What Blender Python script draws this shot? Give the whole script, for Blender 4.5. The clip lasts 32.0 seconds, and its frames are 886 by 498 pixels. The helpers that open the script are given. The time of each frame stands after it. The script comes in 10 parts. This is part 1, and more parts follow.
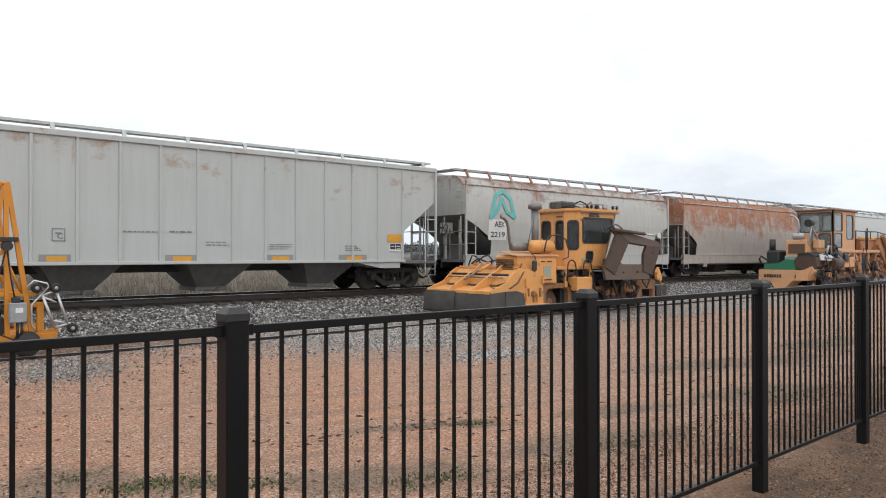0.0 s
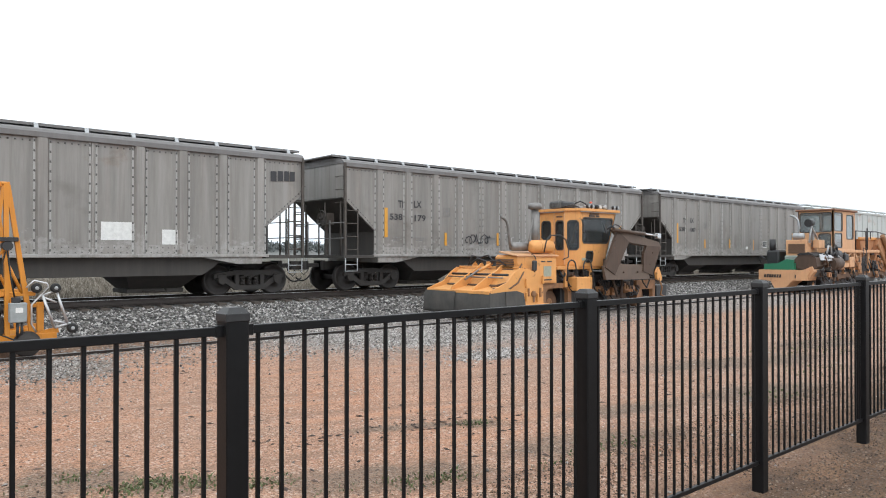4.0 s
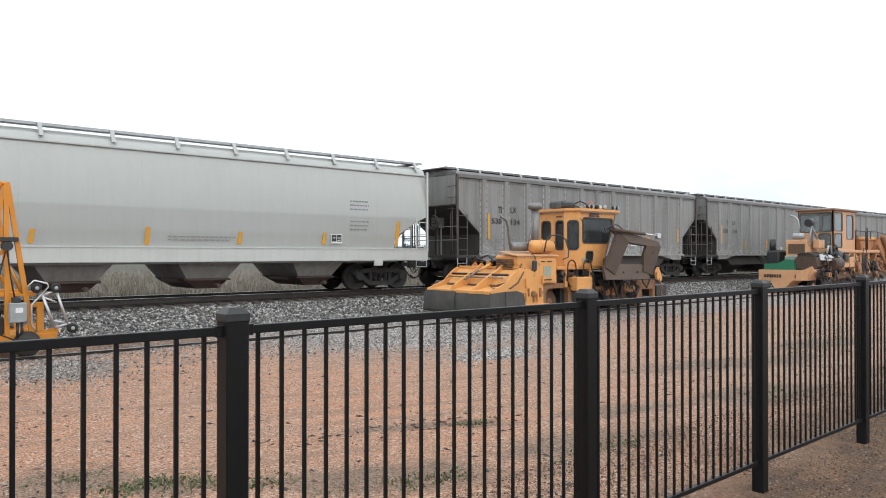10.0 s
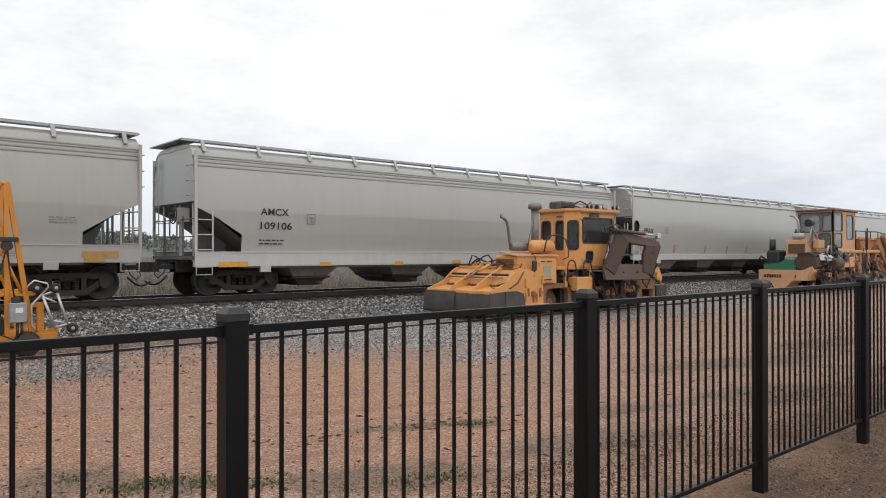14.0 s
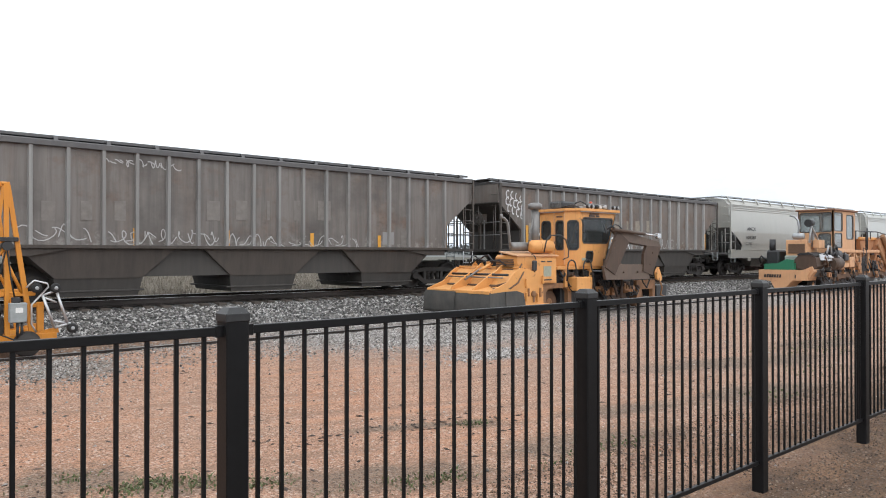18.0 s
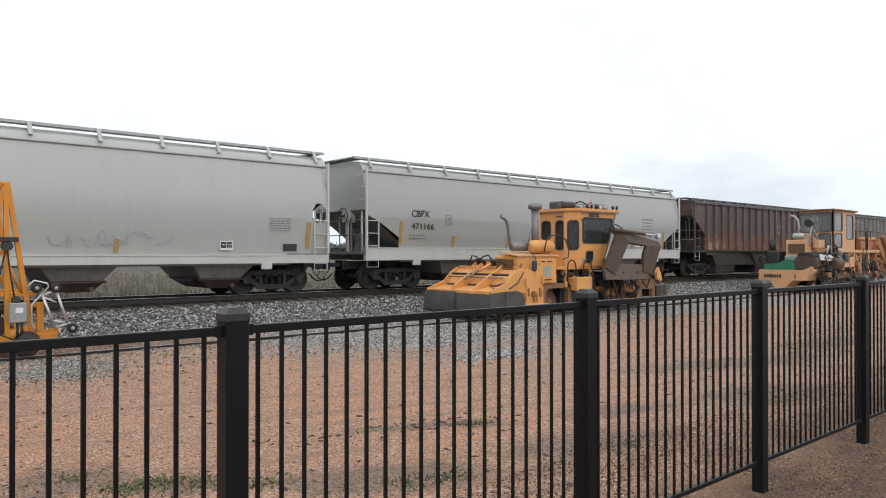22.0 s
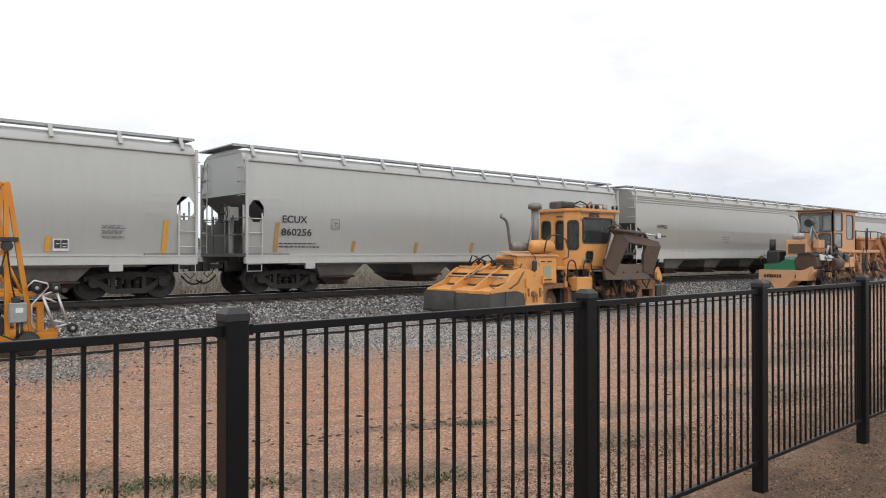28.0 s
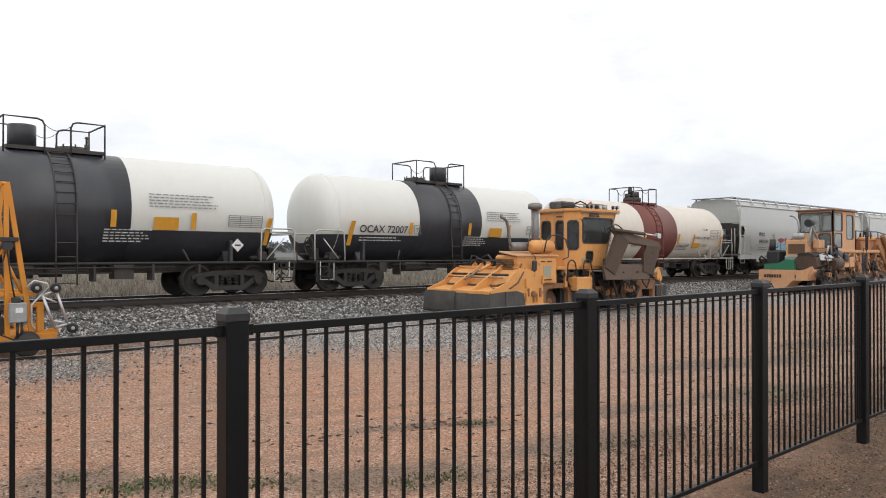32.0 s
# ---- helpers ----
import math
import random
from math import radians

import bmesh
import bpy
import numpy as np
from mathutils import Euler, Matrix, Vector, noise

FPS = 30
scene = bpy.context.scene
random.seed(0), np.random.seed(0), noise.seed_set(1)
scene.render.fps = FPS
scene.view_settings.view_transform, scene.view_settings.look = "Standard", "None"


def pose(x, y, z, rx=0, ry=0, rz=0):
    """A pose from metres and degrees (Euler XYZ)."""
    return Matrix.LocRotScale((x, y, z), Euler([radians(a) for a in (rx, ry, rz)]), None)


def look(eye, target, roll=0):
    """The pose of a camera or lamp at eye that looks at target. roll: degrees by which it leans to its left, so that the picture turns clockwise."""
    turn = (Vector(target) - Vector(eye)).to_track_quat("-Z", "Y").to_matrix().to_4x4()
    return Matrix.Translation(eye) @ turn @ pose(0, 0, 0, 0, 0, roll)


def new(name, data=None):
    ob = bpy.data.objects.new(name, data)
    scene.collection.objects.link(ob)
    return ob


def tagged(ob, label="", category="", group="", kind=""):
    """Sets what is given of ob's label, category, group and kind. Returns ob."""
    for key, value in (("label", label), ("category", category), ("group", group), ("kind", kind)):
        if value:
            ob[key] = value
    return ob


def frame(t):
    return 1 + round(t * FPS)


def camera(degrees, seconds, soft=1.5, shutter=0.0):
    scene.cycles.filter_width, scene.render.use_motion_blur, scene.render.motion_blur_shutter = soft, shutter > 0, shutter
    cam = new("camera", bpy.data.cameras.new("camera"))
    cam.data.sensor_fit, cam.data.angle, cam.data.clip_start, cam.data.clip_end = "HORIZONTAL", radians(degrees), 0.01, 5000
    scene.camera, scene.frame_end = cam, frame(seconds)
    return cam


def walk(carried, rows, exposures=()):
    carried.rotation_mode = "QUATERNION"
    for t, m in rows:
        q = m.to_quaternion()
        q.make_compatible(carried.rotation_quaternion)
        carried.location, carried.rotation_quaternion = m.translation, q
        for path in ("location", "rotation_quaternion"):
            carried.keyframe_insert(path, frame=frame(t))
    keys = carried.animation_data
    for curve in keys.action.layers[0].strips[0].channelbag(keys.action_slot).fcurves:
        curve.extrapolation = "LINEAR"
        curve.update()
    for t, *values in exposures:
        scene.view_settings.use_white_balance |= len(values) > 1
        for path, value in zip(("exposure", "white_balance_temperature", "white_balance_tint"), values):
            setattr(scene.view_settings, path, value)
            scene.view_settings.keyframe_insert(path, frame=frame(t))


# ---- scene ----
cam = camera(62.98, 32.0, soft=1.0)
EYE = Vector((0.0, 0.0, 2.05))
VIEW = look(EYE, (math.cos(radians(48.68)), math.sin(radians(48.68)), 2.05 + math.tan(radians(0.403))), 0)
walk(cam, [(0.0, VIEW), (32.0, VIEW)], exposures=[(0.0, 0.20, 6400, 9), (1.0, 0.12, 6450, 9), (2.5, 0.42, 6300, 8), (6.0, 0.62, 6150, 6), (9.0, 0.58, 6150, 6), (10.0, 0.48, 6200, 6), (10.6, 0.30, 6300, 8), (11.2, 0.10, 6400, 9), (12.5, 0.12, 6500, 10), (14.5, -0.02, 6500, 10), (17.0, 0.48, 6350, 9), (19.0, 0.54, 6150, 7), (20.6, 0.60, 6150, 6), (21.1, 0.48, 6200, 6), (22.0, 0.20, 6350, 8), (23.0, 0.20, 6500, 10), (26.0, 0.15, 6500, 10), (30.0, 0.15, 6550, 10), (32.0, 0.15, 6550, 10)])

# ---- sky and light: bright overcast ----
world = bpy.data.worlds.new("overcast_sky")
scene.world = world
world.use_nodes = True
wn, wl = world.node_tree.nodes, world.node_tree.links
wn.clear()
w_out = wn.new("ShaderNodeOutputWorld")
w_bg = wn.new("ShaderNodeBackground")
w_sky = wn.new("ShaderNodeTexSky")
w_sky.sky_type = "NISHITA"
w_sky.sun_disc = False
w_sky.sun_elevation = radians(48)
w_sky.sun_rotation = radians(200)
w_skyk = wn.new("ShaderNodeMix")
w_skyk.data_type = "RGBA"
w_skyk.blend_type = "MULTIPLY"
w_skyk.inputs[0].default_value = 1.0
w_skyk.inputs[7].default_value = (0.1, 0.1, 0.1, 1)
w_tc = wn.new("ShaderNodeTexCoord")
w_map = wn.new("ShaderNodeMapping")
w_map.inputs["Scale"].default_value = (2.0, 2.0, 5.0)
w_noise = wn.new("ShaderNodeTexNoise")
w_noise.inputs["Scale"].default_value = 1.6
w_noise.inputs["Detail"].default_value = 7
w_noise.inputs["Roughness"].default_value = 0.62
w_ramp = wn.new("ShaderNodeValToRGB")
w_ramp.color_ramp.elements[0].position = 0.30
w_ramp.color_ramp.elements[0].color = (0.80, 0.81, 0.83, 1)
w_ramp.color_ramp.elements[1].position = 0.54
w_ramp.color_ramp.elements[1].color = (1.04, 1.04, 1.04, 1)
w_sep = wn.new("ShaderNodeSeparateXYZ")
w_hor = wn.new("ShaderNodeValToRGB")
w_hor.color_ramp.elements[0].position = 0.0
w_hor.color_ramp.elements[0].color = (0.70, 0.755, 0.84, 1)
w_hor.color_ramp.elements[1].position = 0.19
w_hor.color_ramp.elements[1].color = (1, 1, 1, 1)
w_mul = wn.new("ShaderNodeMix")
w_mul.data_type = "RGBA"
w_mul.blend_type = "MULTIPLY"
w_mul.inputs[0].default_value = 1.0
w_mix = wn.new("ShaderNodeMix")
w_mix.data_type = "RGBA"
w_mix.inputs[0].default_value = 0.92
wl.new(w_tc.outputs["Generated"], w_map.inputs["Vector"])
wl.new(w_map.outputs["Vector"], w_noise.inputs["Vector"])
wl.new(w_noise.outputs["Fac"], w_ramp.inputs["Fac"])
wl.new(w_tc.outputs["Generated"], w_sep.inputs[0])
wl.new(w_sep.outputs["Z"], w_hor.inputs["Fac"])
wl.new(w_ramp.outputs["Color"], w_mul.inputs[6])
wl.new(w_hor.outputs["Color"], w_mul.inputs[7])
wl.new(w_sky.outputs["Color"], w_skyk.inputs[6])
wl.new(w_skyk.outputs[2], w_mix.inputs[6])
wl.new(w_mul.outputs[2], w_mix.inputs[7])
w_dot = wn.new("ShaderNodeVectorMath")
w_dot.operation = "DOT_PRODUCT"
w_dot.inputs[1].default_value = (-0.25, -0.62, 0.744)
w_glow = wn.new("ShaderNodeMapRange")
w_glow.inputs[1].default_value, w_glow.inputs[2].default_value = -0.2, 1.0
w_glow.inputs[3].default_value, w_glow.inputs[4].default_value = 0.94, 1.25
w_lit = wn.new("ShaderNodeVectorMath")
w_lit.operation = "SCALE"
wl.new(w_tc.outputs["Generated"], w_dot.inputs[0])
wl.new(w_dot.outputs["Value"], w_glow.inputs[0])
wl.new(w_mix.outputs[2], w_lit.inputs[0])
wl.new(w_glow.outputs[0], w_lit.inputs["Scale"])
wl.new(w_lit.outputs[0], w_bg.inputs["Color"])
w_bg.inputs["Strength"].default_value = 1.12
wl.new(w_bg.outputs["Background"], w_out.inputs["Surface"])

sun_data = bpy.data.lights.new("sun", "SUN")
sun_data.energy = 0.35
sun_data.angle = radians(50)
sun_data.color = (1.0, 0.97, 0.92)
sun = new("sun", sun_data)
sun.matrix_world = look((0, 0, 0), (0.25, 0.62, -0.744))


# ---- mesh building ----
class Shape:
    """A list of corners and faces that becomes one mesh."""

    def __init__(self, weld=False):
        self.weld = weld
        self.v, self.f, self.s = [], [], []

    def add(self, verts, faces, smooth=False):
        n = len(self.v)
        self.v.extend(verts)
        self.f.extend([tuple(n + i for i in face) for face in faces])
        self.s.extend([smooth] * len(faces))
        return self

    def box(self, x0, x1, y0, y1, z0, z1):
        return self.add([(x0, y0, z0), (x1, y0, z0), (x1, y1, z0), (x0, y1, z0), (x0, y0, z1), (x1, y0, z1), (x1, y1, z1), (x0, y1, z1)],
                        [(0, 3, 2, 1), (4, 5, 6, 7), (0, 1, 5, 4), (1, 2, 6, 5), (2, 3, 7, 6), (3, 0, 4, 7)])

    def cbox(self, x0, x1, y0, y1, z0, z1, c=0.01):
        """A box with all edges chamfered by c."""
        xs, ys, zs = (x0, x1), (y0, y1), (z0, z1)
        verts, idx = [], {}
        for i in (0, 1):
            for j in (0, 1):
                for k in (0, 1):
                    sx, sy, sz = (1 - 2 * i) * c, (1 - 2 * j) * c, (1 - 2 * k) * c
                    for a, d in enumerate(((0, sy, sz), (sx, 0, sz), (sx, sy, 0))):
                        idx[i, j, k, a] = len(verts)
                        verts.append((xs[i] + d[0], ys[j] + d[1], zs[k] + d[2]))
        faces = []
        for i in (0, 1):
            faces.append([idx[i, 0, 0, 0], idx[i, 1, 0, 0], idx[i, 1, 1, 0], idx[i, 0, 1, 0]])
            faces.append([idx[0, i, 0, 1], idx[1, i, 0, 1], idx[1, i, 1, 1], idx[0, i, 1, 1]])
            faces.append([idx[0, 0, i, 2], idx[1, 0, i, 2], idx[1, 1, i, 2], idx[0, 1, i, 2]])
        for i in (0, 1):
            for j in (0, 1):
                faces.append([idx[0, i, j, 1], idx[0, i, j, 2], idx[1, i, j, 2], idx[1, i, j, 1]])
                faces.append([idx[i, 0, j, 0], idx[i, 0, j, 2], idx[i, 1, j, 2], idx[i, 1, j, 0]])
                faces.append([idx[i, j, 0, 0], idx[i, j, 0, 1], idx[i, j, 1, 1], idx[i, j, 1, 0]])
                for k in (0, 1):
                    faces.append([idx[i, j, k, 0], idx[i, j, k, 1], idx[i, j, k, 2]])
        return self.add(verts, faces)

    def prism(self, pts, a0, a1, axis="y"):
        """A closed outline drawn out along an axis: (x, z) along y, (y, z) along x, (x, y) along z."""
        def p(u, w, a):
            return {"y": (u, a, w), "x": (a, u, w), "z": (u, w, a)}[axis]
        n = len(pts)
        verts = [p(u, w, a0) for u, w in pts] + [p(u, w, a1) for u, w in pts]
        faces = [tuple(range(n)), tuple(range(2 * n - 1, n - 1, -1))]
        faces += [(i, n + i, n + (i + 1) % n, (i + 1) % n) for i in range(n)]
        return self.add(verts, faces)

    def hexa(self, low, high):
        """Four corners below and four above, in the same order."""
        return self.add(list(low) + list(high), [(0, 3, 2, 1), (4, 5, 6, 7), (0, 1, 5, 4), (1, 2, 6, 5), (2, 3, 7, 6), (3, 0, 4, 7)])

    def cyl(self, p0, p1, r0, r1=None, n=12, caps=True):
        r1 = r0 if r1 is None else r1
        a, b = Vector(p0), Vector(p1)
        d = (b - a).normalized()
        u = d.orthogonal().normalized()
        w = d.cross(u)
        ring = [(math.cos(2 * math.pi * i / n), math.sin(2 * math.pi * i / n)) for i in range(n)]
        verts = [tuple(a + (u * c + w * s) * r0) for c, s in ring] + [tuple(b + (u * c + w * s) * r1) for c, s in ring]
        self.add(verts, [(i, (i + 1) % n, n + (i + 1) % n, n + i) for i in range(n)], True)
        if caps:
            m = len(self.v) - 2 * n
            self.f += [tuple(m + i for i in range(n - 1, -1, -1)), tuple(m + n + i for i in range(n))]
            self.s += [False, False]
        return self

    def tube(self, pts, r, n=8):
        """A round bar along a line of points."""
        pts = [Vector(p) for p in pts]
        verts, faces = [], []
        u = (pts[1] - pts[0]).orthogonal().normalized()
        for i, p in enumerate(pts):
            d = (pts[min(i + 1, len(pts) - 1)] - pts[max(i - 1, 0)]).normalized()
            u = (u - d * u.dot(d)).normalized()
            w = d.cross(u)
            verts += [tuple(p + (u * math.cos(2 * math.pi * k / n) + w * math.sin(2 * math.pi * k / n)) * r) for k in range(n)]
        for i in range(len(pts) - 1):
            faces += [(i * n + k, i * n + (k + 1) % n, (i + 1) * n + (k + 1) % n, (i + 1) * n + k) for k in range(n)]
        m = (len(pts) - 1) * n
        self.add(verts, faces, True)
        base = len(self.v) - len(verts)
        self.f += [tuple(base + k for k in range(n - 1, -1, -1)), tuple(base + m + k for k in range(n))]
        self.s += [False, False]
        return self

    def lathe(self, prof, axis="x", n=24, at=(0, 0, 0)):
        """A turned form: prof gives (place along the axis, radius)."""
        verts, faces = [], []
        for a, r in prof:
            for k in range(n):
                c, s = r * math.cos(2 * math.pi * k / n), r * math.sin(2 * math.pi * k / n)
                q = {"x": (a, c, s), "y": (c, a, s), "z": (c, s, a)}[axis]
                verts.append((q[0] + at[0], q[1] + at[1], q[2] + at[2]))
        for i in range(len(prof) - 1):
            faces += [(i * n + k, i * n + (k + 1) % n, (i + 1) * n + (k + 1) % n, (i + 1) * n + k) for k in range(n)]
        self.add(verts, faces, True)
        base, m = len(self.v) - len(verts), (len(prof) - 1) * n
        self.f += [tuple(base + k for k in range(n - 1, -1, -1)), tuple(base + m + k for k in range(n))]
        self.s += [False, False]
        return self

    def turn(self, m, start=0):
        self.v[start:] = [tuple(m @ Vector(q)) for q in self.v[start:]]
        return self

    def mesh(self, name, material):
        me = bpy.data.meshes.new(name)
        me.from_pydata(self.v, [], self.f)
        me.polygons.foreach_set("use_smooth", self.s)
        me.materials.append(material)
        bm = bmesh.new()
        bm.from_mesh(me)
        if self.weld:
            bmesh.ops.remove_doubles(bm, verts=bm.verts, dist=0.0005)
        bmesh.ops.recalc_face_normals(bm, faces=bm.faces)
        bm.to_mesh(me)
        bm.free()
        me.update()
        return me


def part(name, shape, material, parent, label="", at=None):
    """Links a shape (or a ready mesh) as one mesh object under a thing or part."""
    me = shape.mesh(name, material) if isinstance(shape, Shape) else shape
    ob = new(name, me)
    ob.parent = parent
    if at is not None:
        ob.matrix_basis = at
    if label:
        ob["label"] = label
    return ob


def thing(name, label, category, group="", at=None, kind=""):
    ob = tagged(new(name), label, category, group, kind)
    ob.empty_display_size = 0.3
    if at is not None:
        ob.matrix_basis = at
    return ob


def solid(name, shape, material, label, category, group="", at=None, kind=""):
    """A thing that is one mesh."""
    ob = tagged(new(name, shape.mesh(name, material) if isinstance(shape, Shape) else shape), label, category, group, kind)
    if at is not None:
        ob.matrix_basis = at
    return ob


TEXTS = {}


def text_mesh(body, size, material, thick=0.0, spacing=1.0):
    key = (body, size, material.name, thick, spacing)
    if key not in TEXTS:
        cu = bpy.data.curves.new("lettering", "FONT")
        cu.body, cu.size, cu.offset, cu.space_character = body, size, thick, spacing
        cu.resolution_u = 3
        cu.materials.append(material)
        ob = new("lettering", cu)
        me = bpy.data.meshes.new_from_object(ob)
        bpy.data.objects.remove(ob)
        bpy.data.curves.remove(cu)
        TEXTS[key] = me
    return TEXTS[key]


def lettering(body, size, material, parent, x, y, z, thick=0.0, spacing=1.0, label="", m=None):
    """Writing that stands upright and faces -y."""
    return part("lettering", text_mesh(body, size, material, thick, spacing), material, parent, label,
                m if m is not None else pose(x, y, z, 90, 0, 0))


# ---- materials ----
def base_nodes(name):
    m = bpy.data.materials.new(name)
    m.use_nodes = True
    nt = m.node_tree
    b = nt.nodes["Principled BSDF"]
    return m, nt, b


def noise_node(nt, vec, scale, detail=5, rough=0.6):
    n = nt.nodes.new("ShaderNodeTexNoise")
    n.inputs["Scale"].default_value, n.inputs["Detail"].default_value, n.inputs["Roughness"].default_value = scale, detail, rough
    nt.links.new(vec, n.inputs["Vector"])
    return n.outputs["Fac"]


def ramp_node(nt, fac, lo, hi, c0=(0, 0, 0, 1), c1=(1, 1, 1, 1)):
    r = nt.nodes.new("ShaderNodeValToRGB")
    r.color_ramp.elements[0].position, r.color_ramp.elements[1].position = lo, hi
    r.color_ramp.elements[0].color, r.color_ramp.elements[1].color = c0, c1
    nt.links.new(fac, r.inputs["Fac"])
    return r.outputs["Color"]


def mix_node(nt, fac, a, b, kind="MIX"):
    n = nt.nodes.new("ShaderNodeMix")
    n.data_type, n.blend_type = "RGBA", kind
    for socket, value in ((n.inputs[0], fac), (n.inputs[6], a), (n.inputs[7], b)):
        if isinstance(value, (int, float)):
            socket.default_value = value
        elif isinstance(value, tuple):
            socket.default_value = (*value[:3], 1)
        else:
            nt.links.new(value, socket)
    return n.outputs[2]


def place_nodes(nt, scale=(1, 1, 1), vary=True):
    """Object space, shifted from thing to thing."""
    tc = nt.nodes.new("ShaderNodeTexCoord")
    out = tc.outputs["Object"]
    if vary:
        info = nt.nodes.new("ShaderNodeObjectInfo")
        k = nt.nodes.new("ShaderNodeVectorMath")
        k.operation = "MULTIPLY_ADD"
        nt.links.new(info.outputs["Random"], k.inputs[0])
        k.inputs[1].default_value = (37.0, 0.0, 11.0)
        nt.links.new(out, k.inputs[2])
        out = k.outputs[0]
    mp = nt.nodes.new("ShaderNodeMapping")
    mp.inputs["Scale"].default_value = scale
    nt.links.new(out, mp.inputs["Vector"])
    return mp.outputs["Vector"]


def bump_node(nt, b, fac, strength, distance=0.02):
    n = nt.nodes.new("ShaderNodeBump")
    n.inputs["Strength"].default_value, n.inputs["Distance"].default_value = strength, distance
    nt.links.new(fac, n.inputs["Height"])
    nt.links.new(n.outputs["Normal"], b.inputs["Normal"])


def paint(name, col, rough=0.5, metal=0.0, dirt=(0.12, 0.10, 0.085), dirty=0.35, rust=0.0, rust_col=(0.20, 0.075, 0.03), dent=0.08, vary=True, grain=1.0, streaky=1.0, bloom=None, gloss=0.5):
    """Weathered paint: broad soiling, vertical run-off streaks, fine grain and rust blooms; bloom: heights between which rust sets in, and how much."""
    m, nt, b = base_nodes(name)
    v1 = place_nodes(nt, (1, 1, 1), vary)
    v2 = place_nodes(nt, (3.2, 3.2, 0.22), vary)
    broad = ramp_node(nt, noise_node(nt, v1, 0.7 * grain, 4), 0.35, 0.75)
    streak = ramp_node(nt, noise_node(nt, v2, 1.6 * grain, 6, 0.7), 0.42, 0.78)
    fine = noise_node(nt, v1, 38 * grain, 3)
    c = mix_node(nt, mix_node(nt, dirty, (0, 0, 0), broad), col, tuple(0.55 * q + 0.45 * d for q, d in zip(col, dirt)))
    c = mix_node(nt, mix_node(nt, dirty * 0.9 * streaky, (0, 0, 0), streak), c, dirt)
    c = mix_node(nt, 0.12, c, ramp_node(nt, fine, 0.3, 0.7, (0.5, 0.5, 0.5, 1), (1, 1, 1, 1)), "MULTIPLY")
    if bloom:
        z0, z1, much = bloom
        own = nt.nodes.new("ShaderNodeTexCoord")
        sep = nt.nodes.new("ShaderNodeSeparateXYZ")
        nt.links.new(own.outputs["Object"], sep.inputs[0])
        rise = nt.nodes.new("ShaderNodeMapRange")
        rise.interpolation_type = "SMOOTHSTEP"
        rise.inputs[1].default_value, rise.inputs[2].default_value = z0, z1
        rise.inputs[4].default_value = much
        nt.links.new(sep.outputs["Z"], rise.inputs[0])
        for vec, scale, lo in ((place_nodes(nt, (0.55, 0.55, 0.9), vary), 1.25, 0.66), (place_nodes(nt, (2.6, 2.6, 0.34), vary), 1.2, 0.72)):
            k = nt.nodes.new("ShaderNodeMath")
            nt.links.new(noise_node(nt, vec, scale, 9, 0.72), k.inputs[0])
            nt.links.new(rise.outputs[0], k.inputs[1])
            tone = ramp_node(nt, noise_node(nt, v1, 7, 6), 0.3, 0.7, (*[q * 0.5 for q in rust_col], 1), (*[min(1, q * 1.5) for q in rust_col], 1))
            c = mix_node(nt, mix_node(nt, 0.85, (0, 0, 0), ramp_node(nt, k.outputs[0], lo, lo + 0.13)), c, tone)
    if rust:
        spot = ramp_node(nt, noise_node(nt, v1, 1.15 * grain, 8, 0.72), 0.72 - 0.34 * rust, 0.80 - 0.24 * rust)
        run = ramp_node(nt, noise_node(nt, v2, 1.1 * grain, 5, 0.6), 0.66 - 0.2 * rust, 0.85 - 0.2 * rust)
        tone = ramp_node(nt, noise_node(nt, v1, 6, 5), 0.3, 0.7, (*[q * 0.55 for q in rust_col], 1), (*[min(1, q * 1.5) for q in rust_col], 1))
        c = mix_node(nt, mix_node(nt, 0.55, (0, 0, 0), run), c, tone)
        c = mix_node(nt, spot, c, tone)
    nt.links.new(c, b.inputs["Base Color"])
    b.inputs["Roughness"].default_value, b.inputs["Metallic"].default_value = rough, metal
    b.inputs["Specular IOR Level"].default_value = gloss
    if dent:
        bump_node(nt, b, noise_node(nt, v1, 2.4, 3), dent, 0.03)
    return m


def plain(name, col, rough=0.5, metal=0.0, var=0.25, scale=9.0, bump=0.0):
    """A small part's finish with slight wear."""
    m, nt, b = base_nodes(name)
    v = place_nodes(nt)
    c = mix_node(nt, ramp_node(nt, noise_node(nt, v, scale, 6), 0.3, 0.75), col, tuple(q * (1 - var) for q in col))
    nt.links.new(c, b.inputs["Base Color"])
    b.inputs["Roughness"].default_value, b.inputs["Metallic"].default_value = rough, metal
    if bump:
        bump_node(nt, b, noise_node(nt, v, scale * 4, 4), bump, 0.01)
    return m


WHITE = plain("white_marking", (0.72, 0.72, 0.70), 0.6)
INK = plain("dark_marking", (0.035, 0.035, 0.04), 0.6)
FADED_INK = plain("faded_marking", (0.22, 0.22, 0.22), 0.7)
YELLOW = plain("yellow_reflector", (0.66, 0.32, 0.035), 0.4, var=0.2)
BROWN_REFLECTOR = plain("weathered_reflector", (0.42, 0.24, 0.07), 0.5, var=0.3)
UNDER = paint("dark_underframe", (0.042, 0.038, 0.035), 0.75, dirt=(0.085, 0.073, 0.062), dirty=0.5)
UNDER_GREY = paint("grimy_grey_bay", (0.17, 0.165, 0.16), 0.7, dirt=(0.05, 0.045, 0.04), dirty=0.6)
STEEL_DARK = paint("dark_cast_steel", (0.024, 0.022, 0.021), 0.75, 0.0, dirt=(0.06, 0.048, 0.04), dirty=0.55)
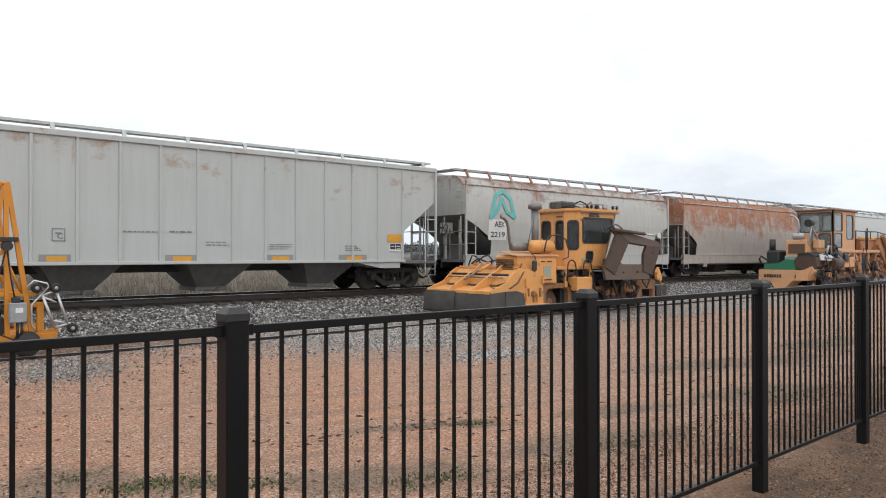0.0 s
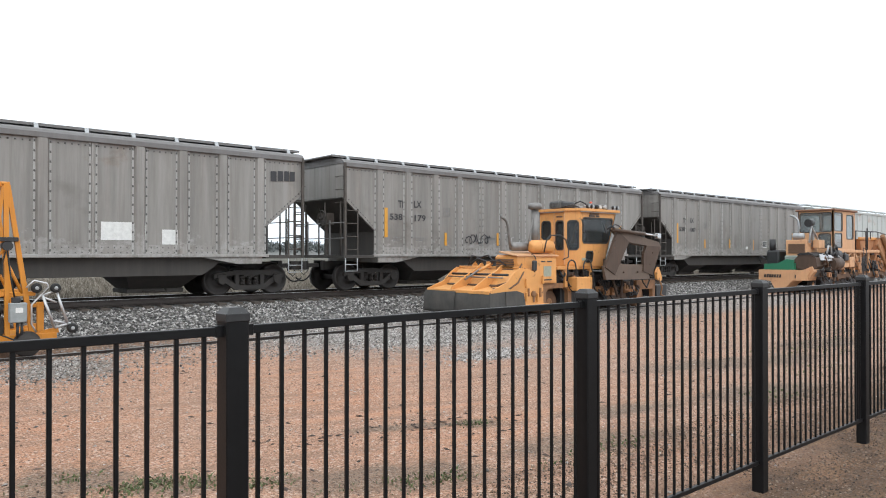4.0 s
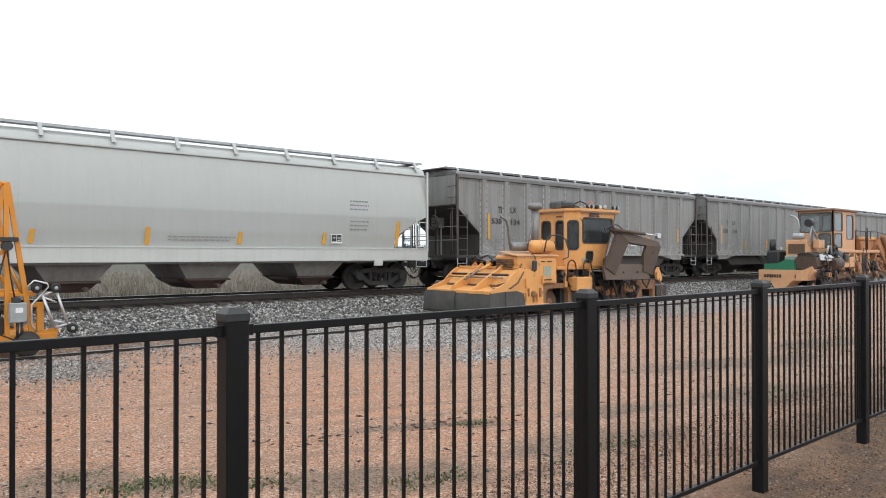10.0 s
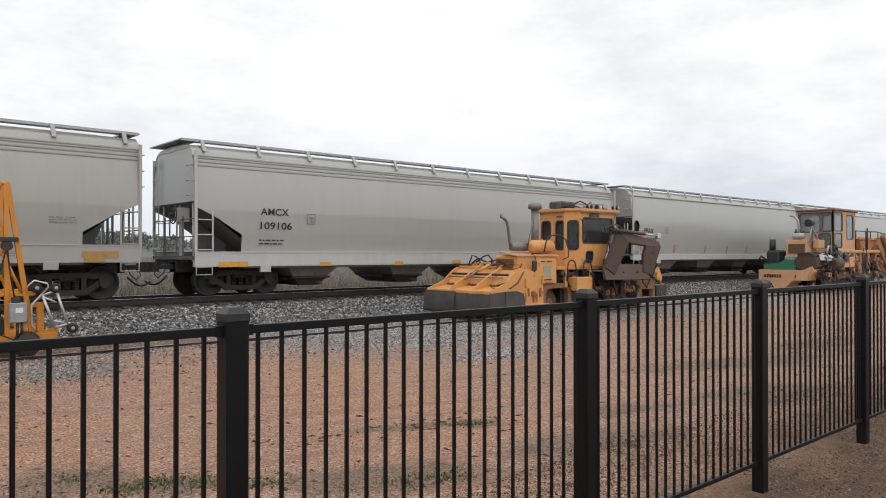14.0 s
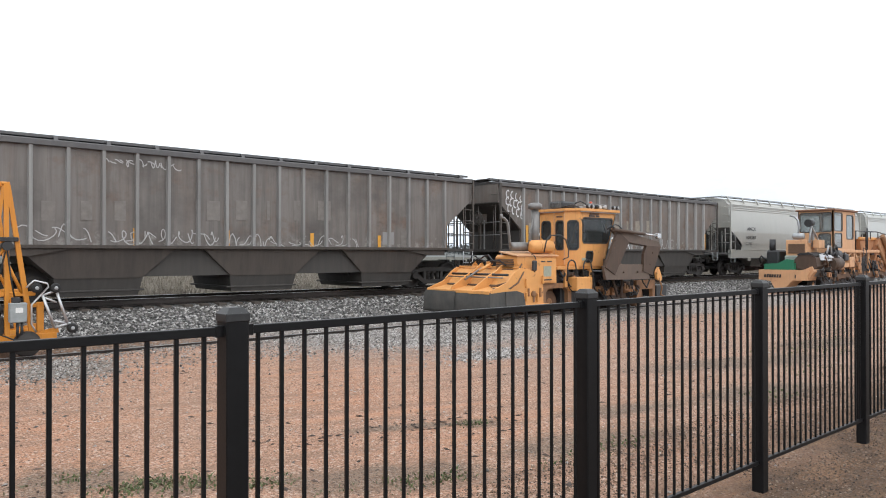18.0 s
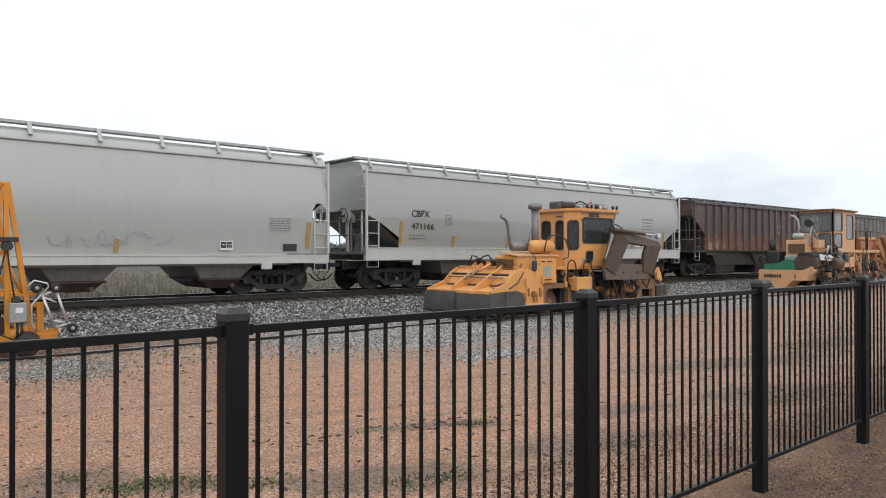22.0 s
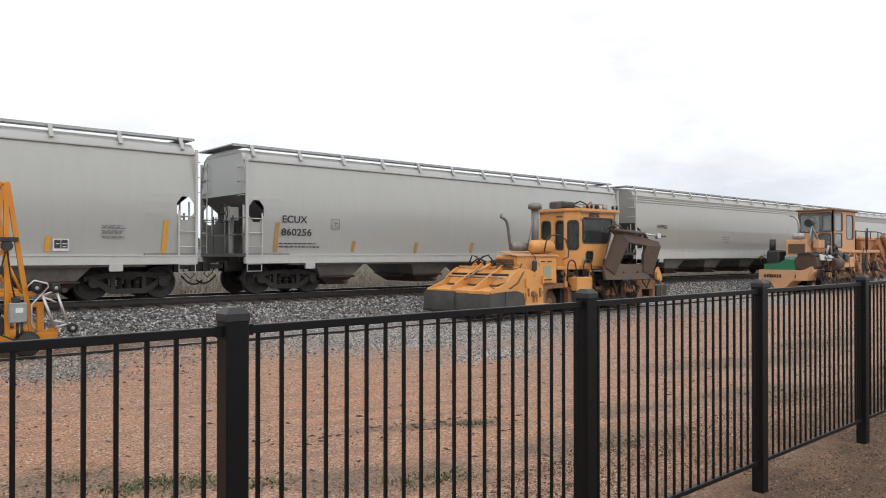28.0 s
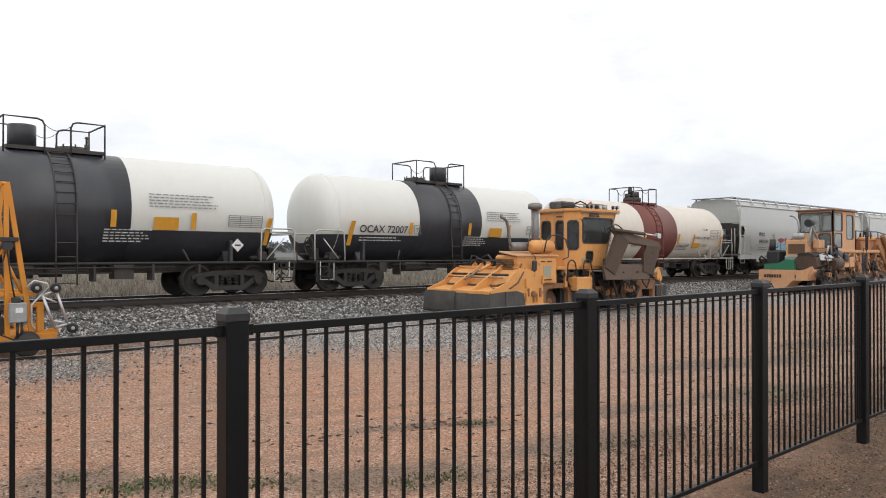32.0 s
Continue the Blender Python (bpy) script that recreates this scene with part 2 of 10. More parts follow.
WHEEL_STEEL = paint("wheel_steel", (0.026, 0.023, 0.022), 0.65, 0.1, dirt=(0.05, 0.039, 0.032), dirty=0.4)
RAIL_STEEL = plain("worn_rail_steel", (0.045, 0.036, 0.032), 0.55, 0.4)
RAIL_HEAD = plain("polished_rail_head", (0.5, 0.5, 0.5), 0.3, 0.9, var=0.15)
GATE_RUST = paint("rusty_outlet_gate", (0.085, 0.05, 0.04), 0.75, dirt=(0.03, 0.025, 0.022), dirty=0.6)
RIVET_GREY = plain("dark_rivet_heads", (0.10, 0.095, 0.09), 0.6, var=0.4)
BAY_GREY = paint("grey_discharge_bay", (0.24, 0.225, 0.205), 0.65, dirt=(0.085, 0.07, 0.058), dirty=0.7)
# darker than the body paint: the shade under the car ends is in this grey
SLOPE_GREY = paint("shade_grey_slope_sheet", (0.19, 0.19, 0.185), 0.6, dirt=(0.07, 0.065, 0.06), dirty=0.6)
SEAM_GREY = plain("dull_weld_seam", (0.41, 0.41, 0.385), 0.6, var=0.4)
RUBBER = plain("black_rubber", (0.018, 0.018, 0.018), 0.8)
GALV = plain("galvanised_steel", (0.42, 0.43, 0.44), 0.5, 0.55)
# ---- the ground: lot, siding, ballast bed and field in one sheet ----
TRACK_Y, RAIL_Z = 21.14, 0.83
SIDING_Y, SIDING_Z = 15.88, 0.16
FENCE_Y = 2.898


def ground_height(x, y):
    keys = ((-60, 0.0), (3.4, 0.0), (9, 0.03), (14.6, 0.09), (17.1, 0.12), (17.8, 0.20), (19.2, 0.50), (19.75, 0.54), (20.2, 0.62), (22.6, 0.64),
            (23.1, 0.60), (24.6, 0.30), (26.5, 0.34), (32, 0.55), (60, 0.75), (3000, 0.9))
    for (a, za), (b, zb) in zip(keys, keys[1:]):
        if y <= b:
            z = za + (zb - za) * max(0.0, (y - a)) / (b - a)
            break
    near = 1.0 if 3.0 < y < 80 else 0.0
    z += near * 0.035 * noise.noise((x * 0.45, y * 0.6, 0.0)) + near * 0.012 * noise.noise((x * 1.9, y * 2.1, 5.0))
    return z


def ground_material():
    m, nt, b = base_nodes("lot_ground")
    tc = nt.nodes.new("ShaderNodeTexCoord")
    v = tc.outputs["Object"]
    sep = nt.nodes.new("ShaderNodeSeparateXYZ")
    nt.links.new(v, sep.inputs[0])
    wob = noise_node(nt, v, 0.55, 5, 0.65)
    add = nt.nodes.new("ShaderNodeMath")
    add.operation = "MULTIPLY_ADD"
    nt.links.new(wob, add.inputs[0])
    add.inputs[1].default_value = 2.6
    nt.links.new(sep.outputs["Y"], add.inputs[2])
    yy = add.outputs[0]

    def band(lo, hi):
        r = nt.nodes.new("ShaderNodeMapRange")
        r.interpolation_type = "SMOOTHSTEP"
        nt.links.new(yy, r.inputs[0])
        r.inputs[1].default_value, r.inputs[2].default_value = lo, hi
        return r.outputs[0]

    grit = noise_node(nt, v, 34, 5, 0.75)
    chips = nt.nodes.new("ShaderNodeTexVoronoi")
    chips.inputs["Scale"].default_value = 42
    nt.links.new(v, chips.inputs["Vector"])
    chip_tone = nt.nodes.new("ShaderNodeSeparateColor")
    nt.links.new(chips.outputs["Color"], chip_tone.inputs[0])
    rnd = chip_tone.outputs[0]
    # decomposed granite: orange-pink on the driven lot, greyer pink towards the far fence
    east = nt.nodes.new("ShaderNodeMapRange")
    east.interpolation_type = "SMOOTHSTEP"
    nt.links.new(sep.outputs["X"], east.inputs[0])
    east.inputs[1].default_value, east.inputs[2].default_value = 4.0, 12.0
    broad = noise_node(nt, v, 0.4, 6, 0.65)
    warm = mix_node(nt, ramp_node(nt, broad, 0.34, 0.66), (0.43, 0.215, 0.126), (0.355, 0.218, 0.153))
    dull = mix_node(nt, ramp_node(nt, broad, 0.34, 0.66), (0.40, 0.23, 0.16), (0.31, 0.215, 0.166))
    pink = mix_node(nt, east.outputs[0], warm, dull)
    pink = mix_node(nt, ramp_node(nt, noise_node(nt, v, 2.6, 6, 0.7), 0.44, 0.68), pink, (0.285, 0.17, 0.115))
    fine = noise_node(nt, v, 52, 4, 0.7)
    pink = mix_node(nt, ramp_node(nt, grit, 0.49, 0.59), pink, (0.11, 0.065, 0.045))
    pink = mix_node(nt, mix_node(nt, 0.75, (0, 0, 0), ramp_node(nt, fine, 0.53, 0.62)), pink, (0.60, 0.41, 0.305))
    pale = ramp_node(nt, rnd, 0.90, 0.93)
    pink = mix_node(nt, mix_node(nt, 0.55, (0, 0, 0), pale), pink, (0.60, 0.48, 0.40))
    crumb = ramp_node(nt, noise_node(nt, v, 13, 6, 0.7), 0.61, 0.66)
    pink = mix_node(nt, mix_node(nt, 0.7, (0, 0, 0), crumb), pink, (0.07, 0.05, 0.04))

    def streaks(along, across, turned, lo, hi):
        """Noise drawn out along one direction on the ground."""
        mp = nt.nodes.new("ShaderNodeMapping")
        mp.vector_type = "TEXTURE"
        mp.inputs["Scale"].default_value = (along, across, 1)
        mp.inputs["Rotation"].default_value = (0, 0, radians(turned))
        nt.links.new(v, mp.inputs["Vector"])
        return ramp_node(nt, noise_node(nt, mp.outputs[0], 1.0, 6, 0.62), lo, hi)

    def patch(cx, cy, rx, ry, turned, wobble=1.1, inner=0.7, outer=1.25):
        """One where the ground lies within a ragged oval, falling to nought outside it."""
        mp = nt.nodes.new("ShaderNodeMapping")
        mp.vector_type = "TEXTURE"
        mp.inputs["Location"].default_value = (cx, cy, 0)
        mp.inputs["Scale"].default_value = (rx, ry, 1e4)
        mp.inputs["Rotation"].default_value = (0, 0, radians(turned))
        nt.links.new(v, mp.inputs["Vector"])
        length = nt.nodes.new("ShaderNodeVectorMath")
        length.operation = "LENGTH"
        nt.links.new(mp.outputs[0], length.inputs[0])
        rag = nt.nodes.new("ShaderNodeMath")
        rag.operation = "MULTIPLY_ADD"
        nt.links.new(noise_node(nt, v, 2.2, 8, 0.8), rag.inputs[0])
        rag.inputs[1].default_value = wobble
        nt.links.new(length.outputs["Value"], rag.inputs[2])
        return falloff(rag.outputs[0], inner + wobble / 2, outer + wobble / 2)

    def falloff(value, a, b):
        r = nt.nodes.new("ShaderNodeMapRange")
        r.interpolation_type = "SMOOTHSTEP"
        nt.links.new(value, r.inputs[0])
        r.inputs[1].default_value, r.inputs[2].default_value = a, b
        r.inputs[3].default_value, r.inputs[4].default_value = 1.0, 0.0
        return r.outputs[0]

    # tyre ruts: pressed darker lines and scraped pale orange ones
    c = mix_node(nt, mix_node(nt, 0.5, (0, 0, 0), streaks(7.0, 0.42, -17, 0.53, 0.63)), pink, (0.215, 0.137, 0.098))
    c = mix_node(nt, mix_node(nt, 0.55, (0, 0, 0), streaks(9.0, 0.55, -14, 0.56, 0.66)), c, (0.46, 0.235, 0.138))
    # spilled grey gravel round the siding, and smaller drifts of it
    grey = ramp_node(nt, rnd, 0.0, 0.95, (0.06, 0.055, 0.05, 1), (0.44, 0.415, 0.39, 1))
    grey = mix_node(nt, mix_node(nt, 0.6, (0, 0, 0), ramp_node(nt, grit, 0.50, 0.62)), grey, (0.09, 0.075, 0.065))
    c = mix_node(nt, mix_node(nt, 0.82, (0, 0, 0), patch(12.0, 15.2, 5.0, 4.4, -10)), c, grey)
    c = mix_node(nt, mix_node(nt, 0.8, (0, 0, 0), patch(26.0, 14.6, 11.0, 2.4, 0)), c, grey)
    c = mix_node(nt, mix_node(nt, 0.85, (0, 0, 0), patch(3.35, 13.5, 0.9, 1.0, -20, 2.6)), c, mix_node(nt, 0.6, grey, (0.11, 0.085, 0.066)))
    c = mix_node(nt, mix_node(nt, 0.6, (0, 0, 0), patch(10.4, 9.9, 1.1, 0.35, -35, 1.6)), c, grey)
    # trodden dark earth between the siding rails and along the fence
    earth = mix_node(nt, ramp_node(nt, noise_node(nt, v, 4.5, 6, 0.7), 0.38, 0.62), (0.085, 0.062, 0.045), (0.22, 0.145, 0.095))
    earth = mix_node(nt, mix_node(nt, 0.7, (0, 0, 0), ramp_node(nt, grit, 0.47, 0.60)), earth, (0.05, 0.038, 0.03))
    c = mix_node(nt, mix_node(nt, 0.75, (0, 0, 0), patch(1.5, 16.1, 5.6, 1.25, 0)), c, earth)
    mould = mix_node(nt, ramp_node(nt, fine, 0.46, 0.58), earth, (0.21, 0.185, 0.15))
    mould = mix_node(nt, mix_node(nt, 0.85, (0, 0, 0), ramp_node(nt, grit, 0.48, 0.58)), mould, (0.055, 0.046, 0.037))
    for cx, cy, rx, ry, turned in ((3.95, 5.35, 1.25, 0.42, -30), (1.75, 7.1, 0.55, 0.5, -30), (2.35, 6.45, 0.6, 0.3, -35), (5.3, 6.65, 0.9, 0.16, -23), (6.0, 6.3, 0.5, 0.2, -35), (6.5, 4.8, 1.3, 0.5, -15), (10.6, 4.9, 1.6, 0.55, -10), (13.2, 6.5, 2.6, 0.6, -15), (17.8, 6.6, 2.2, 0.6, -10), (8.0, 5.6, 1.0, 0.4, -20)):
        c = mix_node(nt, mix_node(nt, 0.68, (0, 0, 0), patch(cx, cy, rx, ry, turned, 2.6, 0.5, 1.3)), c, mould)
    # damp brown soil on the near side of the fence
    skew = nt.nodes.new("ShaderNodeMath")
    skew.operation = "MULTIPLY_ADD"
    nt.links.new(sep.outputs["X"], skew.inputs[0])
    skew.inputs[1].default_value = -0.12
    nt.links.new(yy, skew.inputs[2])
    damp = nt.nodes.new("ShaderNodeMapRange")
    damp.interpolation_type = "SMOOTHSTEP"
    nt.links.new(skew.outputs[0], damp.inputs[0])
    damp.inputs[1].default_value, damp.inputs[2].default_value = 3.2, 4.7
    soil = mix_node(nt, ramp_node(nt, noise_node(nt, v, 2.3, 6, 0.7), 0.42, 0.60), (0.085, 0.058, 0.040), (0.235, 0.135, 0.074))
    soil = mix_node(nt, ramp_node(nt, grit, 0.42, 0.56), (0.040, 0.028, 0.020), soil)
    soil = mix_node(nt, 0.15, soil, c)
    c = mix_node(nt, damp.outputs[0], soil, c)
    # grey stone beyond the siding, then dry field grass
    stone = ramp_node(nt, rnd, 0.0, 1.0, (0.015, 0.015, 0.015, 1), (0.24, 0.235, 0.23, 1))
    c = mix_node(nt, band(18.2, 18.9), c, stone)
    field = mix_node(nt, ramp_node(nt, noise_node(nt, v, 1.8, 6), 0.3, 0.7), (0.13, 0.117, 0.093), (0.20, 0.178, 0.145))
    c = mix_node(nt, band(25.4, 26.6), c, field)
    far_field = mix_node(nt, ramp_node(nt, noise_node(nt, v, 0.15, 6), 0.3, 0.7), (0.075, 0.072, 0.058), (0.11, 0.102, 0.083))
    c = mix_node(nt, band(36.0, 62.0), c, far_field)
    nt.links.new(c, b.inputs["Base Color"])
    b.inputs["Roughness"].default_value = 0.95
    b.inputs["Specular IOR Level"].default_value = 0.25
    h = mix_node(nt, 0.5, grit, chips.outputs["Distance"])
    bump_node(nt, b, h, 0.8, 0.035)
    return m


def build_ground():
    xs = [-3000, -900, -300, -120, -60, -30] + [-20 + 0.5 * i for i in range(160)] + [60 + 2.5 * i for i in range(24)] + [125, 160, 240, 400, 900, 3000]
    ys = [-2000, -500, -100, -40, -15, -5, 0, 2] + [3 + 0.4 * i for i in range(36)] + [17.2 + 0.2 * i for i in range(40)] + [25.4, 26.5, 28, 30, 33, 37, 42, 50, 60, 80, 120, 200, 400, 900, 3000]
    sh = Shape()
    n = len(xs)
    sh.add([(x, y, ground_height(x, y)) for y in ys for x in xs],
           [(j * n + i, j * n + i + 1, (j + 1) * n + i + 1, (j + 1) * n + i) for j in range(len(ys) - 1) for i in range(n - 1)], True)
    solid("ground", sh, ground_material(), "pink crushed-granite lot with grey ballast and dry field", "ground", kind="structure")


def scatter(name, count, area, sizes, material, label, category, seed, dense=None, spots=None, long=1.0, flatness=0.75):
    """Many loose stones in one mesh; long draws each out one way."""
    rng = np.random.default_rng(seed)
    cube = np.array([(0, 0, 1), (1, 0, 0), (0, 1, 0), (-1, 0, 0), (0, -1, 0), (0, 0, -0.6)], float)
    tri = np.array([(0, 1, 2), (0, 2, 3), (0, 3, 4), (0, 4, 1), (5, 2, 1), (5, 3, 2), (5, 4, 3), (5, 1, 4)])
    x = area[0] + (area[1] - area[0]) * rng.random(count) ** (dense or 1.0)
    y = rng.uniform(area[2], area[3], count)
    if spots:
        pick = rng.integers(0, len(spots), count)
        sp = np.array(spots)[pick]
        x, y = sp[:, 0] + rng.normal(0, 1, count) * sp[:, 2], sp[:, 1] + rng.normal(0, 1, count) * sp[:, 3]
    z = np.array([ground_height(a, b) for a, b in zip(x, y)])
    r = rng.uniform(sizes[0], sizes[1], count)
    v = np.repeat(cube[None], count, 0) * rng.uniform(0.6, 1.3, (count, 6, 3)) * (long, 1.0, 1.0)
    a = rng.uniform(0, 6.28, count)
    ca, sa = np.cos(a)[:, None], np.sin(a)[:, None]
    vx, vy, vz = v[:, :, 0] * ca - v[:, :, 1] * sa, v[:, :, 0] * sa + v[:, :, 1] * ca, v[:, :, 2] * flatness
    v = np.stack([vx * r[:, None] + x[:, None], vy * r[:, None] + y[:, None], vz * r[:, None] + (z + r * 0.2)[:, None]], 2).reshape(-1, 3)
    f = (tri[None] + 6 * np.arange(count)[:, None, None]).reshape(-1, 3)
    me = bpy.data.meshes.new(name)
    me.from_pydata(v.tolist(), [], f.tolist())
    me.materials.append(material)
    return tagged(new(name, me), label, category, kind="stuff")


def island_material(name, colours, rough=0.9):
    """Each loose piece takes its own tone."""
    m, nt, b = base_nodes(name)
    g = nt.nodes.new("ShaderNodeNewGeometry")
    r = nt.nodes.new("ShaderNodeValToRGB")
    els = r.color_ramp.elements
    while len(els) < len(colours):
        els.new(0.5)
    for i, c in enumerate(colours):
        els[i].position, els[i].color = i / (len(colours) - 1), (*c, 1)
    nt.links.new(g.outputs["Random Per Island"], r.inputs["Fac"])
    nt.links.new(r.outputs["Color"], b.inputs["Base Color"])
    b.inputs["Roughness"].default_value = rough
    return m


def blades(name, spots, height, width, material, label, category, seed, lean=0.35):
    """Many grass blades in one mesh, each a bent two-piece strip."""
    rng = np.random.default_rng(seed)
    verts, faces = [], []
    for x, y in spots:
        z = ground_height(x, y)
        h = height * rng.uniform(0.45, 1.15)
        a = rng.uniform(0, 6.28)
        d = rng.uniform(0.05, lean) * h
        b = rng.uniform(0, 6.28)
        wx, wy = width * math.cos(a) * 0.5, width * math.sin(a) * 0.5
        lx, ly = d * math.cos(b), d * math.sin(b)
        n = len(verts)
        verts += [(x - wx, y - wy, z - 0.02), (x + wx, y + wy, z - 0.02), (x + wx * 0.8 + lx * 0.35, y + wy * 0.8 + ly * 0.35, z + h * 0.6),
                  (x - wx * 0.8 + lx * 0.35, y - wy * 0.8 + ly * 0.35, z + h * 0.6), (x + lx, y + ly, z + h)]
        faces += [(n, n + 1, n + 2, n + 3), (n + 3, n + 2, n + 4)]
    me = bpy.data.meshes.new(name)
    me.from_pydata(verts, [], faces)
    me.materials.append(material)
    return tagged(new(name, me), label, category, kind="stuff")


def build_loose_ground():
    rock = island_material("ballast_rock", [(0.024, 0.023, 0.022), (0.062, 0.058, 0.054), (0.13, 0.121, 0.113), (0.245, 0.23, 0.217), (0.50, 0.48, 0.46)])
    chip = island_material("granite_chips", [(0.12, 0.085, 0.065), (0.30, 0.19, 0.14), (0.44, 0.34, 0.28), (0.22, 0.20, 0.19), (0.55, 0.50, 0.46)])
    scatter("ballast_stones", 36000, (1.5, 62, 17.2, 19.95), (0.022, 0.055), rock, "broken grey granite ballast along the track", "ballast", 3, dense=1.5)
    scatter("ballast_stones", 5000, (1.5, 70, 22.0, 24.4), (0.025, 0.06), rock, "broken grey granite ballast on the far shoulder", "ballast", 4, dense=1.4)
    scatter("siding_stones", 3000, (1.0, 45, 12.2, 17.4), (0.012, 0.034), rock, "scattered grey stones around the siding", "gravel", 5, dense=1.5)
    scatter("granite_chips", 9000, (0.0, 40, 3.0, 16.5), (0.005, 0.015), chip, "loose pink granite chips on the lot", "gravel", 6, dense=1.6)
    warm = island_material("lot_stone", [(0.06, 0.052, 0.048), (0.15, 0.135, 0.12), (0.26, 0.24, 0.22), (0.40, 0.37, 0.34)])
    scatter("siding_stones", 9000, (0, 1, 0, 1), (0.010, 0.028), warm, "patches of loose grey stone on the lot", "gravel", 15,
            spots=[(3.1, 13.0, 0.5, 0.7), (3.4, 14.2, 0.6, 0.5), (8.2, 13.4, 2.0, 0.9), (10.2, 12.9, 1.8, 0.9), (9.0, 14.0, 2.5, 0.6), (5.2, 15.2, 1.0, 0.4), (13.5, 12.6, 1.5, 0.6), (16.5, 12.8, 2.0, 0.7)])
    scatter("siding_stones", 16000, (0, 1, 0, 1), (0.010, 0.032), island_material("spilled_gravel", [(0.06, 0.055, 0.05), (0.15, 0.135, 0.125), (0.24, 0.22, 0.205), (0.36, 0.335, 0.315), (0.50, 0.48, 0.46)]), "pale spilled gravel along the siding", "gravel", 25,
            spots=[(10.5, 16.6, 1.8, 0.5), (13.0, 16.4, 2.4, 0.6), (9.8, 14.6, 1.2, 0.7), (11.2, 13.8, 1.4, 0.8), (13.0, 14.2, 1.6, 0.8), (10.6, 12.6, 0.9, 0.6), (15.0, 13.4, 1.4, 0.5), (10.4, 10.3, 0.6, 0.25)])
    bark = island_material("bark_bits", [(0.022, 0.016, 0.013), (0.06, 0.042, 0.033), (0.12, 0.08, 0.06), (0.05, 0.04, 0.036)])
    scatter("bark_bits", 520, (1.0, 22, 3.2, 14.0), (0.010, 0.026), bark, "dark twigs and bark bits lying on the lot", "debris", 26, dense=1.2, long=2.6, flatness=0.7)
    scatter("bark_bits", 240, (0, 1, 0, 1), (0.008, 0.022), bark, "dark twigs and bark bits in the worn patches", "debris", 27, long=2.2,
            spots=[(5.2, 6.7, 0.5, 0.2), (6.0, 6.3, 0.5, 0.2), (17.0, 6.8, 1.6, 0.5), (12.0, 5.6, 1.6, 0.5), (2.4, 6.6, 0.4, 0.3), (4.2, 6.9, 0.4, 0.2), (3.2, 13.6, 0.5, 0.5), (5.5, 14.6, 0.7, 0.3)])
    scatter("pale_stones", 260, (1.0, 20, 3.4, 13.0), (0.012, 0.03), warm, "scattered pale stones on the lot", "gravel", 28, dense=1.2)
    crumb = island_material("dark_crumbs", [(0.05, 0.035, 0.028), (0.10, 0.065, 0.048), (0.16, 0.10, 0.075)])
    scatter("dirt_crumbs", 800, (1.0, 26, 3.0, 15.0), (0.006, 0.02), crumb, "dark clods and bark crumbs on the lot", "debris", 16, dense=1.3)
    clod = island_material("soil_clods", [(0.025, 0.019, 0.015), (0.06, 0.042, 0.030), (0.11, 0.070, 0.044), (0.19, 0.115, 0.065), (0.085, 0.068, 0.056), (0.30, 0.22, 0.16)])
    scatter("soil_chips", 42000, (3.0, 17, 1.2, 4.6), (0.005, 0.014), clod, "small stones on damp soil by the fence", "gravel", 7)
    dry = island_material("dry_grass_blades", [(0.12, 0.105, 0.084), (0.20, 0.174, 0.14), (0.29, 0.255, 0.208), (0.15, 0.13, 0.105)], 0.85)
    green = island_material("green_weed_blades", [(0.05, 0.07, 0.028), (0.09, 0.115, 0.04), (0.15, 0.14, 0.07), (0.17, 0.15, 0.10)], 0.8)
    rng = np.random.default_rng(11)
    spots = [(x, y) for x, y in zip(-6 + 120 * rng.random(52000) ** 1.4, 25.2 + 20 * rng.random(52000) ** 1.7)]
    blades("dry_grass", spots, 0.56, 0.026, dry, "tall dry field grass behind the track", "grass", 12, 1.3)
    tall = [(x, y) for x, y in zip(rng.uniform(-4, 60, 1800), rng.uniform(26, 31, 1800)) if noise.noise((x * 0.35, y * 0.4, 9)) > 0.12]
    blades("dead_weed_stalks", tall, 1.05, 0.016, dry, "tall dead weed stalks in the field grass", "weeds", 13, 0.5)
    patches = ((1.75, 7.1, 0.35, 40), (2.25, 6.5, 0.45, 190), (2.7, 6.2, 0.35, 90), (3.05, 5.9, 0.3, 60), (4.05, 5.05, 0.35, 45), (4.4, 4.9, 0.25, 40), (5.95, 6.25, 0.25, 45), (16.0, 6.5, 1.6, 150),
               (19.0, 7.4, 2.0, 140), (6.6, 4.6, 0.5, 50), (13.4, 5.2, 1.0, 60), (10.6, 4.7, 0.8, 70), (22.0, 8.0, 2.4, 110), (5.6, 4.6, 0.4, 25), (3.6, 5.3, 0.4, 15))
    spots = []
    for px_, py_, r, k in patches:
        spots += [(px_ + rng.normal(0, r * 0.5), py_ + rng.normal(0, r * 0.28)) for _ in range(k * 2)]
    blades("green_weeds", spots, 0.032, 0.022, green, "low green weeds growing in the gravel", "weeds", 14, 2.6)


# ---- tracks ----
def rail_profile(h=0.18):
    return [(-0.07, 0), (0.07, 0), (0.07, 0.012), (0.012, 0.035), (0.010, h - 0.045), (0.035, h - 0.035), (0.036, h - 0.006), (-0.036, h - 0.006),
            (-0.035, h - 0.035), (-0.010, h - 0.045), (-0.012, 0.035), (-0.07, 0.012)]


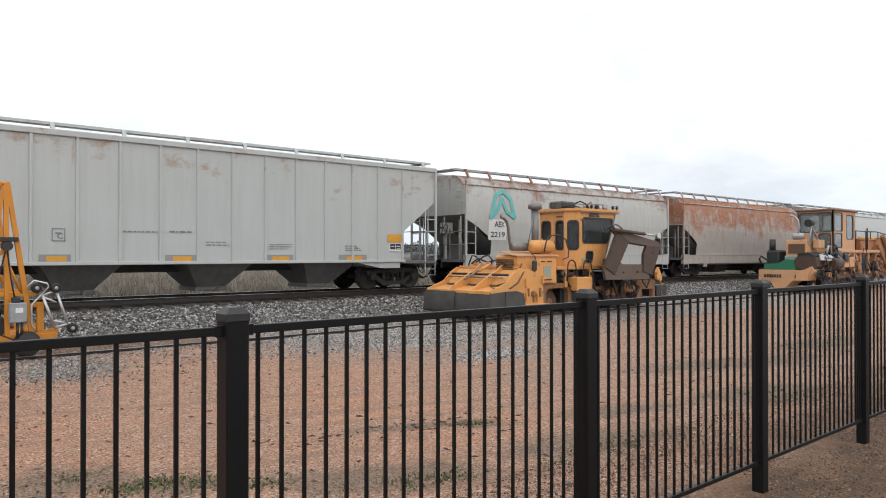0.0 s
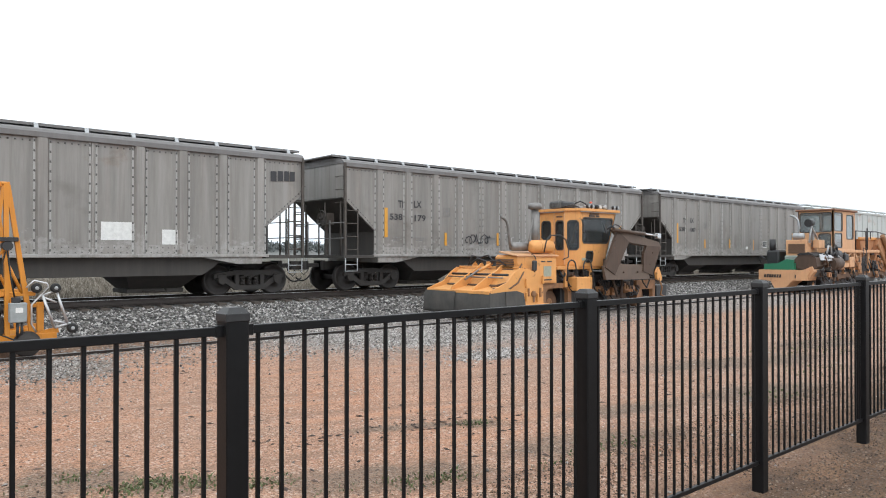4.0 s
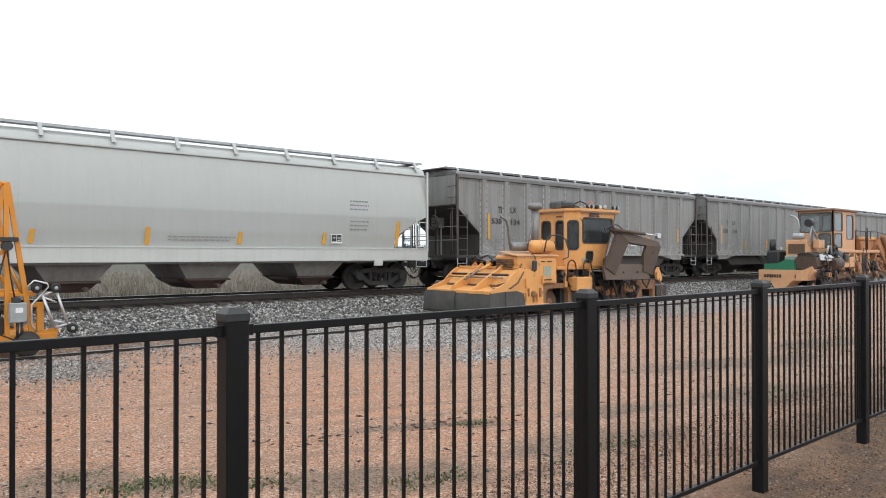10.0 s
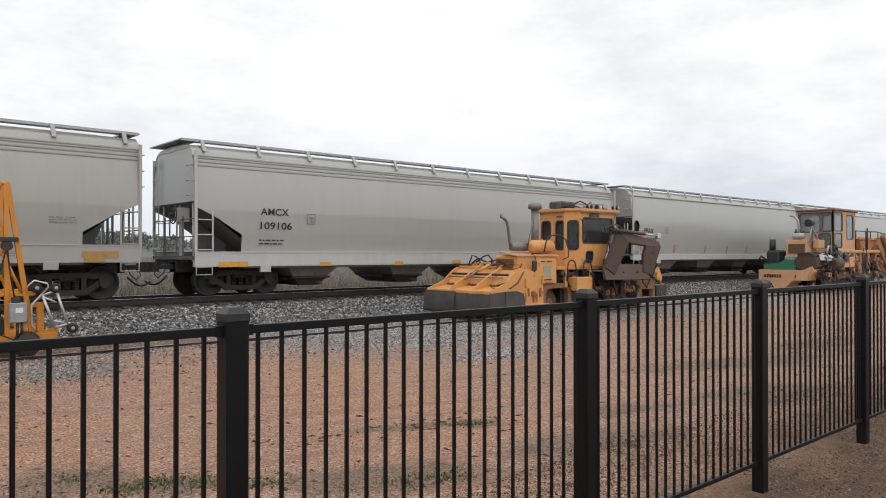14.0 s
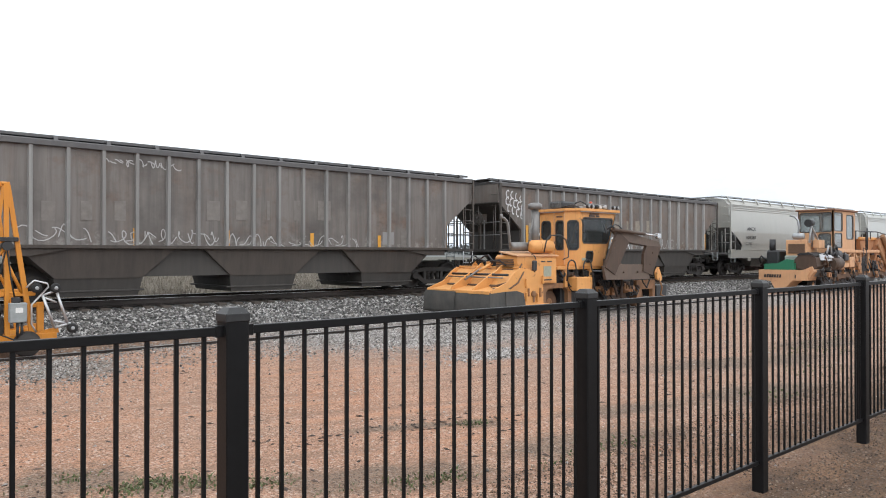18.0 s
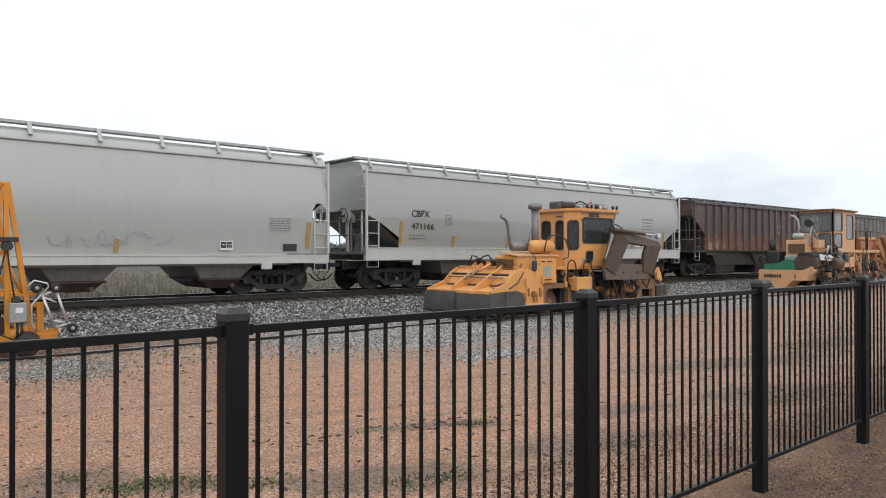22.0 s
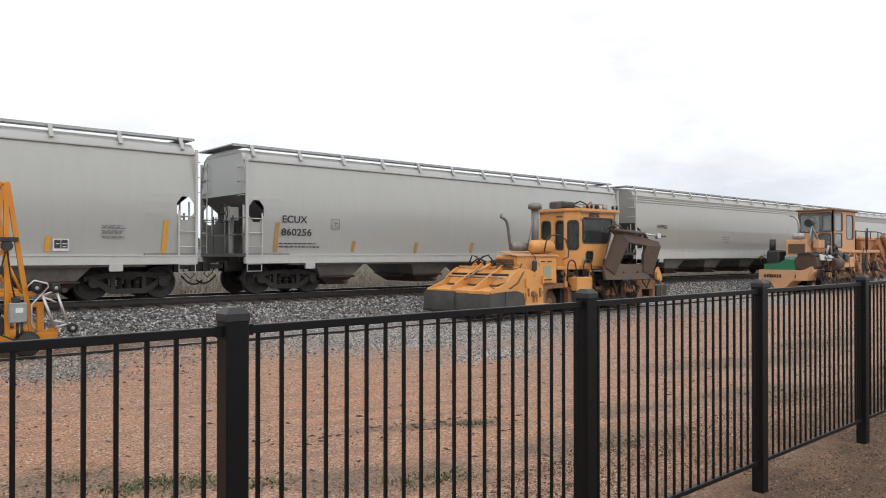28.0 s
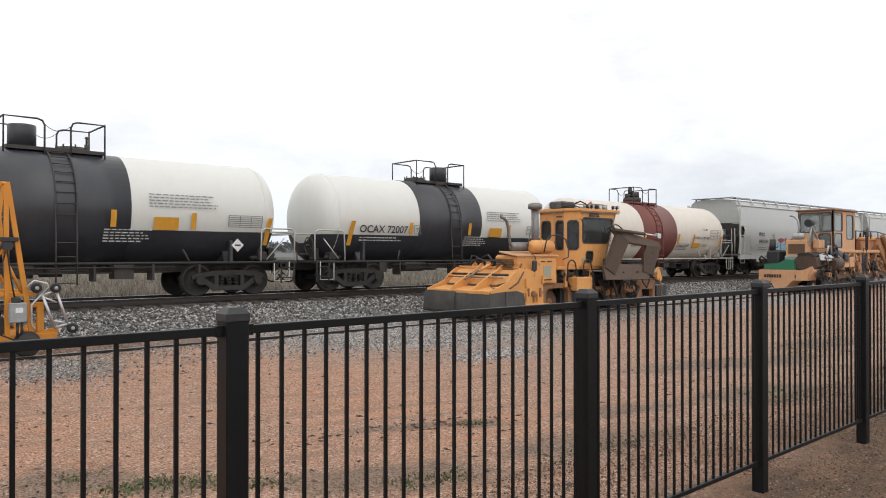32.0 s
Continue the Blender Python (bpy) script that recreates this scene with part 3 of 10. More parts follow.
def build_track(name, y, z, x0, x1, tie_x0, tie_x1, label, tie_mat, sunk):
    track = thing(name, label, "railway track", kind="structure")
    for side in (-0.753, 0.753):
        rail = part("rail", Shape().prism([(y + side + a, z - 0.18 + b) for a, b in rail_profile()], x0, x1, "x"), RAIL_STEEL, track)
        part("rail_head", Shape().box(x0, x1, y + side - 0.033, y + side + 0.033, z - 0.0055, z + 0.0005), RAIL_HEAD, rail, "polished running surface")
    tie = Shape().cbox(-0.115, 0.115, -1.3, 1.3, -0.17, 0.0, 0.012).mesh("tie", tie_mat)
    plate = Shape().box(-0.09, 0.09, -0.18, 0.18, 0, 0.018).box(-0.03, 0.03, -0.12, -0.075, 0.018, 0.05).box(-0.03, 0.03, 0.075, 0.12, 0.018, 0.05).mesh("tie_plate", RAIL_STEEL)
    n = int((tie_x1 - tie_x0) / 0.52)
    rng = random.Random(5)
    for i in range(n):
        m = pose(tie_x0 + 0.52 * i + rng.uniform(-0.03, 0.03), y + rng.uniform(-0.04, 0.04), z - 0.185 - sunk, 0, 0, rng.uniform(-1, 1))
        t = part("tie", tie, tie_mat, track, at=m)
        if not sunk and i < 70:
            part("tie_plate", plate, RAIL_STEEL, t, at=pose(0, -0.753, 0))


def build_tracks():
    wood = paint("creosoted_tie", (0.06, 0.047, 0.038), 0.85, dirt=(0.14, 0.12, 0.10), dirty=0.6, grain=3)
    build_track("main_track", TRACK_Y, RAIL_Z, -500, 700, -4, 76, "main line of dark steel rails on creosoted ties", wood, 0.0)
    build_track("siding_track", SIDING_Y, SIDING_Z, -60, 120, -2, 50, "rusty siding rails sunk in gravel", wood, 0.05)


# ---- wooded ridge and power line, far off ----
def build_distance():
    crest = ((104, 26), (92, 30), (84, 33), (80, 36), (77.3, 39), (74.7, 54), (71.7, 50), (68, 41), (62, 38), (57, 32), (50, 27), (40, 24), (28, 20), (15, 18), (4, 16))

    def crest_at(az):
        for (a, ha), (b, hb) in zip(crest, crest[1:]):
            if b <= az <= a:
                return ha + (hb - ha) * (a - az) / (a - b)
        return 18

    R = 420.0
    sh = Shape()
    az = [104 - 0.5 * i for i in range(201)]
    rows = []
    for a in az:
        h = (crest_at(a) * 0.26 + 0.8 * noise.noise((a * 0.8, 0, 3))) - 2.2
        c, s = math.cos(radians(a)), math.sin(radians(a))
        rows.append([(R * 0.72 * c, R * 0.72 * s, 0.4), (R * 0.86 * c, R * 0.86 * s, 0.5 * h), (R * c, R * s, h), (R * 1.5 * c, R * 1.5 * s, h * 0.8)])
    sh.add([p for row in rows for p in row], [(i * 4 + k, i * 4 + k + 1, (i + 1) * 4 + k + 1, (i + 1) * 4 + k) for i in range(len(az) - 1) for k in range(3)], True)
    # distance haze is mixed into the greyed, flat colours of ridge and trees
    scrub = paint("hazed_scrub_ground", (0.13, 0.135, 0.13), 0.95, dirt=(0.15, 0.148, 0.135), dirty=0.6, grain=0.03, vary=False, dent=0)
    solid("backdrop_ridge", sh, scrub, "low scrubby ridge far behind the railway", "ridge", kind="structure")
    leaf = island_material("hazed_tree_leaves", [(0.105, 0.115, 0.113), (0.12, 0.13, 0.127), (0.14, 0.147, 0.143), (0.11, 0.12, 0.117)], 0.95)
    rng = np.random.default_rng(21)
    verts, faces = [], []
    for _ in range(1500):
        a = rng.uniform(30, 100)
        k = rng.uniform(0.8, 1.01)
        h = (crest_at(a) * 0.26 - 2.2) * (0.5 + 0.5 * max(0, (k - 0.86) / 0.14)) if k > 0.86 else 0.4 + 0.5 * (crest_at(a) * 0.26 - 2.2) * max(0, (k - 0.72) / 0.14)
        cx, cy, cz = R * k * math.cos(radians(a)), R * k * math.sin(radians(a)), h
        size = rng.uniform(1.1, 2.6)
        for _ in range(30):
            q = rng.normal(0, 0.42, 3) * size
            p = np.array((cx, cy, cz + size * 0.7)) + q * (1, 1, 0.7)
            t = rng.normal(0, 0.26, (3, 3)) * size
            n = len(verts)
            verts += [tuple(p + t[0]), tuple(p + t[1]), tuple(p + t[2])]
            faces.append((n, n + 1, n + 2))
    me = bpy.data.meshes.new("far_woods")
    me.from_pydata(verts, [], faces)
    me.materials.append(leaf)
    tagged(new("far_woods", me), "grey-green scrub trees on the far ridge", "woods", kind="stuff")


# ---- the black fence ----
def build_fence():
    black = plain("black_powder_coat", (0.0075, 0.0075, 0.0082), 0.42, 0.0, var=0.3, scale=14, bump=0.05)
    black.node_tree.nodes["Principled BSDF"].inputs["Specular IOR Level"].default_value = 0.2
    cap_mat = plain("dusty_post_cap", (0.022, 0.022, 0.023), 0.45, 0.0, var=0.4, scale=22)
    PITCH, POST = 2.42, 0.0508
    post_x = [1.36 + PITCH * i for i in range(-1, 16)]
    fence = thing("fence", "black powder-coated steel picket fence with square capped posts", "fence")
    post = Shape().cbox(-POST, POST, -POST, POST, -0.05, 1.795, 0.006).mesh("post", black)
    cap = Shape().cbox(-POST - 0.004, POST + 0.004, -POST - 0.004, POST + 0.004, 1.765, 1.803, 0.004)
    q = POST + 0.002
    cap.hexa([(-q, -q, 1.8), (q, -q, 1.8), (q, q, 1.8), (-q, q, 1.8)], [(-0.03, -0.03, 1.825), (0.03, -0.03, 1.825), (0.03, 0.03, 1.825), (-0.03, 0.03, 1.825)])
    cap = cap.mesh("post_cap", cap_mat)
    gap = PITCH / 21
    picket = Shape().cbox(-0.0085, 0.0085, -0.0085, 0.0085, 0.245, 1.725, 0.002).mesh("picket", black)
    rail_top = Shape().cbox(0.052, PITCH - 0.052, -0.0175, 0.0175, 1.708, 1.745, 0.003).mesh("rail", black)
    rail_low = Shape().cbox(0.052, PITCH - 0.052, -0.0175, 0.0175, 0.238, 0.272, 0.003).mesh("rail", black)
    bracket = Shape().cbox(0.048, 0.085, -0.021, 0.021, 1.703, 1.75, 0.002).mesh("bracket", black)
    for x in post_x:
        p = part("post", post, black, fence, at=pose(x, FENCE_Y, 0))
        part("post_cap", cap, cap_mat, p)
        part("rail", rail_top, black, fence, at=pose(x, FENCE_Y, 0))
        part("rail", rail_low, black, fence, at=pose(x, FENCE_Y, 0))
        part("bracket", bracket, black, fence, at=pose(x, FENCE_Y, 0))
        part("bracket", bracket, black, fence, at=pose(x + PITCH, FENCE_Y, 0, 0, 0, 180))
        shift = {-1.06: -0.012, 3.78: 0.008, 6.2: 0.02}.get(round(x, 2), 0.0)
        for k in range(20):
            part("picket", picket, black, fence, at=pose(x + shift + gap * (k + 1), FENCE_Y, 0))
# ---- the train ----
# Each car's own space: x along the track towards the head of the train, y away from the fence side, z = 0 on the rail heads.
HW = 1.6          # half the width over the sides
GAP = 1.42        # between the bodies of coupled cars
SHARED = {}


def shared(name, make, material):
    if name not in SHARED:
        SHARED[name] = make().mesh(name, material)
    return SHARED[name]


def wheelset_shape():
    sh = Shape()
    for s in (-1, 1):
        prof = [(-0.755 * s, 0.457), (-0.70 * s, 0.485), (-0.685 * s, 0.48), (-0.69 * s, 0.40), (-0.73 * s, 0.36), (-0.72 * s, 0.17), (-0.66 * s, 0.15)]
        outer = [(-0.82 * s, 0.45), (-0.83 * s, 0.43), (-0.82 * s, 0.385), (-0.77 * s, 0.36), (-0.78 * s, 0.20), (-0.85 * s, 0.14)]
        sh.lathe(list(reversed(outer)) + prof, "y", 28)
        sh.lathe([(-0.85 * s, 0.09), (-1.08 * s, 0.085), (-1.09 * s, 0.07), (-1.10 * s, 0.03)], "y", 12)
        for k in range(3):
            a = 2.094 * k
            sh.cyl((0.045 * math.cos(a), -1.09 * s, 0.045 * math.sin(a)), (0.045 * math.cos(a), -1.115 * s, 0.045 * math.sin(a)), 0.016, n=6)
    sh.cyl((0, -0.86, 0), (0, 0.86, 0), 0.085, n=12)
    return sh


def side_frame_shape():
    sh = Shape()
    y0, y1 = -1.04, -0.92
    # top chord, sloping tension member, columns and pedestals
    sh.prism([(-1.12, 0.62), (-1.02, 0.66), (-0.45, 0.74), (0.45, 0.74), (1.02, 0.66), (1.12, 0.62), (1.12, 0.50), (0.95, 0.54), (0.44, 0.60), (-0.44, 0.60), (-0.95, 0.54), (-1.12, 0.50)], y0, y1)
    sh.prism([(-1.06, 0.56), (-0.80, 0.56), (-0.40, 0.30), (0.40, 0.30), (0.80, 0.56), (1.06, 0.56), (0.46, 0.16), (-0.46, 0.16)], y0, y1)
    for s in (-1, 1):
        sh.box(s * 0.40 - 0.06, s * 0.40 + 0.06, y0, y1, 0.26, 0.62)
        sh.cbox(s * 0.89 - 0.14, s * 0.89 + 0.14, y0 - 0.03, y1 + 0.02, 0.50, 0.64, 0.02)
        sh.cyl((s * 0.89, -1.12, 0.457), (s * 0.89, -0.9, 0.457), 0.125, n=14)
    return sh


def spring_shape():
    pts = [(0.07 * math.cos(1.05 * i), -0.98 + 0.07 * math.sin(1.05 * i), 0.30 + 0.0075 * i) for i in range(37)]
    return Shape().tube(pts, 0.018, 5)


def build_truck(car, x):
    truck = part("truck", shared("truck", lambda: Shape().cbox(-0.2, 0.2, -1.0, 1.0, 0.52, 0.70, 0.02).cyl((0, 0, 0.7), (0, 0, 0.86), 0.3, n=16), STEEL_DARK), STEEL_DARK, car,
                 "cast steel bogie", pose(x, 0, 0))
    part("side_frame", shared("side_frame", side_frame_shape, STEEL_DARK), STEEL_DARK, truck)
    part("side_frame", shared("side_frame", side_frame_shape, STEEL_DARK), STEEL_DARK, truck, at=pose(0, 0, 0, 0, 0, 180))
    for dx in (-0.22, 0.0, 0.22):
        part("spring", shared("spring", spring_shape, STEEL_DARK), STEEL_DARK, truck, at=pose(dx, 0, 0))
    wheels = []
    for dx in (-0.89, 0.89):
        w = part("wheelset", shared("wheelset", wheelset_shape, WHEEL_STEEL), WHEEL_STEEL, truck, "dark steel wheels on an axle", pose(dx, 0, 0.457))
        wheels.append((w, dx))
    car["wheels"] = 1
    WHEELS.setdefault(car.name, []).extend(wheels)


WHEELS, TRAIN = {}, []


def coupler_shape():
    sh = Shape()
    sh.cbox(-0.1, 0.42, -0.07, 0.07, -0.07, 0.07, 0.015)
    sh.prism([(0.42, -0.10), (0.60, -0.13), (0.72, -0.09), (0.74, 0.02), (0.62, 0.0), (0.58, 0.10), (0.66, 0.16), (0.52, 0.17), (0.42, 0.10)], -0.14, 0.14, "z")
    sh.box(-0.14, 0.0, -0.26, 0.26, -0.16, 0.16)
    return sh


def hose_shape():
    sh = Shape()
    pts = []
    for i in range(9):
        u = i / 8
        pts.append((0.05 + 0.66 * u, -0.32 + 0.1 * u, -0.12 - 0.40 * math.sin(math.pi * (0.12 + 0.62 * u))))
    sh.tube(pts, 0.026, 7)
    sh.tube([(0.0, -0.5, 0.05), (0.06, -0.55, -0.2), (0.22, -0.55, -0.34), (0.36, -0.5, -0.22), (0.3, -0.3, 0.0)], 0.016, 6)
    return sh


def ladder(sh, x0, x1, y, z0, z1, step=0.42, r=0.016, rail=0.022):
    """Two stiles and rungs on the plane y."""
    for x in (x0, x1):
        sh.cbox(x - rail, x + rail, y - 0.012, y + 0.012, z0, z1, 0.004)
    z = z0 + step * 0.55
    while z < z1:
        sh.cyl((x0, y - 0.02, z), (x1, y - 0.02, z), r, n=6)
        z += step
    return sh


def stirrup_shape(w=0.46, d=0.42):
    return Shape().tube([(0, 0, 0), (0, 0, -d), (w, 0, -d), (w, 0, 0)], 0.018, 6).cyl((0, 0, -d * 0.5), (w, 0, -d * 0.5), 0.015, n=6)


def brake_wheel_shape():
    sh = Shape()
    n = 24
    ring = [(0, 0.27 * math.cos(2 * math.pi * i / n), 0.27 * math.sin(2 * math.pi * i / n)) for i in range(n + 1)]
    sh.tube(ring, 0.018, 6)
    for i in range(5):
        a = 2 * math.pi * i / 5
        sh.tube([(0.03, 0, 0), (0, 0.27 * math.cos(a), 0.27 * math.sin(a))], 0.012, 5)
    sh.cyl((-0.12, 0, 0), (0.05, 0, 0), 0.04, n=8)
    return sh


def running_gear(car, lb, inset, stub=False):
    """Bogies, couplers, hoses and the centre sill, alike on all cars."""
    for a, b in (((-lb / 2, -lb / 2 + 3.2), (lb / 2 - 3.2, lb / 2)) if stub else ((-lb / 2, lb / 2),)):
        part("centre_sill", Shape().box(a, b, -0.17, 0.17, 0.70, 0.98), UNDER, car)
    for s in (-1, 1):
        build_truck(car, s * (lb / 2 - inset))
        turn = pose(s * (lb / 2), 0, 0.85, 0, 0, 0 if s > 0 else 180)
        c = part("coupler", shared("coupler", coupler_shape, STEEL_DARK), STEEL_DARK, car, at=turn)
        part("air_hose", shared("air_hose", hose_shape, RUBBER), RUBBER, c)


def hopper_bays(car, lb, count, pitch, ztop, zbot, top, bot, mat, gate_mat, half=1.25, shift=0.0, low=0.55, chute=0.0):
    """Discharge bays under the body, each with its gate."""
    for i in range(count):
        x = (i - (count - 1) / 2) * pitch + shift
        sh = Shape()
        sh.hexa([(x - bot, -low, zbot), (x + bot, -low, zbot), (x + bot, low, zbot), (x - bot, low, zbot)],
                [(x - top, -half, ztop), (x + top, -half, ztop), (x + top, half, ztop), (x - top, half, ztop)])
        bay = part("discharge_bay", sh, mat, car)
        g = Shape().cbox(x - bot - 0.08, x + bot + 0.08, -0.62, 0.62, zbot - 0.10, zbot + 0.02, 0.01)
        g.cyl((x + bot * 0.4, -0.80, zbot - 0.04), (x + bot * 0.4, -0.6, zbot - 0.04), 0.05, n=10)
        g.cyl((x - bot * 0.6, -0.74, zbot - 0.05), (x + bot * 0.8, -0.74, zbot - 0.05), 0.022, n=6)
        if chute:
            b, d, z = bot + 0.10, bot * 0.55, zbot + 0.03
            g.hexa([(x - d + 0.1, -low * 0.8, z - chute), (x + d + 0.1, -low * 0.8, z - chute), (x + d + 0.1, low * 0.8, z - chute), (x - d + 0.1, low * 0.8, z - chute)],
                   [(x - b, -low - 0.03, z), (x + b, -low - 0.03, z), (x + b, low + 0.03, z), (x - b, low + 0.03, z)])
            g.cyl((x - b, -low - 0.06, z - 0.04), (x + b, -low - 0.06, z - 0.04), 0.03, n=6).cyl((x + d, -low - 0.12, z - chute + 0.08), (x + d, -low * 0.7, z - chute + 0.08), 0.06, n=10)
        part("outlet_gate", g, gate_mat, bay)


def roof_parts(car, lb, ze, rise, mat, board_mat, bracket_mat, bracket_x, board_z, hw=HW, hatch=0.62):
    n = 10
    pts = [(-hw * math.cos(math.pi * i / n), ze + rise * math.sin(math.pi * i / n) ** 0.8) for i in range(n + 1)]
    pts = [(y, z) for y, z in pts] + [(hw, ze - 0.02), (-hw, ze - 0.02)]
    part("roof", Shape().prism(pts, -lb / 2, lb / 2, "x"), mat, car)
    hz = ze + rise
    cover = part("hatch_cover", Shape().prism([(-hatch / 2, hz - 0.05), (-hatch / 2, hz + 0.05), (-hatch / 4, hz + 0.10), (hatch / 4, hz + 0.10), (hatch / 2, hz + 0.05), (hatch / 2, hz - 0.05)], -lb / 2 + 0.7, lb / 2 - 0.7, "x"), mat, car)
    for s in (-1, 1):
        y0 = s * 0.98 - 0.22
        board = part("running_board", Shape().box(-lb / 2 - 0.22, lb / 2 + 0.05, y0, y0 + 0.44, board_z - 0.035, board_z).box(-lb / 2 - 0.22, lb / 2 + 0.05, y0 - 0.006, y0 + 0.012, board_z - 0.06, board_z + 0.012), board_mat, car, "grey steel grating walkway")
        for x in bracket_x:
            b = Shape().hexa([(x - 0.05, s * 1.42 - 0.03, board_z - 0.34), (x + 0.05, s * 1.42 - 0.03, board_z - 0.34), (x + 0.05, s * 1.42 + 0.03, board_z - 0.34), (x - 0.05, s * 1.42 + 0.03, board_z - 0.34)],
                             [(x - 0.05, s * 1.22 - 0.03, board_z), (x + 0.05, s * 1.22 - 0.03, board_z), (x + 0.05, s * 1.22 + 0.03, board_z), (x - 0.05, s * 1.22 + 0.03, board_z)])
            part("bracket", b, bracket_mat, board)
    for a, b in ((-lb / 2 - 0.25, -lb / 2 + 0.32), (lb / 2 - 0.3, lb / 2 + 0.08)):
        part("end_walkway", Shape().box(a, b, -1.2, 1.2, board_z - 0.04, board_z - 0.005), board_mat, car)


def end_gear(car, lb, mat, zs, zl, ze, run, plat_mat, tall_side=1, hw=HW):
    """End platforms, ladders, posts, stirrups and the brake wheel."""
    for s in (-1, 1):
        xe = s * lb / 2
        part("end_platform", Shape().box(min(xe, xe - s * run), max(xe, xe - s * run), -hw, hw, zs - 0.10, zs), plat_mat, car)
        for side in (-1, 1):
            x0, x1 = sorted((xe - s * 0.05, xe - s * 0.52))
            part("ladder", ladder(Shape(), x0, x1, side * (hw + 0.01), zs - 0.05, zl), mat, car)
            part("corner_post", Shape().box(min(xe, xe - s * 0.07), max(xe, xe - s * 0.07), side * hw - 0.035, side * hw + 0.035, zs, ze), mat, car)
            m = pose(x0, side * hw, zs - 0.1)
            part("stirrup", shared("stirrup", stirrup_shape, GALV if mat.name.startswith("white") else UNDER), UNDER, car, at=m)
        post = Shape()
        for y in (-0.7, 0.7):
            post.box(xe - s * 0.03 - 0.022, xe - s * 0.03 + 0.022, y - 0.022, y + 0.022, zs, zs + 1.15)
        for z in (zs + 0.55, zs + 1.05):
            post.cyl((xe, -hw, z), (xe, hw, z), 0.016, n=6)
        part("end_railing", post, SLOPE_GREY, car)
        for k, y in enumerate((-1.25, -0.98, -0.3, 0.35, 0.95)):
            xp = xe - s * (0.10 + 0.16 * (k % 2))
            part("end_pipe", Shape().cyl((xp, y, zs - 0.05), (xp, y, min(ze - 0.3, zl + 0.25)), 0.026, n=6), mat, car)
        part("end_ladder", ladder(Shape(), -0.23, 0.23, 0, zs, ze, 0.42).turn(pose(xe + s * 0.04, 1.25, 0, 0, 0, 90)), mat, car)
        # grab irons up the corner
        g = Shape()
        z = zs + 1.7
        while z < ze - 0.1:
            g.tube([(xe, -hw + 0.05, z), (xe + s * 0.09, -hw + 0.05, z), (xe + s * 0.09, -hw + 0.4, z), (xe, -hw + 0.4, z)], 0.012, 5)
            z += 0.42
        part("grab_irons", g, mat, car)
    bw = part("brake_stand", Shape().box(-lb / 2 - 0.02, -lb / 2 + 0.25, -0.62, -0.2, zs + 1.0, zs + 1.4).box(-lb / 2 + 0.05, -lb / 2 + 0.12, -0.45, -0.38, zs, zs + 1.0), mat, car)
    part("brake_wheel", shared("brake_wheel", brake_wheel_shape, UNDER), UNDER, bw, at=pose(-lb / 2 - 0.2, -0.55, zs + 1.2))


def data_plate(car, x, y, z, w=0.42, h=0.36, dark=True):
    p = part("data_plate", Shape().box(x, x + w, y - 0.007, y, z, z + h), WHITE, car, "white-edged black data plate")
    if dark:
        part("plate_field", Shape().box(x + 0.03, x + w * 0.48, y - 0.011, y - 0.006, z + 0.06, z + h - 0.03).box(x + w * 0.52, x + w - 0.03, y - 0.011, y - 0.006, z + 0.06, z + h - 0.03), INK, p)
        part("plate_print", Shape().box(x + 0.07, x + w * 0.4, y - 0.014, y - 0.010, z + h * 0.55, z + h * 0.62).box(x + w * 0.58, x + w * 0.9, y - 0.014, y - 0.010, z + h * 0.55, z + h * 0.62).box(x + w * 0.6, x + w * 0.85, y - 0.014, y - 0.010, z + h * 0.3, z + h * 0.36), WHITE, p)
    return p


def c_plate(car, x, y, z, mat, s=0.34):
    """Outlined square with a C."""
    t = 0.018
    sh = Shape().box(x, x + s, y - 0.006, y, z, z + t).box(x, x + s, y - 0.006, y, z + s, z + s + t).box(x, x + t, y - 0.006, y, z, z + s).box(x + s - t, x + s, y - 0.006, y, z, z + s)
    sh.box(x + 0.08, x + s - 0.08, y - 0.006, y, z + s - 0.12, z + s - 0.085)
    p = part("plate_mark", sh, mat, car, "stencilled square with the letter C")
    lettering("C", 0.19, mat, p, x + 0.115, y - 0.006, z + 0.06, 0.004)


def car_thing(label, category, x0, length):
    car = thing("hopper_car" if "hopper" in category else "tank_car", label, category, "freight cars of the passing train")
    lb = length - GAP
    TRAIN.append((car, x0 - lb / 2))
    car.matrix_basis = pose(x0 - lb / 2, TRACK_Y, RAIL_Z)
    return car, lb


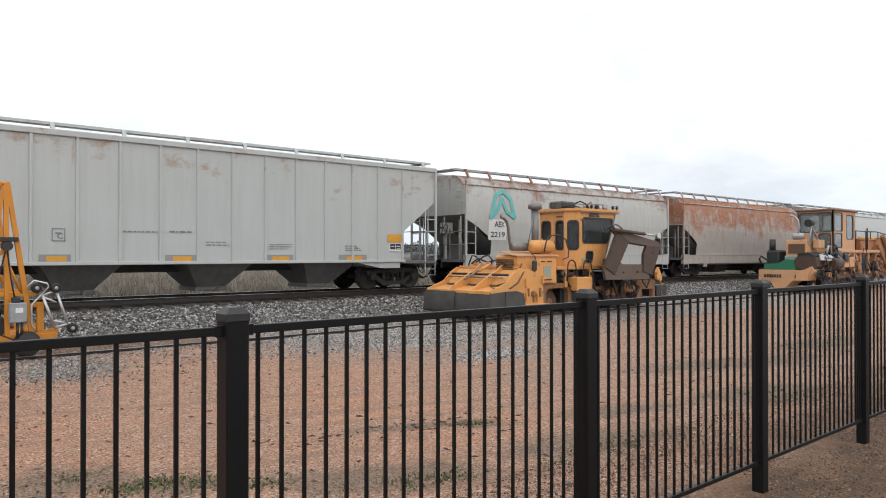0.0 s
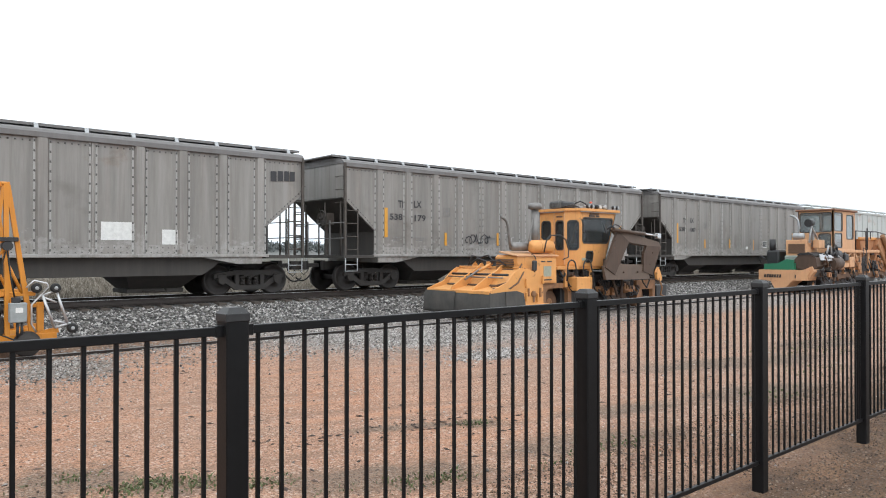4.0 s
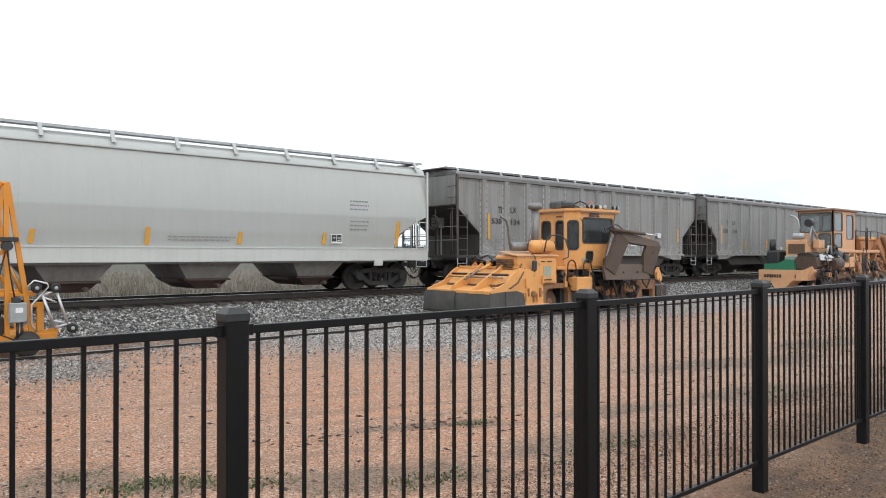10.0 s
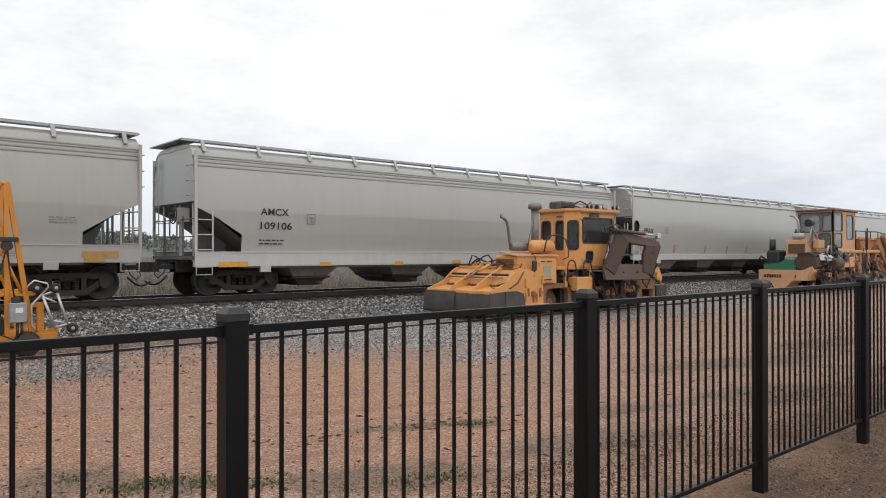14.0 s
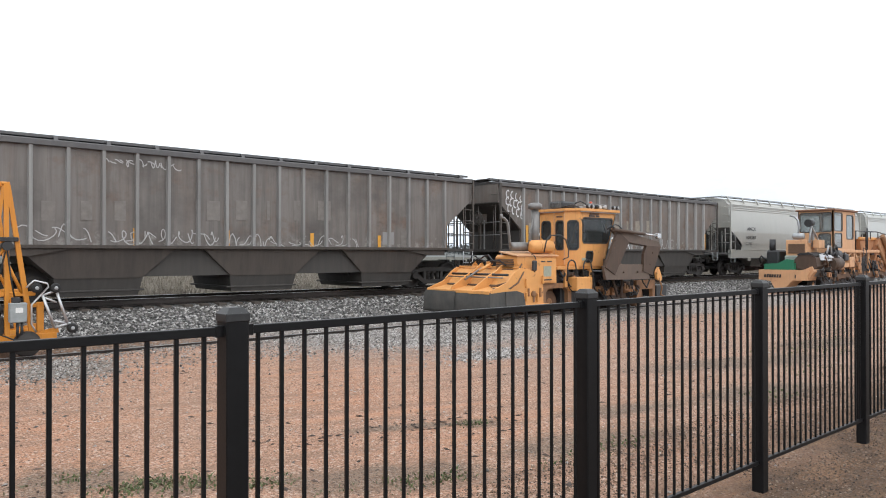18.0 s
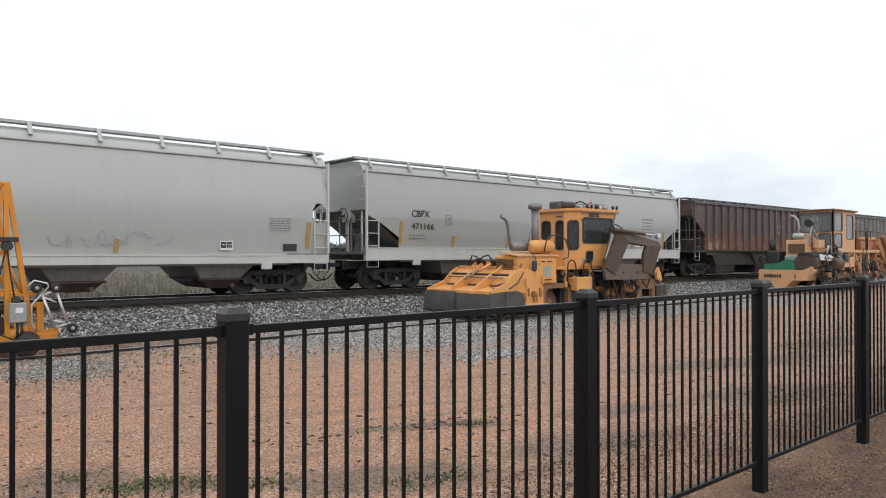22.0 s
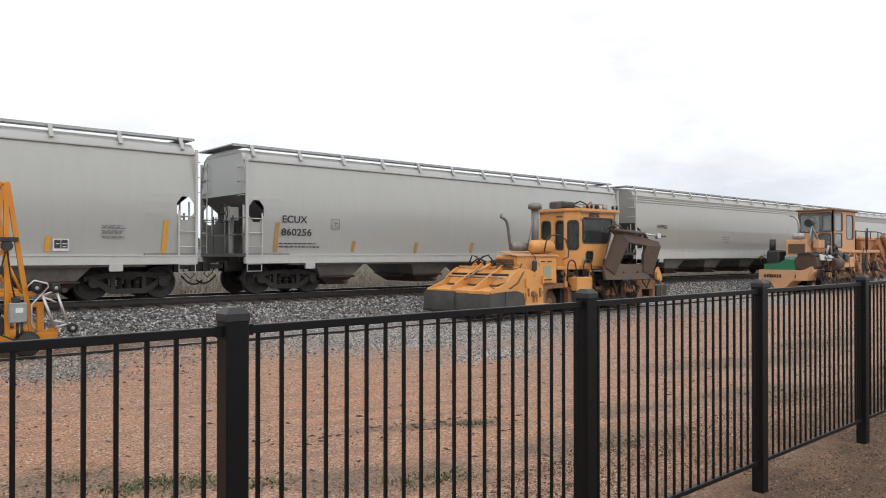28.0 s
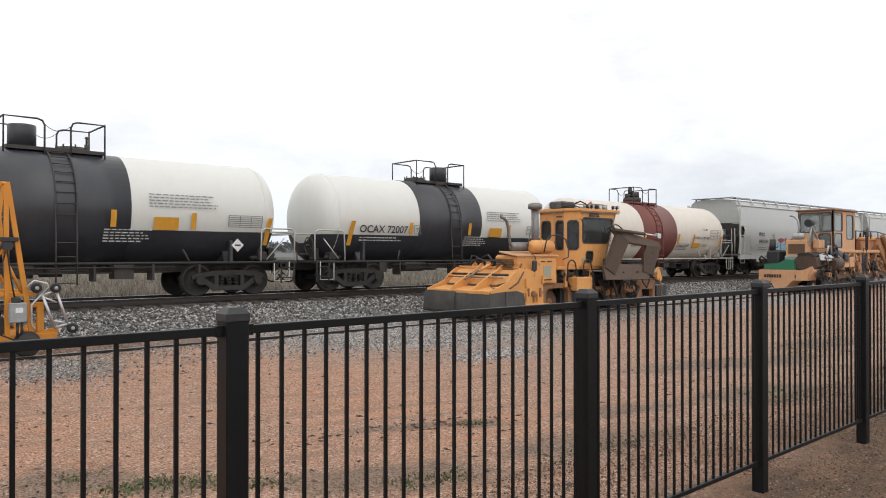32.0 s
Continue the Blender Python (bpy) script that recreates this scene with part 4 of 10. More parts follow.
# -- ribbed hopper car with flat sides, posts and slanted ends --
def ribbed_car(label, x0, length, paint_mat, post_mat, roof_mat, zs=1.19, ze=4.165, posts=13, first=1.44, narrow=(), cut=(3.05, 2.0, 1.27), rivets=False, bays=(3, 4.3), rise=0.24, board=4.44,
               post_w=0.30, post_d=0.075, under=None, brackets=12, board_mat=None, bay_depth=0.56, bay_top=1.0, bay_bot=0.70, bracket_mat=None, deep=False, nudge=0.0, bay_mat=None, pale_ladder=False):
    car, lb = car_thing(label, "hopper car", x0, length)
    y = -HW + post_d
    c0, c1, run = cut
    h = lb / 2
    outline = [(-h, ze), (-h, c0), (-h + run, c1), (-h + run, zs), (h - run, zs), (h - run, c1), (h, c0), (h, ze)]
    part("body", Shape().prism(outline, y, -y), paint_mat, car)
    heads = Shape()
    # posts from end to end
    step = (lb - 2 * first) / (posts - 1)
    for k in range(posts):
        x = -h + first + step * k + ((0.06 if k == 1 else nudge - 0.18 * k / 12) if k and nudge else 0.0)
        w = (post_w * 0.36 if k in narrow else post_w) / 2
        for side in (-1, 1):
            sh = Shape()
            ya, yb = side * (HW - post_d - 0.004), side * HW
            z0, z1 = zs + 0.02, ze - 0.10
            if rivets and side < 0:
                f = 0.05
                for s in (-1, 1):
                    a, b = sorted((x + s * w, x + s * (w + f)))
                    part("rivet_strip", Shape().box(a, b, -HW + post_d - 0.016, -HW + post_d, z0, z1), STRIP_GREY, car)
                    for j in range(12):
                        z = z0 + 0.10 + (z1 - z0 - 0.2) * j / 11
                        cx, yy = (a + b) / 2, -HW + post_d - 0.016
                        heads.add([(cx - 0.02, yy, z - 0.028), (cx + 0.02, yy, z - 0.028), (cx + 0.02, yy, z + 0.028), (cx - 0.02, yy, z + 0.028), (cx, yy - 0.014, z)], [(0, 1, 4), (1, 2, 4), (2, 3, 4), (3, 0, 4)])
            ys = sorted((ya, yb))
            if k in narrow:
                ys = sorted((ya, side * (HW - post_d + 0.02)))
            e = min(0.05, w * 0.4)
            sh.hexa([(x - w, ya, z0), (x + w, ya, z0), (x + w - e, yb if k not in narrow else ys[0 if side < 0 else 1], z0), (x - w + e, yb if k not in narrow else ys[0 if side < 0 else 1], z0)],
                    [(x - w, ya, z1), (x + w, ya, z1), (x + w - e, yb if k not in narrow else ys[0 if side < 0 else 1], z1), (x - w + e, yb if k not in narrow else ys[0 if side < 0 else 1], z1)])
            part("side_post", sh, post_mat, car)
    for side in (-1, 1):
        ys = sorted((side * (HW - post_d), side * (HW + 0.01)))
        part("top_chord", Shape().cbox(-h, h, ys[0], ys[1], ze - 0.12, ze + 0.03, 0.015), roof_mat, car)
        part("side_sill", Shape().cbox(-h + run - 0.1, h - run + 0.1, ys[0], ys[1], zs - 0.06, zs + 0.03, 0.01), bay_mat or post_mat, car)
    if rivets:
        sh = heads
        part("lower_strip", Shape().box(-h + run, h - run, y - 0.006, y, zs + 0.03, zs + 0.27), post_mat, car)
        for zz in (ze - 0.20, zs + 0.2, zs + 0.07):
            x = -h + (0.1 if zz > 3 else run)
            while x < h - (0.1 if zz > 3 else run):
                sh.add([(x - 0.02, y, zz - 0.02), (x + 0.02, y, zz - 0.02), (x + 0.02, y, zz + 0.02), (x - 0.02, y, zz + 0.02), (x, y - 0.02, zz)], [(0, 1, 4), (1, 2, 4), (2, 3, 4), (3, 0, 4)])
                x += 0.155
        for s in (-1, 1):
            for j in range(14):
                u = j / 13
                x, zz = s * (h - 0.05 - run * 0.95 * u), c0 + 0.1 + (c1 - c0) * u
                sh.add([(x - 0.02, y, zz - 0.02), (x + 0.02, y, zz - 0.02), (x + 0.02, y, zz + 0.02), (x - 0.02, y, zz + 0.02), (x, y - 0.02, zz)], [(0, 1, 4), (1, 2, 4), (2, 3, 4), (3, 0, 4)])
        part("riveting", sh, RIVET_GREY, car, "rows of dark rivet heads")["kind"] = "stuff"
    u = under or UNDER
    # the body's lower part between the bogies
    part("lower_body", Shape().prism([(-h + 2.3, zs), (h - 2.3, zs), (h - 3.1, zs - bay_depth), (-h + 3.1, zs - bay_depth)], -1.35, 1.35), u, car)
    if deep:
        hopper_bays(car, lb, bays[0], bays[1], zs, 0.60, bays[1] / 2 - 0.35, bay_bot + 0.2, bay_mat or UNDER, UNDER, 1.5, 0.0, 1.4)
        for k in range(bays[0]):
            x = (k - (bays[0] - 1) / 2) * bays[1]
            part("outlet_box", Shape().hexa([(x - 0.98, -1.28, 0.14), (x + 0.98, -1.28, 0.14), (x + 0.98, 1.28, 0.14), (x - 0.98, 1.28, 0.14)], [(x - 1.08, -1.38, 0.60), (x + 1.08, -1.38, 0.60), (x + 1.08, 1.38, 0.60), (x - 1.08, 1.38, 0.60)]).cbox(x - 1.14, x + 1.14, -1.33, 1.33, 0.25, 0.30, 0.01), UNDER, car)
    else:
        hopper_bays(car, lb, bays[0], bays[1], zs - bay_depth + 0.02, 0.24, bay_top, bay_bot, u, u)
    # dark sheets on the slanted ends
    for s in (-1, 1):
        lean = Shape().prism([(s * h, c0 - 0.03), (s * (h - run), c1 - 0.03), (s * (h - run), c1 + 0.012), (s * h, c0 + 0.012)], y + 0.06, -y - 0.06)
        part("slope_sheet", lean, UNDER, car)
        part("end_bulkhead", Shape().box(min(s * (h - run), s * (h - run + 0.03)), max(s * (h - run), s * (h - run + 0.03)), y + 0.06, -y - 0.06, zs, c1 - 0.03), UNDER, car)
    bx = [-h + 0.35 + (lb - 0.7) * k / (brackets - 1) for k in range(brackets)]
    roof_parts(car, lb, ze, rise, roof_mat, board_mat or roof_mat, bracket_mat or GALV, bx, board)
    end_gear(car, lb, post_mat if pale_ladder else LADDER_BROWN, zs, c0 - 0.35, ze, run, u)
    for s in (-1, 1):
        part("bolster", Shape().prism([(s * (h - run - 0.1), zs - 0.06), (s * (h - run - 1.9), zs - 0.06), (s * (h - run - 0.9), zs - 0.25), (s * (h - run - 0.1), zs - 0.25)], -HW + 0.05, HW - 0.05), bay_mat or post_mat, car)
    running_gear(car, lb, 1.5)
    return car, lb, y


# -- smooth-sided hopper car with a bright side sill --
def belly(ze, zb):
    """Half width and height up the rounded flank of a smooth-sided car."""
    return [(HW - 0.13 + 0.107 * (zb - 1.08), zb), (HW - 0.085, 1.5), (HW - 0.035, 1.9), (HW, 2.5), (HW - 0.01, 2.86), (HW - 0.055, 3.3), (HW - 0.12, 3.65), (HW - 0.19, ze - 0.32), (HW - 0.24, ze - 0.16), (HW - 0.42, ze - 0.03)]


def belly_at(z, rows):
    z = max(rows[0][1], z)
    for (a, b), (c, d) in zip(rows, rows[1:]):
        if b <= z <= d:
            return a + (c - a) * (z - b) / (d - b)
    return rows[-1][0]


def smooth_car(label, x0, length, mat, sill_mat=None, ze=4.30, zs=0.72, sill_top=1.18, cut=(2.55, 2.28, 1.42), octagon=False, corrugated=False, band=None, bays=(4, 3.55), gate_mat=None, rise=0.07, board=4.46,
               brackets=12, bay_mat=None, roof_mat=None, panel=False):
    car, lb = car_thing(label, "hopper car", x0, length)
    h = lb / 2
    c0, c1, run = cut
    # body section: near-vertical flanks that round in to the roof
    if octagon:
        zs, sill_top = 0.94, 1.20
    sect = belly(ze, sill_top - 0.1)
    car["sill"] = sill_top
    full = [(-a, b) for a, b in sect] + [(a, b) for a, b in reversed(sect)]

    def half_at(z):
        return belly_at(z, sect)

    def inset_at(z):
        if z >= c0:
            return 0.0
        if z >= c1:
            return run * 0.42 * (c0 - z) / (c0 - c1)
        if z >= c1 - 0.5:
            return run * (0.42 + 0.58 * (c1 - z) / 0.5)
        return run

    body = Shape(weld=True)
    if not octagon:
        rows = sorted(set([b for _, b in sect] + [c0, c1, (c0 + c1) / 2, c1 - 0.25, c1 - 0.5]))
        ring = [(-half_at(z), z) for z in rows] + [(half_at(z), z) for z in reversed(rows)]
        verts = []
        for yy, z in ring:
            i = inset_at(z)
            verts += [(-h + i, yy, z), (h - i, yy, z)]
        body.add(verts, [(2 * k, 2 * k + 1, 2 * k + 3, 2 * k + 2) for k in range(len(ring) - 1)], True)
    else:
        # the side sheet is carried to the end, with an eight-sided opening in each end panel
        ring = full
        verts, faces = [], []
        for yy, z in ring:
            verts += [(-h, yy, z), (-h + run, yy, z), (h - run, yy, z), (h, yy, z)]
        for k in range(len(ring) - 1):
            low = min(ring[k][1], ring[k + 1][1]) < 2.8
            for col in ((1,) if low else (0, 1, 2)):
                faces.append((4 * k + col, 4 * k + col + 1, 4 * k + col + 5, 4 * k + col + 4))
        body.add(verts, faces, True)
    part("body", body, mat, car)
    if octagon:
        for side in (-1, 1):
            for s in (-1, 1):
                cx, cz, r, zb = s * (h - 0.34), 2.48, 0.30, sect[0][1]
                x_in, x_out = s * (h - run), s * h
                ring = [(x_out, cz + 0.15), (cx + s * 0.15, 2.86), (cx - s * 0.15, 2.86), (x_in, cz + 0.15), (x_in, cz - 0.15), (cx - s * 0.15, zb), (cx + s * 0.15, zb), (x_out, cz - 0.15)]
                inner = [(cx + s * r * 0.85 * math.cos(math.pi / 8 + math.pi / 4 * k), cz + r * 1.15 * math.sin(math.pi / 8 + math.pi / 4 * k)) for k in range(8)]
                flat_pts = ring + inner + [(x_out, 2.86), (x_in, 2.86), (x_in, zb), (x_out, zb)]
                fs = [(k, (k + 1) % 8, 8 + (k + 1) % 8, 8 + k) for k in range(8)] + [(0, 1, 16), (2, 3, 17), (4, 5, 18), (6, 7, 19)]
                part("end_panel", Shape().add([(a, side * half_at(b), b) for a, b in flat_pts], fs), mat, car)
    # end sheets: upright above, sloping in beneath
    for s in (-1, 1):
        xe = s * (h - 0.02)
        zc = 3.0 if octagon else c0 + 0.15
        ring = [(-half_at(zc) + 0.01, zc)] + [(a, b) for a, b in full if b > zc] + [(half_at(zc) - 0.01, zc)]
        part("end_sheet", Shape().add([(xe, a, b) for a, b in ring], [tuple(range(len(ring)))]), mat, car)
        # slope sheet and web: shade below the end is put into their grey
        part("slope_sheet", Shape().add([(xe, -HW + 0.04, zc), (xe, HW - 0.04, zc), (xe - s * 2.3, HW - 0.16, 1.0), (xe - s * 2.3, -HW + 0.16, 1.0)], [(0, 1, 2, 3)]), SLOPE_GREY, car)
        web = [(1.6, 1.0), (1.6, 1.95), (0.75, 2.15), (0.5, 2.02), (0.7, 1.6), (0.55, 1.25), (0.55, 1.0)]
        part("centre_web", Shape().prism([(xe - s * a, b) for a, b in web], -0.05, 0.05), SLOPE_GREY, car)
    rm = roof_mat or mat
    sm = sill_mat or mat
    for side in (-1, 1):
        ys = sorted((side * (HW - 0.14), side * (HW + 0.02)))
        part("side_sill", Shape().cbox(-h, h, ys[0], ys[1], zs, sill_top, 0.012).box(-h, h, ys[0] - 0.02 * (side < 0), ys[1] + 0.02 * (side > 0), sill_top - 0.03, sill_top - 0.005), sm, car)
        ys = sorted((side * (HW - 0.06), side * (HW - 0.12)))
        part("eave_rail", Shape().cbox(-h, h, side * (HW - 0.18) - 0.045, side * (HW - 0.18) + 0.045, ze - 0.34, ze - 0.28, 0.012), rm, car)
        if corrugated:
            for k in range(3):
                z = ze - 0.36 - 0.11 * k
                yy = side * (half_at(z) - 0.005)
                part("corrugation", Shape().prism([(yy - 0.03, z - 0.035), (yy + side * 0.035, z - 0.02), (yy + side * 0.035, z + 0.02), (yy - 0.03, z + 0.035)], -h + 0.02, h - 0.02, "x"), mat, car)
        if band is not None:
            yy = side * (HW - 0.035)
            part("paint_band", Shape().prism([(side * (half_at(3.58) - 0.01), 3.58), (side * (half_at(3.58) + 0.005), 3.58), (side * (half_at(3.65) + 0.005), 3.65), (side * (half_at(ze - 0.36) + 0.005), ze - 0.36), (side * (half_at(ze - 0.36) - 0.01), ze - 0.36)], -h + 0.02, h - 0.02, "x"), band, car, "dull grey stripe below the eave")
    for k in range(1, 6):
        x = -h + lb * k / 6 + 0.17 * ((k * 7) % 3 - 1)
        part("weld_seam", Shape().add([(x + e, -half_at(z) - 0.002, z) for z in [b for _, b in sect[1:8]] for e in (-0.003, 0.003)], [(2 * i, 2 * i + 1, 2 * i + 3, 2 * i + 2) for i in range(6)]), SEAM_GREY, car)
    # roof
    bx = [-h + 0.35 + (lb - 0.7) * k / (brackets - 1) for k in range(brackets)]
    roof_parts(car, lb, ze - 0.05, rise + 0.05, rm, GALV, rm, bx, board, hw=HW - 0.40)
    bm = bay_mat or BAY_GREY
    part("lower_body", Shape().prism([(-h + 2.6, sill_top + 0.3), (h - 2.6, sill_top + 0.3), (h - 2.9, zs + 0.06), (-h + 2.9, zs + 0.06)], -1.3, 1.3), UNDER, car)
    # dark strip that draws the shadow line below the near sill
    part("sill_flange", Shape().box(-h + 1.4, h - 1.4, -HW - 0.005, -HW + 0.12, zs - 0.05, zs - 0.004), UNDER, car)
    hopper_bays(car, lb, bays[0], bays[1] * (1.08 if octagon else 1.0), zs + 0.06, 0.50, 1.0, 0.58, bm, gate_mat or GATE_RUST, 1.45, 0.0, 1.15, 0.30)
    end_gear(car, lb, sm, zs + 0.3, c1 + 0.15, ze - 0.2, run, UNDER_GREY)
    for s in (-1, 1):
        part("jacking_pad", Shape().cbox(s * (h - 2.15) - 0.17, s * (h - 2.15) + 0.17, -HW - 0.03, -HW + 0.05, zs - 0.17, zs + 0.04, 0.012).cyl((s * (h - 2.15), -HW - 0.04, zs - 0.04), (s * (h - 2.15), -HW - 0.02, zs - 0.04), 0.05, n=10), sm, car)
    running_gear(car, lb, 1.65, True)
    return car, lb, -HW


# -- tank car --
def tank_car(label, xc, lb, half, bogie, ends_mat, band_mat, sill_mat, r=1.5, zc=2.28, band=(-2.6, 1.4), lower=None, rail_mat=None, dome="valves", jacket_x=0.0, dome_x=0.35):
    car, lb = car_thing(label, "tank car", xc + lb / 2, lb + GAP)
    h = half + 0.3
    n = 48

    def shell(x0_, x1_, rr, close0, close1, lo=None, hi=None):
        prof = []
        if close0:
            prof += [(x0_ - 0.62 * math.cos(a), rr * math.sin(a) ** 0.62) for a in (0.02, 0.25, 0.40, 0.55, 0.7, 0.85, 1.0, 1.13, 1.25, 1.35, 1.45)]
        prof += [(x0_, rr), (x1_, rr)]
        if close1:
            prof += [(x1_ + 0.62 * math.cos(a), rr * math.sin(a) ** 0.62) for a in (1.45, 1.35, 1.25, 1.13, 1.0, 0.85, 0.7, 0.55, 0.40, 0.25, 0.02)]
        return Shape().lathe(prof, "x", n, (0, 0, zc))

    b0, b1 = band
    part("tank_shell", shell(-h + 0.3, h - 0.3, r, True, True), ends_mat, car)
    part("centre_band", shell(b0, b1, r + 0.012, False, False), band_mat, car, "tank jacket band in a darker colour")
    for s in (-1, 1):
        x = s * (h - 0.28)
        part("head_seam", Shape().lathe([(x - 0.02, r - 0.01), (x - 0.018, r + 0.006), (x + 0.018, r + 0.006), (x + 0.02, r - 0.01)], "x", n, (0, 0, zc)), ends_mat, car)
    if lower is not None:
        sh = Shape()
        k = 18
        rr = r + 0.008
        ang = (0.40, 0.55, 0.7, 0.85, 1.0, 1.13, 1.25, 1.35, 1.45)
        xs = [-h + 0.3 - 0.63 * math.cos(a) for a in ang] + [-h + 0.3, h - 0.3] + [h - 0.3 + 0.63 * math.cos(a) for a in reversed(ang)]
        rs = [math.sin(a) ** 0.62 for a in ang] + [1.0, 1.0] + [math.sin(a) ** 0.62 for a in reversed(ang)]
        verts = []
        zcut = zc - 0.37 * rr
        for x, q in zip(xs, rs):
            rad = rr * q
            s0 = math.asin(min(1, 0.37 / q))
            for i in range(k + 1):
                a = math.pi + s0 + (math.pi - 2 * s0) * i / k
                verts.append((x, rad * math.cos(a), zc + rad * math.sin(a)))
        sh.add(verts, [(j * (k + 1) + i, j * (k + 1) + i + 1, (j + 1) * (k + 1) + i + 1, (j + 1) * (k + 1) + i) for j in range(len(xs) - 1) for i in range(k)], True)
        part("lower_coat", sh, lower, car, "black painted lower half of the tank")
    # sill, bolsters, saddles
    dark_rail = UNDER
    part("side_rail", Shape().cyl((-lb / 2 + 0.3, -HW + 0.06, 0.98), (lb / 2 - 0.3, -HW + 0.06, 0.98), 0.035, n=8).cyl((-lb / 2 + 0.3, HW - 0.06, 0.98), (lb / 2 - 0.3, HW - 0.06, 0.98), 0.035, n=8), rail_mat or sill_mat, car)
    for s in (-1, 1):
        part("end_platform", Shape().box(min(s * lb / 2, s * (h - 0.1)), max(s * lb / 2, s * (h - 0.1)), -HW + 0.05, HW - 0.05, 0.95, 1.03), sill_mat, car)
        part("saddle", Shape().prism([(-1.15, 0.98), (1.15, 0.98), (1.0, 1.32), (0.0, 0.9), (-1.0, 1.32)], s * (h - 1.3) - 0.12, s * (h - 1.3) + 0.12, "x").cbox(s * (h - 1.3) - 0.05, s * (h - 1.3) + 0.05, -1.38, -1.2, 0.98, 1.62, 0.02), lower or sill_mat, car)
        rail = Shape()
        for y in (-HW + 0.08, HW - 0.08):
            inner = max(h - 0.45, lb / 2 - 1.55)
            rail.tube([(s * (lb / 2 - 0.06), y, 1.0), (s * (lb / 2 - 0.06), y, 1.88), (s * (lb / 2 - 0.16), y, 1.98), (s * (inner + 0.14), y, 1.98), (s * (inner + 0.03), y, 1.90), (s * inner, y, 1.0)], 0.024, 6)
        rail.tube([(s * (lb / 2 - 0.06), -HW + 0.08, 1.86), (s * (lb / 2 - 0.06), HW - 0.08, 1.86)], 0.02, 6)
        rail.tube([(s * (lb / 2 - 0.4), -HW + 0.1, 1.7), (s * (inner + 0.2), -HW + 0.12, 1.05)], 0.018, 6)
        part("stirrup", Shape().tube([(s * (lb / 2 - 0.75), -HW + 0.06, 1.0), (s * (lb / 2 - 0.75), -HW + 0.06, 0.42), (s * (lb / 2 - 0.25), -HW + 0.06, 0.42), (s * (lb / 2 - 0.25), -HW + 0.06, 1.0)], 0.018, 6), PALE_RAIL, car)
        gear = Shape().cbox(s * (lb / 2 - 0.95) - 0.14, s * (lb / 2 - 0.95) + 0.14, -1.2, -0.85, 1.03, 1.3, 0.03).cyl((s * (lb / 2 - 0.7), -1.05, 1.12), (s * (lb / 2 - 1.3), -1.05, 1.12), 0.06, n=10)
        gear.cbox(s * (lb / 2 - 0.5) - 0.1, s * (lb / 2 - 0.5) + 0.1, -0.9, -0.6, 1.03, 1.42, 0.03).cyl((s * (lb / 2 - 0.3), -0.8, 1.08), (s * (lb / 2 - 0.9), -0.8, 1.06), 0.035, n=8).cyl((s * (lb / 2 - 0.15), -0.4, 1.2), (s * (lb / 2 - 1.1), -0.4, 1.2), 0.05, n=8)
        part("brake_gear", gear, rail_mat or sill_mat, car, "brake cylinder and rigging on the end platform")
        part("end_handrail", rail, PALE_RAIL, car, "pale tubular end handrail")
        part("ladder", ladder(Shape(), s * (lb / 2 - 0.32) - 0.22, s * (lb / 2 - 0.32) + 0.22, -HW + 0.02, 0.35, 1.0, 0.3), sill_mat, car)
        for k in (0.45,):
            part("strut", Shape().tube([(s * (h - 2.6), -HW + 0.08, 1.0), (s * (h - 2.75), -1.42, 1.35)], 0.03, 6), rail_mat or sill_mat, car)
        if s < 0:
            part("brake_wheel", shared("brake_wheel", brake_wheel_shape, UNDER), UNDER, car, at=pose(-lb / 2 + 0.3, -0.75, 1.5))
    # top platform with railings over the fittings
    xm = (b0 + b1) / 2 + jacket_x
    zt = zc + r
    dark = band_mat if dome == "valves" else UNDER
    plat = part("top_platform", Shape().box(xm - 1.15, xm + 1.15, -0.62, 0.62, zt - 0.06, zt + 0.03), dark, car)
    q = 0.84 if dome == "valves" else 1.0
    loops = ((xm - 1.22 * q, xm - 0.31 * q, 1), (xm + 0.30 * q, xm + 1.13 * q, -1))
    for y in (-0.72, 0.72):
        rail = Shape()
        for a, b, way in loops:
            pts = [(a, y, zt - 0.25), (a, y, zt + 0.72), (b - 0.16, y, zt + 0.72), (b - 0.05, y, zt + 0.68), (b, y, zt + 0.57), (b, y, zt - 0.25)]
            if way < 0:
                pts = [(a + b - x, yy, z) for x, yy, z in pts]
            rail.tube(pts, 0.024, 6)
        part("railing", rail, UNDER, plat)
        sag = [(loops[0][1] + (loops[1][0] - loops[0][1]) * i / 6, y, zt + 0.60 - 0.62 * (i / 6) * (1 - i / 6)) for i in range(7)]
        part("safety_chain", Shape().tube(sag, 0.008, 5), UNDER, plat)
    for x in (loops[0][0], loops[1][1]):
        part("end_rail", Shape().tube([(x, -0.72, zt + 0.72), (x, 0, zt + 0.725), (x, 0.72, zt + 0.72)], 0.024, 6), UNDER, plat)
    if dome == "valves":
        v = Shape().lathe([(0, 0.42), (0.10, 0.45), (0.22, 0.42), (0.24, 0.3)], "z", 18, (xm - 0.1, 0, zt + 0.05))
        for dx, dy, z0, rr, hh in ((-0.25, 0.1, 0.26, 0.13, 0.22), (0.1, -0.15, 0.26, 0.17, 0.3), (0.25, 0.2, 0.26, 0.1, 0.35), (-0.02, 0.1, 0.5, 0.11, 0.3)):
            v.cyl((xm + dx - 0.1, dy, zt + z0), (xm + dx - 0.1, dy, zt + z0 + hh), rr, n=12)
        part("valve_cluster", v, UNDER, plat, "dark manway flange with valves")
    else:
